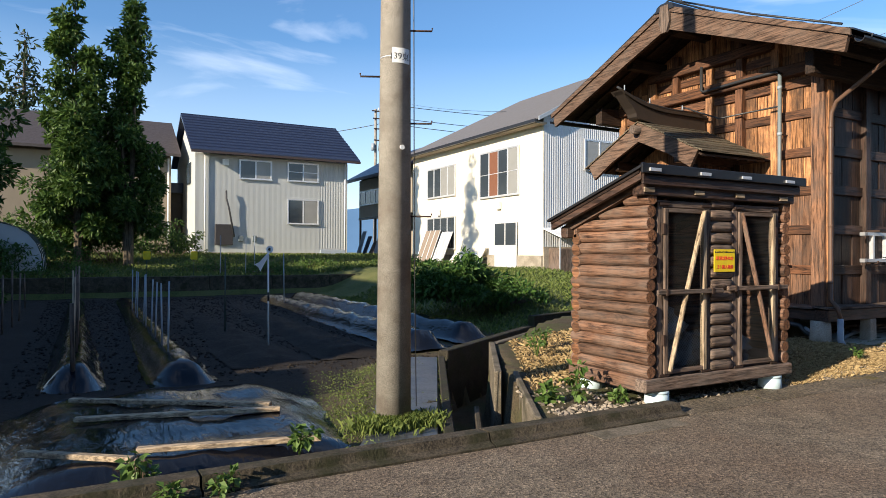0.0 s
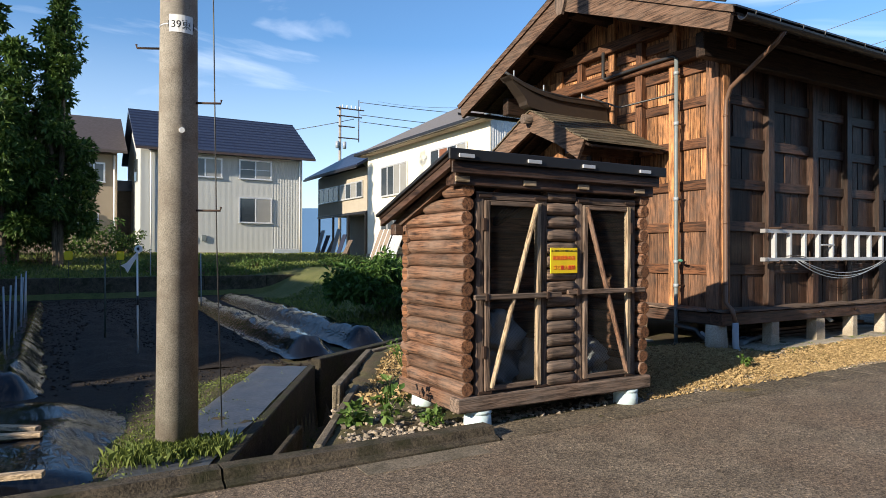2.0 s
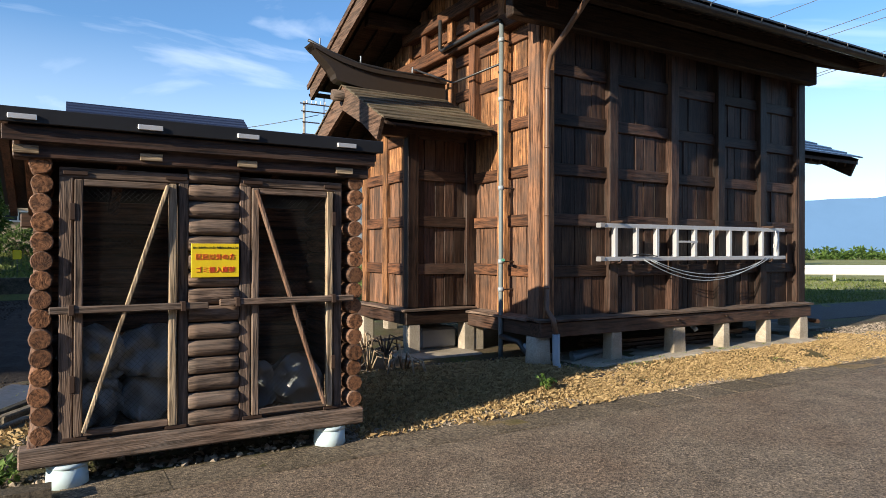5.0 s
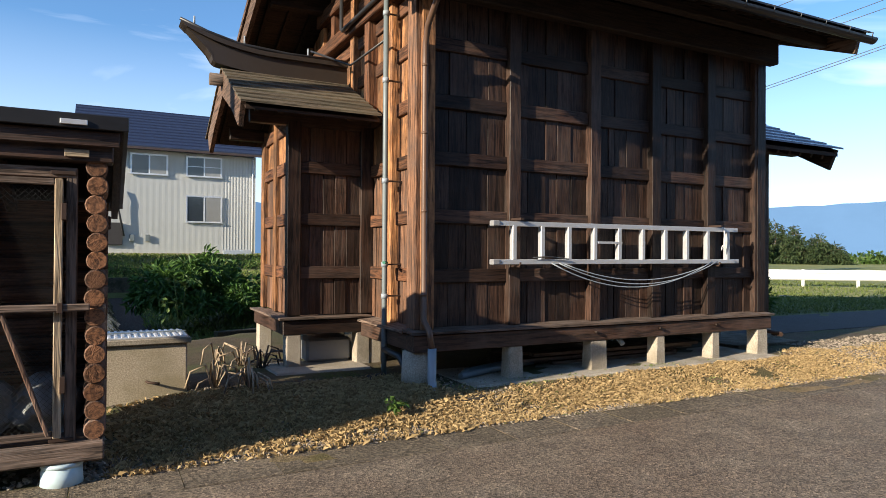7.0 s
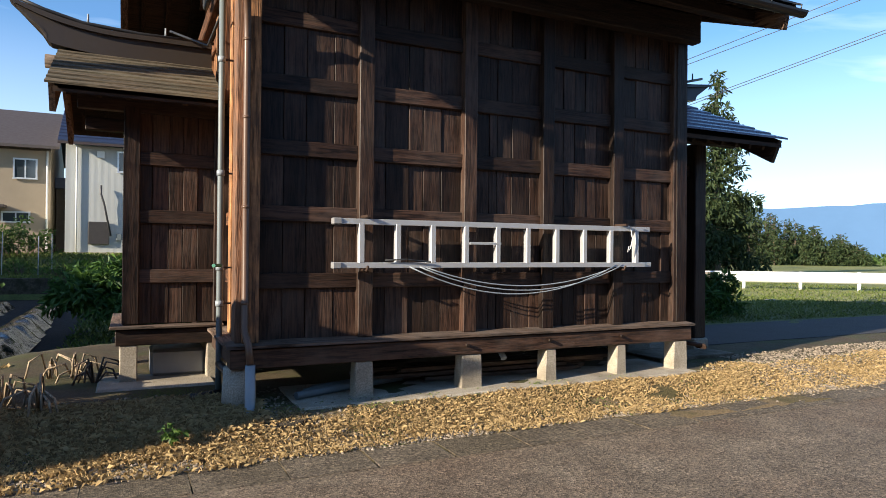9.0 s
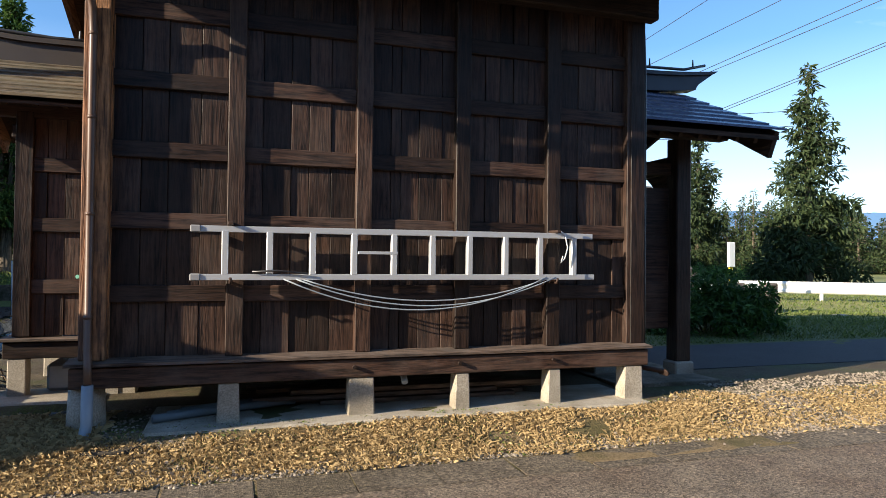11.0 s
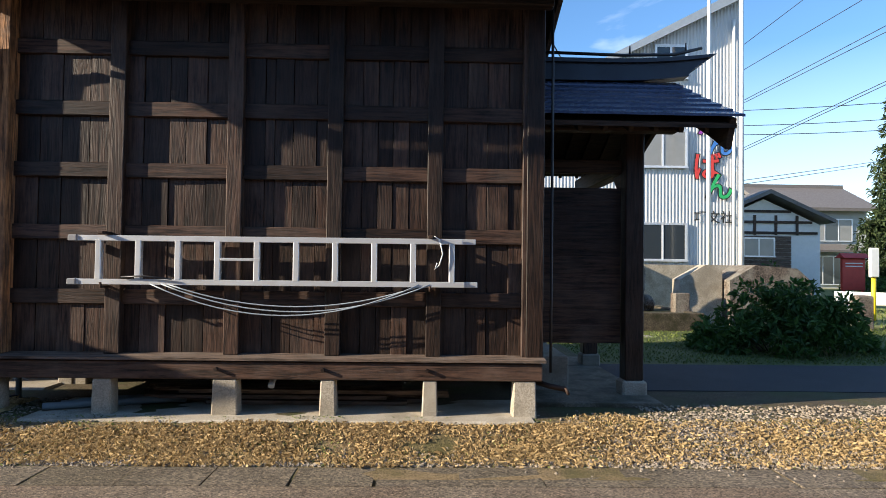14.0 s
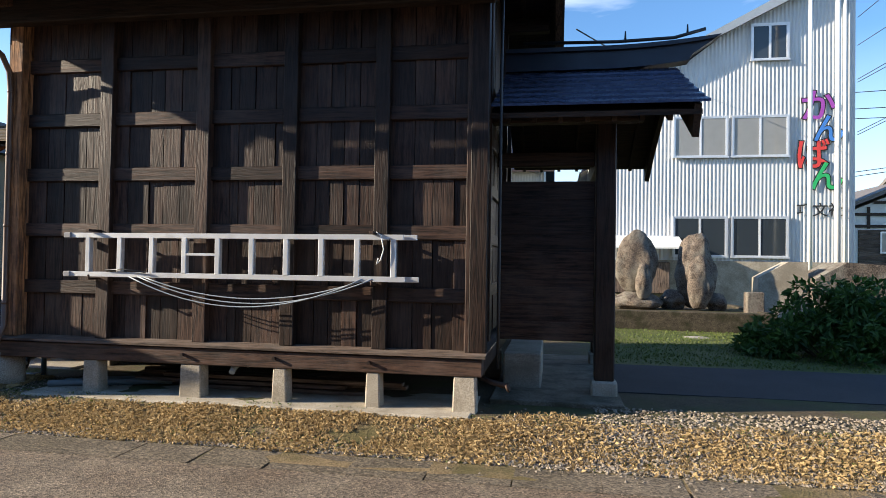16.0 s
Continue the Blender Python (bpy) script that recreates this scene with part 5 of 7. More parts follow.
part("downpipe", rod(bm_new(), (23.55, 21.2, 0.2), (23.55, 21.2, 10.0), 0.05), WHITE_PAINT, works)
for ch, xx, zz, col, sz in (("か", 22.80, 6.42, (0.36, 0.07, 0.42), 1.05), ("ん", 23.11, 5.71, (0.06, 0.22, 0.62), 0.95), ("ば", 22.65, 4.92, (0.70, 0.06, 0.05), 1.0), ("ん", 23.05, 4.25, (0.03, 0.45, 0.14), 1.0)):
    front_text("letter_outline", ch, sz, xx, zz, 21.24, SIGN_BLACK, works, 0.045)
    front_text("letter", ch, sz, xx, zz, 21.233, plain("letter_paint", col, 0.5, dirt=0), works, 0.012)
front_text("lettering", "巧文社", 0.45, 22.88, 3.24, 21.24, SIGN_BLACK, works, 0.004)

# things leaning on the workshop wall
def leaning(name, y0, y1, hgt, lean_x, material, label, cat):
    t = thing(name, (16.2, (y0 + y1) / 2, 0.8), label, cat)
    m = pose(16.32 - lean_x, 0, 0.72, 0, math.degrees(math.asin(lean_x / hgt)), 0)
    part("panel", box(bm_new(), -0.05, 0.0, y0, y1, 0, hgt, 0.01, m), material, t)
    for k in range(4):
        yy = y0 + (y1 - y0) * k / 3
        part("batten", box(bm_new(), -0.075, -0.05, yy - 0.03, yy + 0.03, 0, hgt, 0.004, m), ALU, t)
    return t
leaning("door_panel", 29.6, 31.2, 1.95, 0.7, plain("tan_panel", (0.26, 0.205, 0.16), 0.6), "tan door panels leaning on the workshop wall", "panel")
leaning("door_panel", 28.4, 29.4, 1.85, 0.7, ALU, "silver framed sheet leaning on the workshop wall", "panel")
leaning("sheet", 26.6, 28.0, 0.9, 0.55, CREAM, "white sheet leaning on the workshop wall", "sheet")
leaning("sheet", 25.3, 25.9, 1.05, 0.5, CREAM, "white sheet leaning on the workshop wall", "sheet")
cage = thing("storage_frame", (17.5, 21.0, 0.8), "white-roofed open metal storage frame at the workshop end", "storage")
for xx in (16.5, 17.6, 18.6):
    for yy in (20.3, 21.3):
        part("leg", box(bm_new(), xx, xx + 0.05, yy, yy + 0.05, 0.5, 2.0), ALU, cage)
part("roof", prism(bm_new(), [(20.1, 2.0), (21.5, 2.45), (21.5, 2.5), (20.1, 2.05)], "x", 16.4, 18.75), WHITE_PAINT, cage)
part("load", box(bm_new(), 16.7, 18.4, 20.6, 21.3, 0.6, 1.6, 0.04), GREYWOOD["z"], cage)

# grey house behind the workshop, its long side facing the garden
house3 = thing("house", (19, 38, 1), "grey two-storey house with blue roof and open ground floor", "house")
GREY_RENDER = plain("grey_render", (0.36, 0.32, 0.26), 0.85, dirt=0.15, scale=1.5)
part("wall", box(bm_new(), 16.95, 22, 34.4, 42.6, 3.75, 6.3), GREY_RENDER, house3)
part("rear_wall", box(bm_new(), 19.0, 22, 34.4, 42.6, 0.8, 3.75), GREY_RENDER, house3)
for lo, hi in ((16.15, 19.5), (22.85, 19.5)):
    part("roof", prism(bm_new(), [(lo, 6.2), (hi, 8.1), (hi, 8.25), (lo, 6.34)], "y", 34.0, 43.1), BLUE_ROOF, house3)
part("gable", prism(bm_new(), [(16.95, 6.3), (22, 6.3), (19.5, 7.95)], "y", 42.3, 42.58), GREY_RENDER, house3)
part("eave_gutter", box(bm_new(), 16.06, 16.145, 34.0, 43.1, 6.12, 6.24), BLACK_METAL, house3)
window(house3, "x", 35.0, 38.4, 4.6, 5.5, 16.92, 4, [GLASS, CURTAIN])
window(house3, "x", 38.8, 42.2, 4.6, 5.5, 16.92, 4, [GLASS])
part("floor_beam", box(bm_new(), 16.9, 17.05, 34.4, 42.6, 3.6, 3.745), BLACK_METAL, house3)
for yy in (34.6, 37.2, 39.8, 42.4):
    part("post", box(bm_new(), 16.93, 17.05, yy, yy + 0.12, 0.8, 3.6), BLACK_METAL, house3)

for xx, yy in ((22.07, 19.78), (21.58, 16.64)):
    fp = thing("flag_pole", (xx, yy, 0.3), "tall slender white flag pole", "flag pole", "flag poles")
    part("shaft", rod(bm_new(), (xx, yy, 0.2), (xx, yy, 10.5), 0.075, 0.05, 14), WHITE_PAINT, fp)
    part("base", box(bm_new(), xx - 0.2, xx + 0.2, yy - 0.2, yy + 0.2, 0.0, 0.35, 0.02), CONCRETE, fp)

# unseen house, added out of view to cast the garden's shade
shade = thing("unseen_shade_house", (-9, 16, 0), "plain unseen house added to shade the garden", "house")
part("wall", box(bm_new(), -12.5, -6.5, 7.4, 24.5, -0.4, 5.4), BEIGE, shade)
part("roof", prism(bm_new(), [(-13, 5.4), (-9.5, 7.4), (-6, 5.4)], "y", 7.2, 25), BROWN_ROOF, shade)

# plain unseen buildings across the lane, added behind the walk to cut sky fill
for x0, x1, hgt in ((-14, 2, 5.5), (3.5, 19, 6.0), (21, 36, 5.2)):
    opp = thing("sky_blocker_house", ((x0 + x1) / 2, -11, 0), "plain dark unseen house added to cut sky light", "house", "opposite houses")
    part("wall", box(bm_new(), x0, x1, -15, -7.5, -0.2, hgt), GREYWOOD["z"], opp)
    part("roof", prism(bm_new(), [(-15.6, hgt), (-11.2, hgt + 2.2), (-6.9, hgt)], "x", x0 - 0.5, x1 + 0.5), BLACK_METAL, opp)

# low unseen block, sized to keep sun off the front film bed
low = thing("bed_shade_block", (-7, 5.7, 0), "plain low unseen block added to shade the film bed", "outbuilding")
part("wall", box(bm_new(), -9.0, -5.0, 4.15, 7.3, -0.4, 2.1), GREYWOOD["z"], low)
part("roof", prism(bm_new(), [(4.1, 2.1), (7.35, 2.1), (7.35, 2.6), (4.1, 2.25)], "x", -9.2, -4.8), BLACK_METAL, low)

# clutter under the grey house
for k in range(6):
    y = 36.3 + 0.95 * k
    solid("leaning_board", beam(bm_new(), (16.2, y, 0.95), (16.85, y + 0.25, 2.1 + 0.35 * (k % 3)), 0.35, 0.04, 0.004), (GREYWOOD["z"], BLUE_ROOF, PALE_PIPE)[k % 3], "board leaning under a grey house", "board", "leaning boards")
solid("tarpaulin", prism(bm_new(), [(37.0, 1.1), (37.45, 1.1), (37.4, 1.55), (37.2, 1.5)], "x", 12.4, 13.9), PALE_PIPE, "pale folded tarpaulin at the house wall", "tarpaulin")


# ---- plants ----
def leaf_cloud(name, centres, radii, count, size, material, seed, droop=0.3, flat=0.5, aspect=0.5):
    """Small folded leaves scattered through the shells of many clumps; one mesh."""
    rng = np.random.default_rng(seed)
    centres, radii = np.asarray(centres, float), np.asarray(radii, float)
    weight = radii ** 2
    pick = rng.choice(len(centres), count, p=weight / weight.sum())
    way = rng.normal(size=(count, 3))
    way /= np.linalg.norm(way, axis=1)[:, None]
    dist = rng.uniform(0.35, 1.0, count) ** 0.5
    pos = centres[pick] + way * (radii[pick] * dist)[:, None] * np.array([1, 1, flat])
    out = way * 0.7 + rng.normal(size=(count, 3)) * 0.6
    out[:, 2] -= droop
    out /= np.linalg.norm(out, axis=1)[:, None]
    side = np.cross(out, rng.normal(size=(count, 3)) * 0.5 + np.array([0, 0, 1.0]))
    side /= np.linalg.norm(side, axis=1)[:, None] + 1e-9
    ln = size * rng.uniform(0.6, 1.35, count)[:, None]
    a, b = pos, pos + out * ln
    mid = (a + b) / 2 + np.cross(side, out) * ln * 0.12
    l, r = mid + side * ln * aspect / 2, mid - side * ln * aspect / 2
    verts = np.stack([a, l, b, r], 1).reshape(-1, 3)
    idx = np.arange(count) * 4
    faces = np.stack([idx, idx + 1, idx + 2, idx + 3], 1)
    me = bpy.data.meshes.new(name)
    me.from_pydata(verts.tolist(), [], faces.tolist())
    me.materials.append(material)
    return me


def broadleaf_tree(x, y, z, height, spread, seed, label, leaves=9000, size=0.22, stems=2):
    rng = random.Random(seed)
    t = thing("tree", (x, y, z), label, "tree", "garden trees")
    cs, rs = [], []
    bm = bm_new()
    for s in range(stems):
        ox, oy = rng.uniform(-0.5, 0.5) * spread * 0.6, rng.uniform(-0.3, 0.3) * spread * 0.4
        hh = height * (1.0 if s == 0 else rng.uniform(0.86, 0.98))
        spine = [(x + ox * 0.2 + ox * k / 5, y + oy * k / 5, z + hh * k / 5) for k in range(6)]
        for k in range(5):
            rod(bm, spine[k], spine[k + 1], 0.14 * (1 - k / 5.5), 0.14 * (1 - (k + 1) / 5.5), 8, False)
        n = 26
        for k in range(n):
            f = 0.13 + 0.87 * (k + rng.random()) / n
            px, py, pz = x + ox * 0.2 + ox * f, y + oy * f, z + hh * f
            reach = spread * 0.62 * (1.05 - f) ** 0.55 * min(1, 0.35 + f * 2.2)
            az = rng.uniform(0, math.tau)
            q = (px + math.cos(az) * reach * rng.uniform(0.3, 1), py + math.sin(az) * reach * rng.uniform(0.3, 1), pz + rng.uniform(0.0, 0.5))
            rod(bm, (px, py, pz - 0.3), q, 0.035, 0.01, 5, False)
            cs.append(q)
            rs.append(max(0.30, spread * 0.22 * (1.15 - f) ** 0.5 * rng.uniform(0.7, 1.3)))
    part("trunk", bm, BARK, t)
    part("crown", leaf_cloud("crown", cs, rs, leaves, size, LEAF_TREE, seed, 0.25, 0.8, 0.45), None, t)
    return t


def cedar_tree(x, y, z, height, spread, seed, label, leaves=6000, size=0.4, gaps=0.0, group="cedars"):
    rng = random.Random(seed)
    t = thing("cedar_tree", (x, y, z), label, "tree", group)
    bm = bm_new()
    rod(bm, (x, y, z), (x, y, z + height * 0.95), height * 0.022, 0.03, 8, False)
    cs, rs = [], []
    tiers = int(height * 3.2)
    for k in range(tiers):
        f = 0.08 + 0.92 * k / tiers
        reach = spread * (1.02 - f) ** 0.75 * rng.uniform(0.65, 1.1)
        if rng.random() < gaps:
            continue
        for q in range(3):
            az = rng.uniform(0, math.tau)
            tip = (x + math.cos(az) * reach, y + math.sin(az) * reach, z + height * f - reach * 0.12)
            rod(bm, (x, y, z + height * f), tip, 0.03, 0.01, 4, False)
            for w in (0.5, 0.85):
                cs.append((x + math.cos(az) * reach * w, y + math.sin(az) * reach * w, z + height * f - reach * 0.1 * w))
                rs.append(max(0.22, reach * 0.36))
    part("trunk", bm, BARK, t)
    part("crown", leaf_cloud("crown", cs, rs, leaves, size, LEAF_CEDAR, seed, 0.5, 0.55, 0.35), None, t)
    return t


def bush(name, x, y, z, rx, ry, h, seed, label, leaves, size, material=None, cat="bush"):
    rng = random.Random(seed)
    t = thing(name, (x, y, z), label, cat)
    cs, rs = [], []
    bm = bm_new()
    for k in range(70):
        a, r = rng.uniform(0, math.tau), math.sqrt(rng.random())
        hh = h * math.sqrt(max(0.05, 1 - r * r)) * rng.uniform(0.35, 1.0)
        q = (x + rx * r * math.cos(a), y + ry * r * math.sin(a), z + hh)
        cs.append(q)
        rs.append(rng.uniform(0.12, 0.24) * min(rx, 1.2))
        if k % 2:
            rod(bm, (x + rx * 0.3 * r * math.cos(a), y + ry * 0.3 * r * math.sin(a), z - 0.05), q, 0.014, 0.005, 5, False)
    tagged(part("stem", bm, BARK, t), kind="stuff")
    part("foliage", leaf_cloud("foliage", cs, rs, leaves, size, material or LEAF_BUSH, seed, 0.35, 0.7, 0.42), None, t)
    return t


def blades(name, label, count, place, height, width, material, seed, lean=0.5, cat="grass"):
    """Grass: bent three-cornered blades. place(rng) gives a spot."""
    rng = random.Random(seed)
    verts, faces = [], []
    for _ in range(count):
        spot = place(rng)
        if spot is None:
            continue
        x, y = spot
        z = ground_height(x, y) - 0.01
        az, h, w = rng.uniform(0, math.tau), height * rng.uniform(0.45, 1.25), width * rng.uniform(0.7, 1.3)
        la, ln = rng.uniform(0, math.tau), lean * rng.uniform(0.2, 1.3)
        dx, dy = math.cos(az) * w, math.sin(az) * w
        bx, by = math.cos(la) * h * ln, math.sin(la) * h * ln
        i = len(verts)
        verts += [(x - dx, y - dy, z), (x + dx, y + dy, z), (x + bx * 0.4 + dx * 0.7, y + by * 0.4 + dy * 0.7, z + h * 0.65), (x + bx, y + by, z + h * (1 - 0.35 * ln))]
        faces += [(i, i + 1, i + 2), (i, i + 2, i + 3)]
    return tagged(new(name, from_lists(name, verts, faces, material)), label, cat, kind="stuff")


def tufted(x0, x1, y0, y1, scale, bias):
    """A spot in the rectangle, in patches."""
    def place(rng):
        for _ in range(6):
            x, y = rng.uniform(x0, x1), rng.uniform(y0, y1)
            if noise.noise((x * scale, y * scale, 9.1)) + bias > rng.uniform(-0.35, 0.5):
                return x, y
        return None
    return place


def strip_place(rng):
    for _ in range(8):
        x = rng.uniform(6.7, 24)
        y = rng.uniform(4.36, 5.22 if x < 14.5 else 5.9) + 0.05 * noise.noise((x * 2, 0, 3))
        near = 1.0 - abs((y - 4.85) / 0.55) ** 2
        if noise.noise((x * 1.7, y * 2.6, 2.2)) * 0.8 + noise.noise((x * 7, y * 7, 5.5)) * 0.3 + near * 0.55 > rng.uniform(0.0, 0.9):
            return x, y
    return None


blades("dry_grass", "straw-coloured mown dry grass along the lane", 85000, strip_place, 0.046, 0.0009, BLADE_DRY, 1, 0.95)
blades("dry_grass", "straw-coloured dry grass beside the shed", 15000, tufted(6.6, 9.3, 4.3, 6.0, 3.5, -0.05), 0.06, 0.0010, BLADE_DRY, 2, 0.95)
blades("grass", "short green grass among the dry blades", 16000, tufted(6.7, 22, 4.36, 5.4, 1.9, 0.0), 0.030, 0.002, BLADE_GREEN, 3, 0.9)
blades("grass", "green grass tuft round the utility pole", 3200, lambda r: (2.58 + r.gauss(0, 0.19), 5.46 + r.gauss(0, 0.11)), 0.13, 0.0032, BLADE_GREEN, 4, 0.5)
blades("grass", "patchy weeds between garden bed and walkway", 6000, lambda r: (lambda s: (DITCH[0][0] + 2.3 * s - 1.02 + r.gauss(-0.35, 0.38), 4.5 + 4.3 * s + r.gauss(0, 0.12)))(r.random()), 0.035, 0.0045, BLADE_GREEN, 5, 0.9)
blades("grass", "lush green grass on the garden bank", 16000, lambda r: (r.uniform(7.4, 16), r.uniform(11.2, 21)), 0.13, 0.009, BLADE_GREEN, 6, 0.7)
blades("grass", "green grass on the upper terrace", 22000, lambda r: (r.uniform(-6, 17), r.uniform(24.4, 37)), 0.17, 0.014, BLADE_GREEN, 7, 0.7)
blades("grass", "short lawn grass beyond the footpath", 24000, lambda r: (r.uniform(15.6, 27), r.uniform(8.9, 14.5)), 0.05, 0.006, BLADE_GREEN, 8, 0.8)
blades("grass", "dry grass patch beside the ditch", 3500, lambda r: (lambda y: (4.05 + (y - 5.4) * 0.60 + r.uniform(0, 1.3), y))(r.uniform(5.4, 8.6)), 0.06, 0.0015, BLADE_DRY, 9, 1.2)
blades("grass", "verge grass before the guard rail", 9000, lambda r: (r.uniform(20, 36), r.uniform(9, 22)), 0.11, 0.012, BLADE_GREEN, 10, 0.7)


def pebbles(name, label, count, place, lo, hi, seed):
    rng = random.Random(seed)
    verts, faces = [], []
    base = [(1, 0, 0), (0, 1, 0), (-1, 0, 0), (0, -1, 0), (0, 0, 1), (0, 0, -1)]
    tri = [(0, 1, 4), (1, 2, 4), (2, 3, 4), (3, 0, 4), (1, 0, 5), (2, 1, 5), (3, 2, 5), (0, 3, 5)]
    for _ in range(count):
        x, y = place(rng)
        r = rng.uniform(lo, hi)
        m = Euler((rng.uniform(0, 6), rng.uniform(0, 6), rng.uniform(0, 6))).to_matrix()
        i, z = len(verts), ground_height(x, y)
        for b in base:
            q = m @ Vector(b) * r * rng.uniform(0.7, 1.2)
            verts.append((x + q.x, y + q.y, z + q.z * 0.7 + r * 0.25))
        faces += [tuple(i + k for k in f) for f in tri]
    return tagged(new(name, from_lists(name, verts, faces, PEBBLE)), label, "gravel", kind="stuff")


k = Nodes("pebble", 0.85, 0, 0.3)
k.colour(k.islands((0.235, 0.195, 0.15), 0.7))
PEBBLE = k.m
pebbles("gravel", "loose grey gravel along the lane edge", 9000, lambda r: (r.uniform(6.4, 22), 4.36 + abs(r.gauss(0, 0.13))), 0.006, 0.02, 1)
pebbles("gravel", "loose gravel beside shed and downpipe", 2600, lambda r: (r.uniform(6.5, 10.4), r.uniform(4.3, 6.2)), 0.006, 0.02, 2)
pebbles("gravel", "crushed stone patch at the lane", 2600, lambda r: (15.4 + r.gauss(0, 0.55), 4.95 + r.gauss(0, 0.28)), 0.007, 0.02, 3)
pebbles("gravel", "crushed stone spread beyond the porch", 9000, lambda r: (r.uniform(15.3, 22), r.uniform(4.4, 6.0)), 0.008, 0.024, 4)
pebbles("loose_soil", "dark clods on the tilled garden soil", 5000, lambda r: (r.uniform(-0.8, 5.2), r.uniform(8.8, 23)), 0.01, 0.035, 5).data.materials[0] = SOIL
pebbles("rubble", "small stones and earth before the shed", 900, lambda r: (r.uniform(3.6, 6.6), r.uniform(4.36, 4.6) if r.random() < 0.5 else r.uniform(4.4, 5.6)), 0.008, 0.035, 6)

# ---- garden ----
def mound(name, x0, x1, y0, y1, z, h, label, material, wrinkle=0.03, taper=0.3, cat="garden bed", group=""):
    """A long raised bed under film, its ends tucked in."""
    nx, ny = 18, max(12, int((y1 - y0) / 0.18))
    verts, faces = [], []
    for j in range(ny + 1):
        for i in range(nx + 1):
            u, v = i / nx, j / ny
            x, y = x0 + (x1 - x0) * u, y0 + (y1 - y0) * v
            e = min(1, min(u, 1 - u) / taper) if taper else 1
            f = min(1, min(y - y0, y1 - y) / 0.45)
            s = (e * e * (3 - 2 * e)) * (f * f * (3 - 2 * f))
            wz = wrinkle * (noise.noise((x * 2.2, y * 2.2, h)) + 0.6 * noise.noise((x * 7, y * 5, 3.0)) + 0.3 * noise.noise((x * 18, y * 9, 5.0)))
            verts.append((x + wz * 0.6, y + wz * 0.8, ground_height(x, y) * 0 + z + h * s + wz * (0.35 + 0.65 * s)))
    for j in range(ny):
        for i in range(nx):
            a = j * (nx + 1) + i
            faces.append((a, a + 1, a + nx + 2, a + nx + 1))
    ob = tagged(new(name, from_lists(name, verts, faces, material, True)), label, cat, group)
    return ob


mound("mulch_bed", -0.75, 2.35, 4.75, 8.15, -0.31, 0.20, "raised garden bed under wrinkled black plastic film", FILM, 0.04, 0.22)
mound("mulched_bed", -0.45, 0.30, 8.95, 22.5, -0.30, 0.27, "long garden row under black plastic film", FILM, 0.04, 0.42, group="mulched rows")
mound("mulched_bed", 0.75, 1.62, 8.75, 22.5, -0.30, 0.27, "long garden row under black plastic film", FILM, 0.04, 0.42, group="mulched rows")
mound("mulched_bed", 4.85, 5.75, 9.9, 21.5, -0.26, 0.30, "long garden row under shiny dark film", FILM, 0.05, 0.42, group="mulched rows")
mound("mulched_bed", 6.0, 6.95, 10.3, 22.0, -0.24, 0.30, "long garden row under shiny dark film", FILM, 0.05, 0.42, group="mulched rows")
mound("soil_ridge", 1.9, 3.2, 9.6, 23, -0.28, 0.10, "low ridge of tilled dark soil", SOIL, 0.05, 0.4)
mound("soil_ridge", 3.3, 4.6, 9.8, 23, -0.28, 0.13, "low ridge of tilled dark soil", SOIL, 0.05, 0.4)
# film walkway beside the ditch
verts, faces = [], []
for j in range(41):
    s = j / 40
    cx, cy = DITCH[0][0] + (DITCH[1][0] - DITCH[0][0]) * s, DITCH[0][1] + 0.15 + (DITCH[1][1] - DITCH[0][1] - 0.1) * s
    for i in range(9):
        u = -0.33 - 0.72 * i / 8
        x, y = cx + u * 0.884, cy - u * 0.467
        verts.append((x, y, -0.185 + 0.02 * noise.noise((x * 3, y * 3, 8)) + 0.008 * noise.noise((x * 11, y * 8, 2)) - (0.07 if i == 8 else 0)))
for j in range(40):
    for i in range(8):
        a = j * 9 + i
        faces.append((a, a + 1, a + 10, a + 9))
FILM_PATH = speckled("trodden_film", [(0.3, (0.03, 0.034, 0.045)), (0.7, (0.085, 0.088, 0.10))], 4.0, rough=0.38, spec=0.5, fine=30)
tagged(new("walkway", from_lists("walkway", verts, faces, FILM_PATH, True)), "trodden dark sheeting laid along the ditch", "walkway")
for a, b, w in (((-0.07, 7.44), (1.63, 6.36), 0.06), ((-0.03, 6.57), (1.66, 6.14), 0.06), ((-0.37, 5.67), (0.34, 5.12), 0.05), ((0.38, 5.35), (1.69, 5.03), 0.06)):
    z = -0.075
    solid("timber_batten", beam(bm_new(), (*a, z), (*b, z), w * 1.25, 0.04, 0.005), BOARD["x"], "pale sawn timber batten weighting down the film", "batten", "battens on the bed")
solid("stone_block", box(bm_new(), 0.33, 0.42, 4.85, 4.98, -0.25, -0.02, 0.02), GREYWOOD["z"], "short weathered wooden peg beside the kerb", "peg")

rnd = random.Random(21)
def stake(x, y, top, r, material, label, group, lean=0.03):
    t = solid("garden_stake", rod(bm_new(), (x, y, -0.35), (x + rnd.uniform(-lean, lean), y + rnd.uniform(-lean, lean), top), r, r * 0.9, 7), material, label, "stake", group)
    return t
DARK_STAKE = plain("dark_green_stake", (0.04, 0.06, 0.045), 0.5)
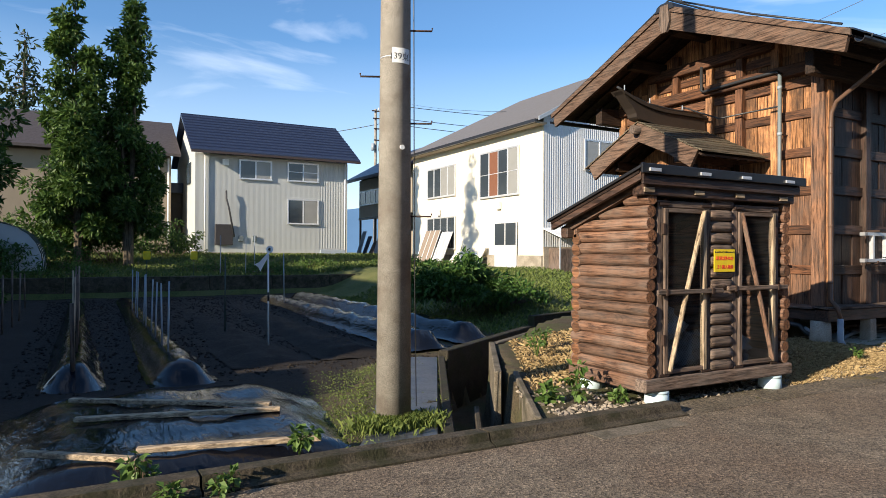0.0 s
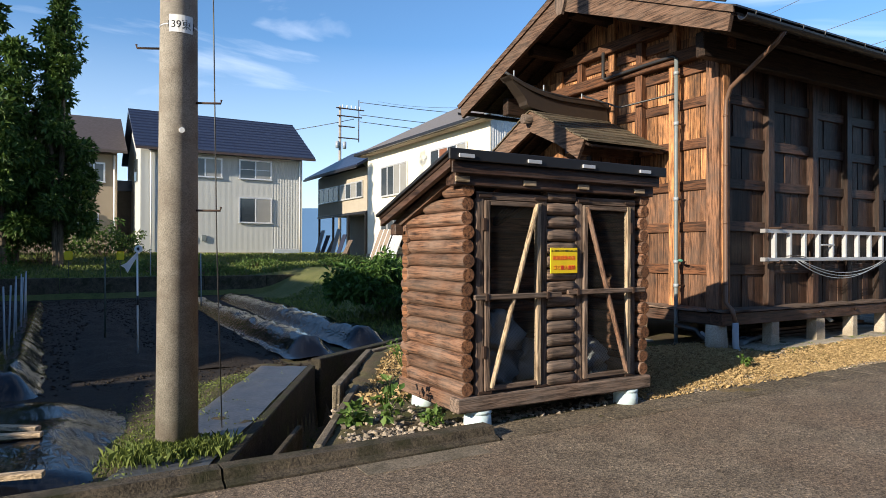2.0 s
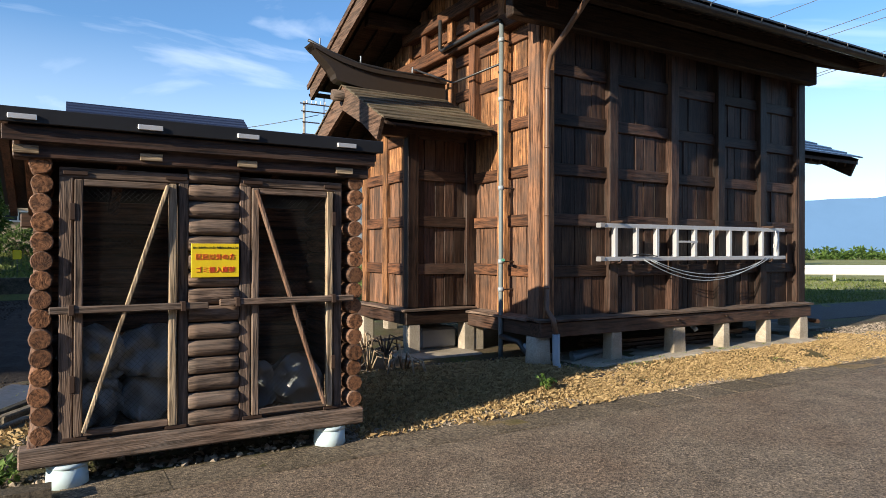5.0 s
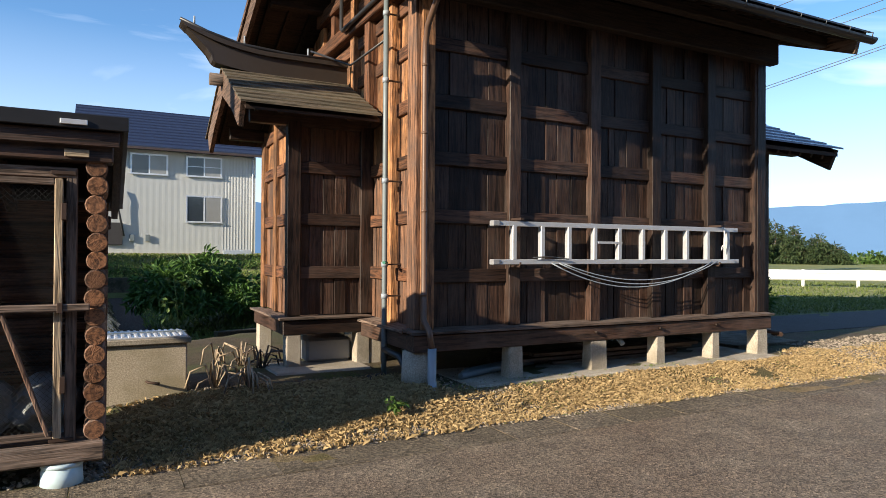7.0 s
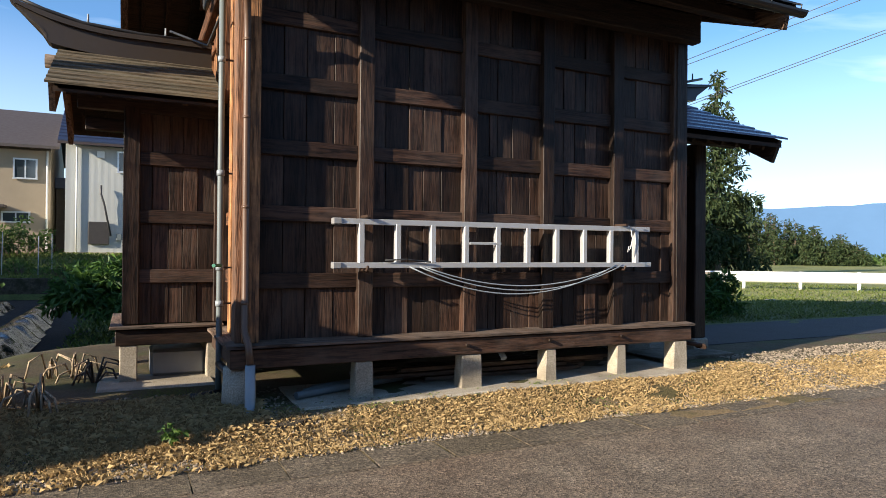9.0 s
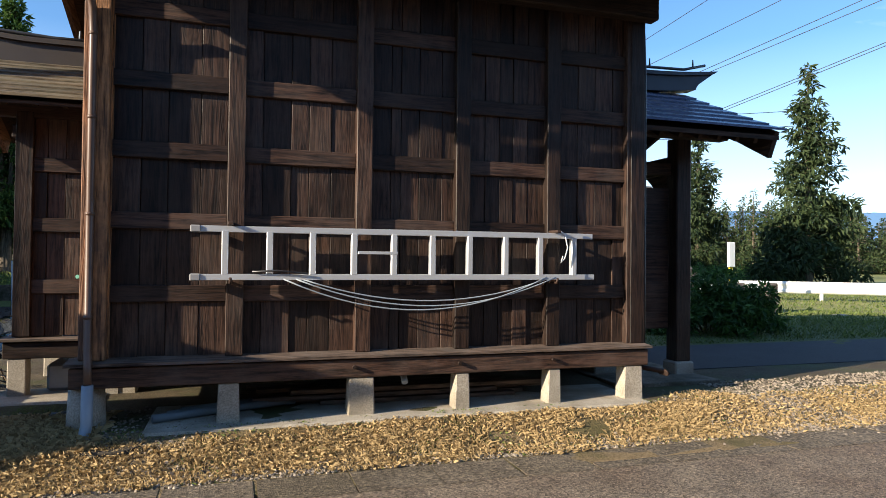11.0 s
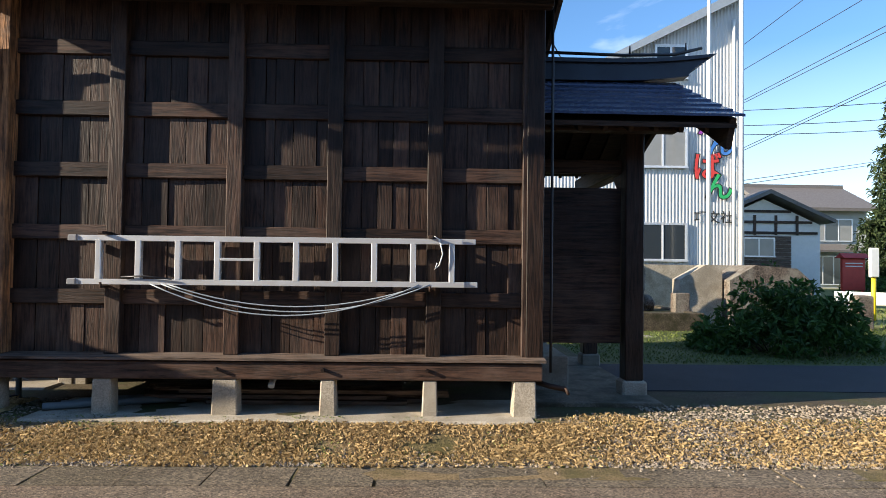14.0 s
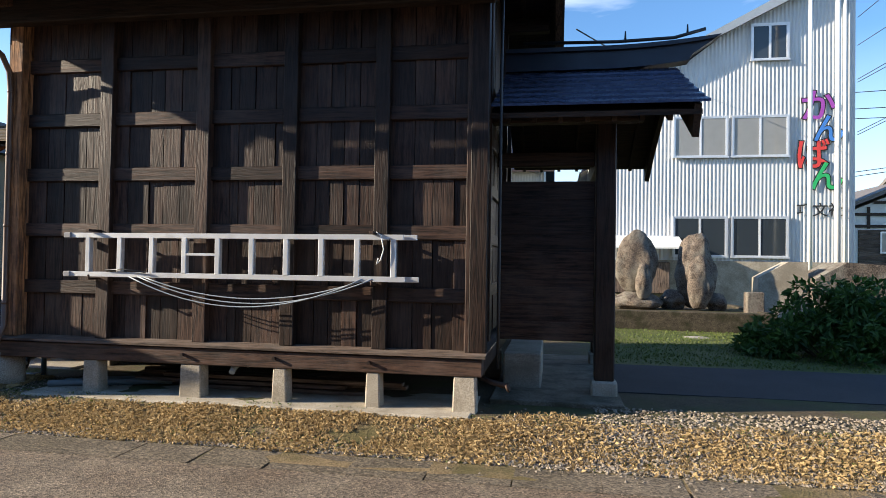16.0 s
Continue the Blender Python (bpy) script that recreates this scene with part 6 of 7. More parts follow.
for k in range(9):
    y = 10.0 + k * 0.95
    stake(1.13 + rnd.uniform(-0.04, 0.04), y, 0.92 + rnd.uniform(-0.05, 0.1), 0.014, PALE_PIPE, "slim pale metal plant stake in a garden row", "row stakes")
    stake(-0.04 + rnd.uniform(-0.05, 0.05), y - 0.3, 0.98 + rnd.uniform(-0.05, 0.12), 0.016, GREYWOOD["z"] if k % 3 else BOARD["z"], "slim wooden plant stake in a garden row", "row stakes")
stake(-0.06, 9.3, 0.75, 0.03, GREYWOOD["z"], "thick brown wooden stake in a garden row", "row stakes")
for k in range(8):
    stake(-1.6 + rnd.uniform(-0.25, 0.45), 13 + k * 1.1, 0.85 + rnd.uniform(-0.1, 0.15), 0.02, GREYWOOD["z"], "weathered wooden stake at the garden edge", "edge stakes")
for x, y, top in ((2.5, 13.3, 1.3), (5.1, 18.5, 1.35), (4.6, 25.5, 2.0), (5.6, 25.8, 1.9), (6.0, 26, 2.0)):
    stake(x, y, top, 0.015, DARK_STAKE if y < 15 else PALE_PIPE, "thin upright garden pole", "poles")
scare = thing("bird_scarer", (2.86, 11.35, -0.25), "white bird scarer with eye disc and flag on a pole", "bird scarer")
part("pole", rod(bm_new(), (2.86, 11.35, -0.3), (2.84, 11.33, 1.42), 0.014), WHITE_PAINT, scare)
part("eye_disc", rod(bm_new(), (2.86, 11.30, 1.44), (2.85, 11.28, 1.44), 0.06, 0.06, 18), WHITE_PAINT, scare)
part("pupil", rod(bm_new(), (2.85, 11.278, 1.44), (2.85, 11.272, 1.44), 0.026, 0.026, 14), SIGN_BLACK, scare)
bm = bm_new()
prism(bm, [(2.84, 1.40), (2.78, 1.33), (2.68, 1.22), (2.60, 1.18), (2.66, 1.14), (2.70, 1.06), (2.76, 1.18), (2.84, 1.32)], "y", 11.29, 11.30)
part("flag", bm, WHITE_PAINT, scare)
part("band", rod(bm_new(), (2.852, 11.342, 0.55), (2.85, 11.34, 0.7), 0.017), SIGN_BLACK, scare)
for x in (2.05, 3.6):
    m = thing("garden_marker", (x, 25.0, 0.5), "small yellow plastic garden marker", "marker", "markers")
    part("stick", rod(bm_new(), (x, 25, 0.4), (x, 25, 1.2), 0.012), DARK_STAKE, m)
    part("flag", box(bm_new(), x - 0.12, x + 0.12, 24.97, 25.0, 1.1, 1.4, 0.03), YELLOW, m)

# retaining wall behind the garden, of cast panels
ret = thing("retaining_wall", (3, 24.2, -0.2), "low dark concrete retaining wall behind the garden", "wall", kind="structure")
for k in range(9):
    x0 = -7.0 + k * 2.2
    part("wall_panel", box(bm_new(), x0, x0 + 2.185, 24.1, 24.26, -0.5, 0.53 + 0.01 * (k % 2), 0.015), MOSSY, ret)
hed = [(rnd.uniform(-3.0, 15.5), rnd.uniform(24.8, 29), 0) for _ in range(60)]
for i, (x, y, _) in enumerate(hed[:22]):
    bush("garden_plant", x, y, ground_height(x, y), 0.7, 0.5, rnd.uniform(0.25, 0.55), 300 + i, "low leafy green vegetable plants on the terrace", 420, 0.11, LEAF_WEED, "plant")
for i, (x, y) in enumerate(((-3.2, 22), (-2.4, 26), (-3.5, 30), (-1.0, 29.5), (1.2, 31))):
    bush("shrub", x, y, ground_height(x, y), 1.3, 1.0, 1.0 + 0.2 * i, 400 + i, "dark green overgrown garden shrub", 1400, 0.16, LEAF_BUSH)
bush("shrub", 8.35, 14.2, 0.2, 1.25, 1.1, 1.15, 31, "spreading leafy green shrub beyond the ditch", 5200, 0.17, LEAF_BUSH)
bush("shrub", 9.4, 13.4, 0.2, 0.8, 0.7, 0.6, 33, "low green shrub beyond the ditch", 1600, 0.13, LEAF_BUSH)
bush("bush", 19.35, 10.6, 0.05, 1.40, 1.1, 1.2, 32, "dense dark green rounded bush on the lawn", 9000, 0.13, LEAF_BUSH)
broadleaf_tree(0.0, 29.3, 0.7, 10.4, 2.5, 41, "tall dense green tree with several stems", 15000, 0.26, 2)
broadleaf_tree(1.75, 29.6, 0.8, 10.5, 2.2, 42, "tall dense green tree with feathery crown", 14000, 0.24, 3)
broadleaf_tree(0.3, 30.8, 0.8, 6.5, 3.4, 43, "bushy green tree between taller ones", 9000, 0.26, 2)
broadleaf_tree(-2.95, 22.0, 0.4, 12.5, 2.2, 44, "tall dark leafy tree at the garden's edge", 6000, 0.24, 2)
cedar_tree(-3.2, 50, 1.2, 14.5, 3.2, 51, "dark green conifer behind the houses", 4500, 0.5)
cedar_tree(-5.6, 51, 1.2, 13.5, 3.2, 52, "dark green conifer behind the houses", 4000, 0.5)
# tunnel cloche
cl = thing("garden_tunnel", (-1.5, 27, 0.7), "white plastic-covered garden tunnel on hoops", "tunnel")
verts, faces = [], []
for j in range(13):
    for i in range(17):
        a = math.pi * i / 16
        verts.append((-2.55 + 1.45 * math.cos(a) * (1 + 0.015 * (j % 2)), 26 + 0.28 * j, 0.7 + 1.62 * math.sin(a) ** 0.8))
for j in range(12):
    for i in range(16):
        a = j * 17 + i
        faces.append((a, a + 1, a + 18, a + 17))
TUNNEL = plain("tunnel_film", (0.60, 0.62, 0.64), 0.35, 0, 0.5, 0.2, 2)
part("cover", from_lists("cover", verts, faces, TUNNEL, True), None, cl)
faces = [tuple(range(17))]
part("end_cover", from_lists("end_cover", verts[:17], faces, TUNNEL), None, cl)
for j in range(4):
    part("hoop", tube(bm_new(), [(-2.55 + 1.48 * math.cos(math.pi * i / 12), 25.99 + j * 1.12, 0.7 + 1.65 * math.sin(math.pi * i / 12) ** 0.8) for i in range(13)], 0.02, 5), DARK_STAKE, cl)

def weed(x, y, z, h, seed, n, label, leaf=0.075):
    rng = random.Random(seed)
    t = thing("weed", (x, y, z), label, "weed")
    bm, cs, rs = bm_new(), [], []
    for k in range(n):
        a, r = rng.uniform(0, math.tau), rng.uniform(0.05, 0.5) * h
        q = (x + math.cos(a) * r, y + math.sin(a) * r, z + h * rng.uniform(0.3, 1))
        tube(bm, [(x, y, z - 0.02), ((x + q[0]) / 2, (y + q[1]) / 2, z + (q[2] - z) * 0.7), q], 0.005, 4)
        cs.append(q)
        rs.append(0.05)
    tagged(part("stem", bm, LEAF_WEED, t), kind="stuff")
    part("leaves", leaf_cloud("leaves", cs, rs, n * 10, leaf, LEAF_WEED, seed, 0.3, 0.7, 0.7), None, t)
weed(4.08, 4.78, 0.0, 0.36, 1, 7, "large-leaved green weed growing beside the shed")
weed(3.85, 4.9, 0.0, 0.14, 2, 5, "leafy green weed at the ditch edge", 0.09)
weed(4.35, 4.5, 0.0, 0.13, 3, 8, "small green weed before the shed", 0.05)
weed(1.3, 4.32, 0.05, 0.16, 4, 9, "small green weed growing behind the kerb", 0.06)
weed(0.75, 3.93, 0.0, 0.10, 5, 7, "tiny green weed in the kerb joint", 0.05)
weed(0.45, 3.93, 0.0, 0.09, 6, 7, "tiny green weed in the kerb joint", 0.05)
weed(0.35, 4.75, -0.2, 0.22, 7, 8, "small green weed beside the film bed", 0.07)
weed(5.4, 7.1, 0.0, 0.45, 8, 7, "tall thin weed beside the ditch", 0.06)
weed(5.9, 7.6, 0.0, 0.35, 9, 7, "tall thin weed beside the ditch", 0.06)
weed(7.25, 6.75, 0.4, 0.75, 10, 6, "tall flowering weed behind the concrete box", 0.05)
weed(8.7, 4.75, 0.08, 0.09, 11, 6, "small green tuft in the dry grass", 0.05)

# ---- round the hall's foot ----
boxw = thing("water_tank", (6.7, 6.35, 0.1), "pale concrete box with ribbed metal lid", "concrete box")
part("body", box(bm_new(), 6.05, 7.26, 6.20, 6.72, 0.0, 0.57, 0.015), speckled("pale_concrete", [(0.3, (0.40, 0.33, 0.24)), (0.7, (0.55, 0.47, 0.36))], 4, big=(2, (0.2, 0.17, 0.09), 0.6), fine=80), boxw)
part("lid_frame", box(bm_new(), 6.02, 7.29, 6.17, 6.75, 0.57, 0.62, 0.006), CONCRETE, boxw)
lid = part("lid", box(bm_new(), 6.05, 7.26, 6.19, 6.73, 0.621, 0.637, 0.003), ALU, boxw, "ribbed aluminium lid")
for k in range(22):
    part("rib", box(bm_new(), 6.07 + k * 0.054, 6.095 + k * 0.054, 6.21, 6.71, 0.637, 0.647, 0.003), ALU, lid)
part("lid_strap", box(bm_new(), 6.05, 7.27, 6.43, 6.48, 0.648, 0.655), GREY_PIPE, lid)
part("handle", tube(bm_new(), [(6.92, 6.20, 0.24), (6.93, 6.15, 0.24), (7.02, 6.11, 0.23)], 0.012, 6), RUSTY, boxw)
solid("concrete_apron", box(bm_new(), 9.7, 14.2, 5.22, 6.2, -0.05, 0.135, 0.02), CONCRETE, "pale concrete strip beneath the shrine wall", "slab")
solid("concrete_pad", box(bm_new(), 8.15, 9.2, 6.55, 7.3, 0.0, 0.15, 0.02), CONCRETE, "concrete pad beneath the annex", "slab")
rnd = random.Random(77)
for k in range(11):
    x0, ln = 10.4 + rnd.uniform(0, 0.9), rnd.uniform(1.5, 2.8)
    y0 = 5.85 + 0.12 * (k % 4)
    z0 = 0.14 + 0.045 * (k // 4) + 0.002 * k
    solid("plank", box(bm_new(), x0, x0 + ln, y0, y0 + 0.105, z0, z0 + 0.038, 0.003), GREYWOOD["x"], "grey weathered plank stored beneath the hall", "plank", "planks under the hall")
solid("plastic_crate", box(bm_new(), 8.62, 9.15, 7.1, 7.6, 0.15, 0.42, 0.03), plain("grey_tub", (0.26, 0.265, 0.265), 0.5), "pale plastic tub stored beneath the annex", "tub")
for k in range(3):
    solid("loose_pipe", tube(bm_new(), [(9.75 + 0.1 * k, 5.55 + 0.12 * k, 0.17), (10.25 + 0.1 * k, 5.75 + 0.1 * k, 0.175), (10.9, 5.95 + 0.1 * k, 0.18)], 0.035, 9), GREY_PIPE, "grey plastic pipe lying under the hall", "pipe", "loose pipes")
solid("drain_pipe", tube(bm_new(), [(11.84, 5.75, 0.52), (11.83, 5.62, 0.47), (11.82, 5.52, 0.41), (11.82, 5.49, 0.38)], 0.03, 10), PALE_PIPE, "white drain pipe stub hanging under the floor", "pipe")
tap = thing("water_tap", (14.3, 5.5, 0.3), "dark metal valve and hose fitting at the corner", "tap")
part("body", tube(bm_new(), [(14.25, 5.62, 0.42), (14.36, 5.52, 0.40), (14.50, 5.47, 0.38)], 0.025, 8), RUSTY, tap)
for dy in (0, 0.05, 0.1):
    part("wheel", rod(bm_new(), (14.5, 5.44 + dy, 0.36), (14.52, 5.44 + dy, 0.36 + 0.01), 0.035, 0.035, 10), RUSTY, tap)
solid("cover_stone", rod(bm_new(), (9.5, 5.15, 0.05), (9.5, 5.15, 0.10), 0.28, 0.26, 18), MOSSY, "mossy round drain cover at the corner", "cover")
for k, (x, y) in enumerate(((7.78, 5.95), (7.95, 7.35), (8.12, 7.1), (7.5, 6.2), (7.7, 7.5))):
    t = thing("dead_plant", (x, y, 0.1), "withered brown drooping plant", "plant", "withered plants")
    bm, rng = bm_new(), random.Random(k)
    for q in range(9):
        a, r = rng.uniform(0, 6.28), rng.uniform(0.05, 0.18)
        h = rng.uniform(0.12, 0.32)
        tube(bm, [(x, y, 0.08), (x + math.cos(a) * r * 0.6, y + math.sin(a) * r * 0.6, 0.1 + h), (x + math.cos(a) * r * 1.5, y + math.sin(a) * r * 1.5, 0.1 + h * 0.8), (x + math.cos(a) * r * 1.8, y + math.sin(a) * r * 1.8, 0.1 + h * 0.25)], 0.010, 5)
    tagged(part("stalk", bm, BOARD["z"] if k % 3 < 2 else GREYWOOD["z"], t), kind="stuff")

# ---- beyond the porch ----
plat = thing("stone_platform", (17.3, 15.5, 0), "low mossy retaining wall with raised ground", "wall", kind="structure")
part("face", box(bm_new(), 14.6, 19.35, 13.72, 13.92, -0.2, 0.54, 0.02), MOSSY, plat)
part("side", box(bm_new(), 19.15, 19.35, 13.92, 17.0, -0.2, 0.54, 0.02), MOSSY, plat)
part("fill", box(bm_new(), 14.6, 19.15, 13.92, 17.0, -0.2, 0.50), EARTH, plat)


def boulder(name, x, y, z, rx, ry, h, seed, label, material=ROCK, cat="stone", group="", flat=0.0):
    bm = bm_new()
    bmesh.ops.create_icosphere(bm, subdivisions=4, radius=1.0)
    for v in bm.verts:
        n = 1 + 0.24 * noise.noise(v.co * 1.6 + Vector((seed * 5.0, 0, 0))) + 0.10 * noise.noise(v.co * 4.5 + Vector((seed, 3, 0))) + 0.03 * noise.noise(v.co * 13)
        zz = v.co.z
        taper = 1.0 - 0.22 * max(0, zz)
        sx = math.copysign(abs(v.co.x) ** 0.8, v.co.x)
        v.co = Vector((x + sx * rx * n * taper, y + v.co.y * ry * n * taper, z + h / 2 + max(zz, -0.92) * h / 2 * (1 + 0.4 * (n - 1))))
    for f in bm.faces:
        f.smooth = True
    return solid(name, bm, material, label, cat, group)


boulder("plinth_stone", 16.75, 15.0, 0.45, 0.55, 0.4, 0.45, 1, "rounded plinth boulder beneath a standing stone", group="stones")
boulder("standing_stone", 16.72, 15.0, 0.8, 0.44, 0.22, 1.5, 2, "tall weathered grey standing memorial stone", cat="memorial stone", group="memorial stones")
boulder("stone_lantern", 16.85, 14.7, 0.7, 0.17, 0.15, 0.85, 3, "small weathered stone marker before a larger one", group="stones")
boulder("standing_stone", 18.05, 15.2, 0.5, 0.42, 0.24, 1.75, 4, "tall brown standing memorial stone", cat="memorial stone", group="memorial stones")
boulder("standing_stone", 18.05, 14.75, 0.5, 0.27, 0.17, 1.25, 5, "smaller pointed standing memorial stone", cat="memorial stone", group="memorial stones")
boulder("plinth_stone", 17.55, 15.2, 0.45, 0.28, 0.25, 0.5, 6, "rounded field stone beside the memorial stones", group="stones")
boulder("plinth_stone", 18.5, 15.1, 0.45, 0.22, 0.22, 0.45, 7, "rounded field stone beside the memorial stones", group="stones")
solid("stone_post", box(bm_new(), 18.95, 19.30, 14.4, 14.7, 0.45, 0.95, 0.02), ROCK, "short square cut stone block", "stone block")
wing = thing("concrete_block", (20.4, 15.8, 0), "sloped concrete bridge block with rubble", "concrete block")
part("block", prism(bm_new(), [(19.45, 0.0), (20.5, 0.0), (20.5, 1.62), (20.1, 1.62), (19.45, 1.25)], "y", 15.4, 15.9), CONCRETE, wing)
part("block", prism(bm_new(), [(20.55, 0.0), (22.6, 0.0), (22.6, 1.2), (22.2, 1.55), (21.2, 1.62), (20.55, 1.25)], "y", 15.1, 16.4), ROCK, wing)
for k, (x, y) in enumerate(((24.2, 14.2), (23.3, 14.4))):
    b = thing("stone_bollard", (x, y, 0), "short weathered square stone bollard", "bollard", "bollards")
    part("shaft", box(bm_new(), x - 0.2, x + 0.2, y - 0.17, y + 0.17, -0.1, 0.95, 0.04), ROCK, b)
for k, (x, y) in enumerate(((17.6, 12.6), (19.5, 12.9), (25.6, 13.2))):
    boulder("flat_stone", x, y, -0.02, 0.4, 0.25, 0.18, 60 + k, "flat stone lying in the grass", GRAVEL, "stone", "flat stones")

rail = thing("guard_rail", (30, 20, 0.1), "white painted steel guard rail along the far road", "guard rail")
RAIL_A, RAIL_B = Vector((26.6, 20.6, 0)), Vector((44.0, 6.4, 0))
rd = (RAIL_B - RAIL_A).normalized()
rn = Vector((-rd.y, rd.x, 0))
for k in range(12):
    p = RAIL_A + rd * (0.4 + k * 2.0)
    part("post", rod(bm_new(), (p.x, p.y, -0.1), (p.x, p.y, 0.86), 0.065, 0.065, 10), WHITE_PAINT, rail)
bm = bm_new()
prof = [(-0.03, 0.43), (0.02, 0.47), (0.02, 0.54), (-0.03, 0.59), (-0.03, 0.68), (0.02, 0.74), (0.02, 0.80), (-0.03, 0.85), (-0.05, 0.85), (-0.05, 0.43)]
for (o0, z0), (o1, z1) in zip(prof, prof[1:] + prof[:1]):
    a, b = RAIL_A - rn * (0.07 + o0), RAIL_A - rn * (0.07 + o1)
    c, d2 = RAIL_B - rn * (0.07 + o1), RAIL_B - rn * (0.07 + o0)
    bm.faces.new([bm.verts.new((q.x, q.y, z)) for q, z in ((a, z0), (b, z1), (c, z1), (d2, z0))])
bmesh.ops.remove_doubles(bm, verts=bm.verts[:], dist=0.001)
part("beam", bm, WHITE_PAINT, rail)
yp = thing("road_marker", (25.4, 17.0, 0), "yellow roadside post with white reflector head", "road marker")
part("post", rod(bm_new(), (25.4, 17.0, -0.1), (25.4, 17.0, 1.6), 0.06, 0.06, 10), YELLOW, yp)
part("head", box(bm_new(), 25.25, 25.5, 16.9, 17.0, 1.35, 2.15, 0.02), WHITE_PAINT, yp)
rs = thing("notice_board", (35, 32.5, 0.2), "red metal notice board beside the far road", "notice board")
part("board", box(bm_new(), 34.5, 35.7, 32.4, 32.6, 0.55, 2.2, 0.03), RED, rs)
part("roof", prism(bm_new(), [(32.1, 2.2), (32.9, 2.2), (32.5, 2.45)], "x", 34.4, 35.8), RED, rs)
for xx in (34.55, 35.55):
    part("leg", box(bm_new(), xx, xx + 0.1, 32.45, 32.55, 0, 0.6), RED, rs)
for zz in (1.9, 1.75):
    part("text_bar", box(bm_new(), 34.65, 35.55, 32.385, 32.398, zz, zz + 0.06), WHITE_PAINT, rs)

# far houses
far1 = thing("house", (45, 52, 0), "white two-storey house with grey tiled roof", "house", "far houses")
part("wall", box(bm_new(), 40.3, 47.8, 50, 58, 0, 6.3), WHITE_CLAD, far1)
part("roof", prism(bm_new(), [(49.2, 6.2), (54, 8.3), (58.8, 6.2), (58.8, 6.45), (54, 8.6), (49.2, 6.45)], "x", 39.6, 48.4), GREY_ROOF, far1)
part("ridge", box(bm_new(), 39.6, 48.4, 53.8, 54.2, 8.4, 8.8), GREY_ROOF, far1)
part("roof_lower", prism(bm_new(), [(48.4, 3.0), (50, 3.5), (50, 3.65), (48.4, 3.15)], "x", 39.8, 46.5), GREY_ROOF, far1)
window(far1, "y", 42.3, 46.6, 3.9, 5.6, 49.97, 4, [GLASS, CURTAIN])
window(far1, "y", 40.8, 42.6, 0.8, 2.6, 49.97, 2)
window(far1, "y", 43.4, 46.0, 0.5, 2.7, 49.97, 3)
far2 = thing("house", (33, 40, 0), "old timber house with white gable and tiled roof", "house", "far houses")
part("wall", prism(bm_new(), [(28.9, 0), (35.3, 0), (35.3, 4.1), (32.1, 5.5), (28.9, 4.1)], "y", 35.6, 44), WHITE_PAINT, far2)
for k in range(14):
    part("board", box(bm_new(), 29.9, 33.6, 35.5, 35.6, 0.3 + k * 0.225, 0.51 + k * 0.225), GREYWOOD["x"], far2)
for sgn in (-1, 1):
    part("roof", prism(bm_new(), [(32.1, 5.75), (32.1 + sgn * 3.6, 4.17), (32.1 + sgn * 3.6, 4.37), (32.1, 5.98)], "y", 34.8, 44.5), GREY_ROOF, far2)
for zz in (3.55, 4.15, 4.75):
    ww = (5.5 - zz) * 2.0
    part("gable_timber", box(bm_new(), 32.1 - min(ww, 3), 32.1 + min(ww, 3), 35.5, 35.58, zz, zz + 0.14), HALL_SHADED["x"], far2)
for xx in (30.3, 31.5, 32.7, 33.9):
    part("gable_timber", box(bm_new(), xx, xx + 0.13, 35.52, 35.59, 3.5, 4.6), HALL_SHADED["z"], far2)
window(far2, "y", 30.9, 32.6, 2.3, 3.3, 35.48, 2, [CURTAIN])
far3 = thing("house", (52, 48, 0), "far white house among greenery", "house", "far houses")
part("wall", box(bm_new(), 50, 58, 62, 70, 0, 5), WHITE_PAINT, far3)
part("roof", prism(bm_new(), [(61, 4.9), (66, 7.2), (71, 4.9)], "x", 49.3, 58.7), GREY_ROOF, far3)

# trees and woods on that side
cedar_tree(44.7, 42.6, 0, 13.6, 2.5, 61, "tall slender cedar with ragged open crown", 9000, 0.42, 0.15)
cedar_tree(45.0, 32.6, 0, 14.3, 3.3, 62, "tall dense cedar beside the far road", 11000, 0.45, 0.05)
rnd = random.Random(90)
for k in range(58):
    deg = 33 + 24.5 * k / 57 + rnd.uniform(-0.3, 0.3)
    d = 112 + rnd.uniform(-7, 9)
    tall = 11.5 if deg < 47 else 11.5 - 8.0 * (deg - 47) / 11
    cedar_tree(10 + d * math.sin(radians(deg)), d * math.cos(radians(deg)), 0, tall * rnd.uniform(0.85, 1.12), rnd.uniform(2.3, 3.2), 700 + k, "dark cedar in the far wood", 1300, 0.6, 0, "far wood")
for k in range(16):
    az = radians(40 + 42 * k / 15)
    d = 125 + rnd.uniform(-8, 8)
    bush("far_bush", 10 + d * math.sin(az), d * math.cos(az), 0, 6.5, 3.5, 3.2 if k > 11 else 2.0, 900 + k, "rounded green bushes at the field's edge", 900, 0.8, LEAF_TREE)
for k, (x, y) in enumerate(((38.5, 36.5), (41.5, 38), (44, 36), (47.5, 40), (36.5, 30.5), (28.0, 27.5))):
    bush("shrub", x, y, 0, 1.6, 1.2, 1.3 + 0.2 * (k % 3), 950 + k, "green garden shrub before the far houses", 1200, 0.2, LEAF_BUSH)
rnd = random.Random(3)
bank = [(-5.5, 33), (-2.5, 34.5), (3.8, 34.2), (-7, 38)]
for k, (x, y) in enumerate(bank):
    bush("shrub", x, y, 1.0, 1.8, 1.4, 2.0, 970 + k, "dense green shrub before the beige house", 1600, 0.2, LEAF_TREE)
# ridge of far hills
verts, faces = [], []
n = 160
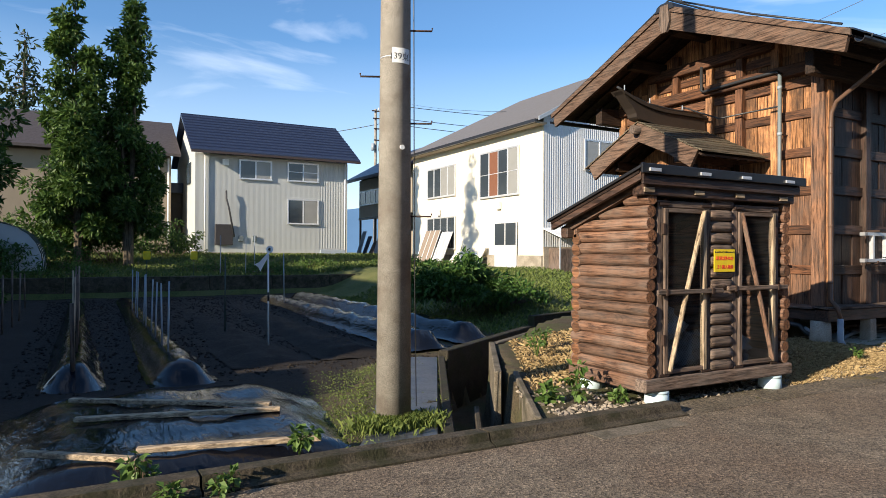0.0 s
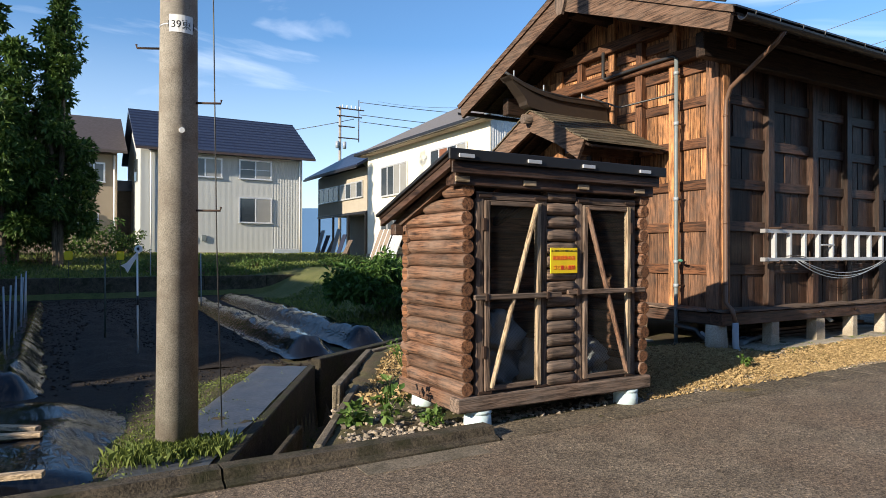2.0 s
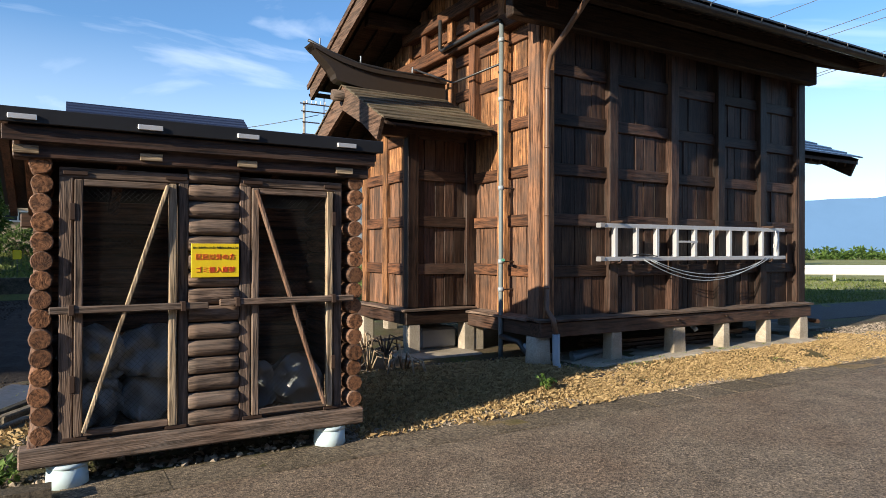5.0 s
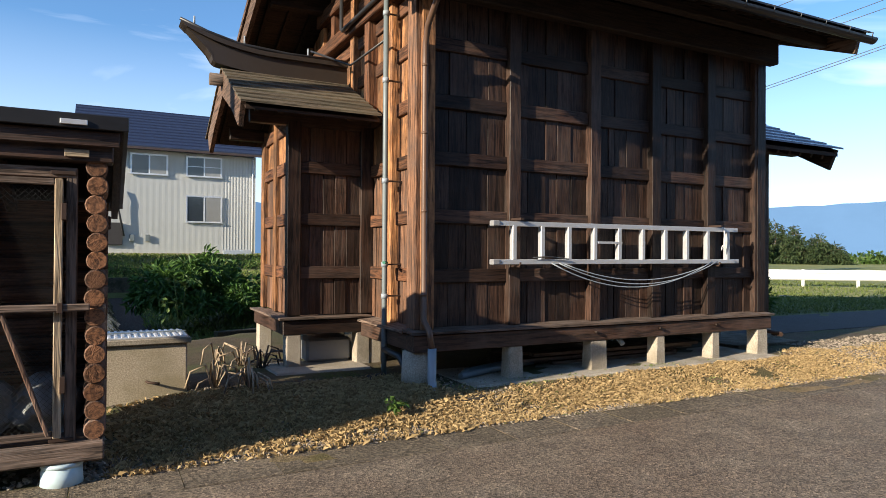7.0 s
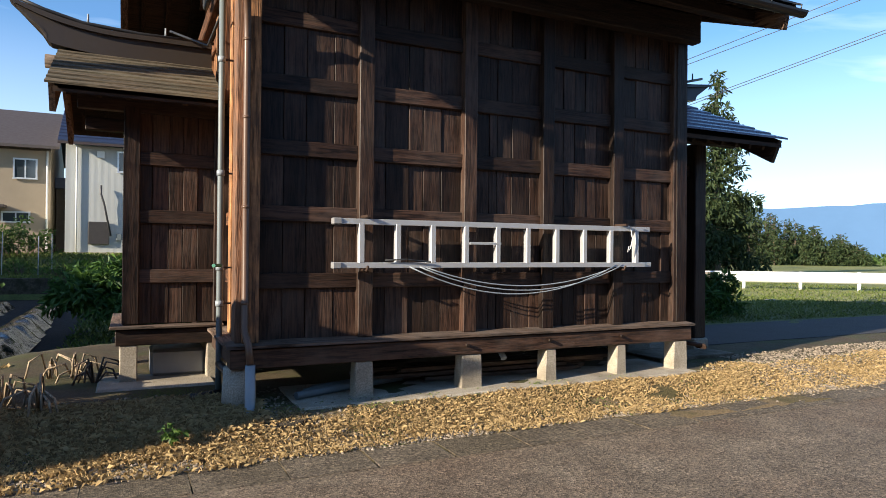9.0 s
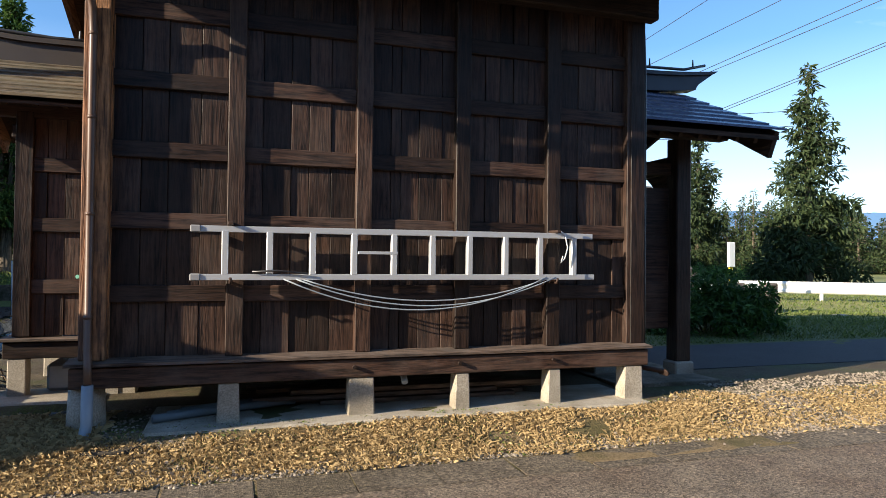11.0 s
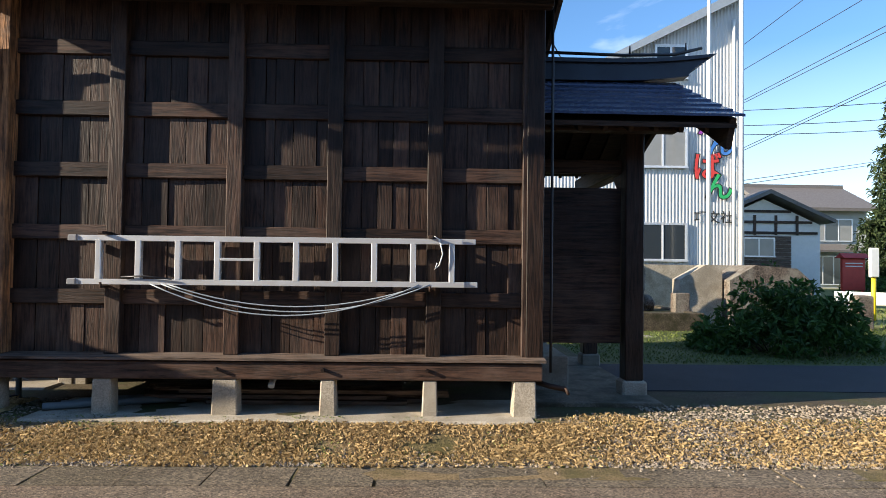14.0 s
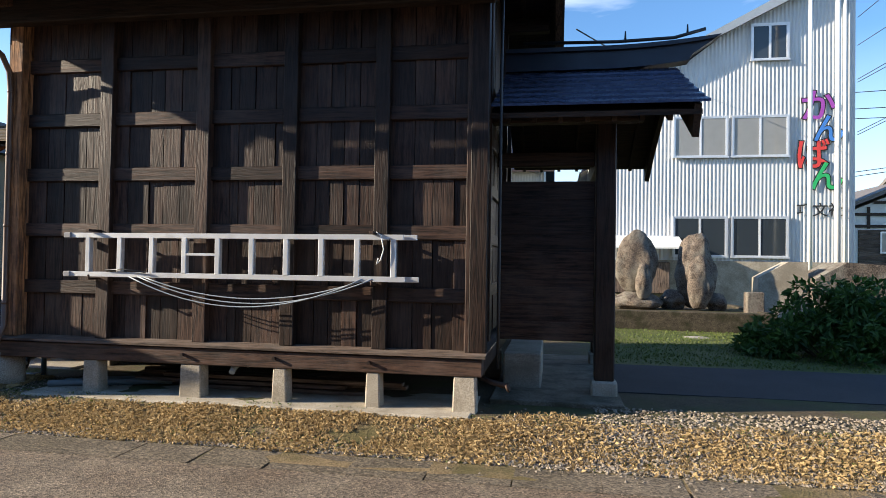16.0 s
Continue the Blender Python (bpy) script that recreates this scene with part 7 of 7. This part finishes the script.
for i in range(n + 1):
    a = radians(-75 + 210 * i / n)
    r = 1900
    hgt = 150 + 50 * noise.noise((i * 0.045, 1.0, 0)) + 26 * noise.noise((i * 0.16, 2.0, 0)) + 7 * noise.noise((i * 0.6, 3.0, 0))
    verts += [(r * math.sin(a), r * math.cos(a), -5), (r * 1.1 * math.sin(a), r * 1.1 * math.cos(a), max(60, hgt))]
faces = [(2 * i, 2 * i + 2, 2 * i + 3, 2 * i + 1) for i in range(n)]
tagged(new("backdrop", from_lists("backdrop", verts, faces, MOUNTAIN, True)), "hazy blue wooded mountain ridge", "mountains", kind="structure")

# ---- overhead lines ----
up2 = thing("utility_pole", (22.7, 53.3, 1), "distant utility pole with transformers and crossarms", "utility pole")
part("shaft", rod(bm_new(), (22.7, 53.3, 0.5), (22.7, 53.3, 14.0), 0.15, 0.11, 12), POLE_CONCRETE, up2)
part("mast", rod(bm_new(), (24.45, 53.3, 11.0), (24.45, 53.3, 14.7), 0.05, 0.04, 8), RUSTY, up2)
for zz, x0, x1 in ((13.75, 22.3, 24.9), (13.1, 22.4, 24.7), (12.2, 22.5, 24.0), (11.2, 22.5, 24.4)):
    part("crossarm", box(bm_new(), x0, x1, 53.13, 53.22, zz, zz + 0.09), RUSTY, up2)
for k in range(5):
    part("insulator", rod(bm_new(), (22.9 + 0.4 * k, 53.17, 13.84), (22.9 + 0.4 * k, 53.17, 14.1), 0.05), WHITE_PAINT, up2)
for dx in (-0.32, 0.34):
    part("transformer", rod(bm_new(), (22.7 + dx, 53.1, 10.3), (22.7 + dx, 53.1, 10.9), 0.16, 0.16, 12), PALE_PIPE, up2)


def wire(p, q, sag, r, label="black overhead power line"):
    p, q = Vector(p), Vector(q)
    pts = [p + (q - p) * (i / 14) - Vector((0, 0, sag * (1 - (i / 7 - 1) ** 2))) for i in range(15)]
    return solid("overhead_wire", tube(bm_new(), pts, r, 5), BLACK_PIPE, label, "wire", "overhead wires")
for z0, z1 in ((14.5, 16.5), (13.4, 15.0), (12.8, 14.0)):
    wire((24.5, 53.2, z0), (64, 49, z1), 0.8, 0.03)
wire((24, 53.3, 13.0), (5, 70, 12), 0.8, 0.03)
# service drops from the workshop's corner to poles beyond the lane
for z0, z1 in ((9.15, 10.0), (8.29, 8.85), (7.25, 7.79), (7.16, 7.65), (5.64, 6.25), (5.55, 6.16)):
    a, b = Vector((23.9, 21.2, z0)), Vector((24.86, 18.3, z1))
    wire(a, a + (b - a) * 9, 0.05, 0.011)
for dz in (0, 0.22):
    wire((24.0, 31.4, 5.0 + dz), (61.5, 60.2, 12.7 + dz), 0.05, 0.02)
wire((15.2, 10.0, 5.2), (29.4, 60, 16.5), 0.5, 0.012)

blades("moss", "bright green moss cushion beside the annex", 2500, lambda r: (8.75 + r.gauss(0, 0.16), 6.3 + r.gauss(0, 0.12)), 0.018, 0.004, BLADE_GREEN, 12, 0.6, "moss")
blades("dry_grass", "sparse withered grass before the shed's shadow", 7000, lambda r: (r.uniform(6.7, 9.4), r.uniform(4.9, 6.0)), 0.07, 0.0013, BLADE_DRY, 13, 1.2)
blades("grass", "weeds growing along the kerb and ditch lip", 1800, lambda r: (lambda s: (DITCH[0][0] + 2.3 * s - 0.27 * 0.88 + r.gauss(0, 0.035), DITCH[0][1] + 4.35 * s + 0.27 * 0.47))(r.random()), 0.05, 0.004, BLADE_GREEN, 14, 0.8)
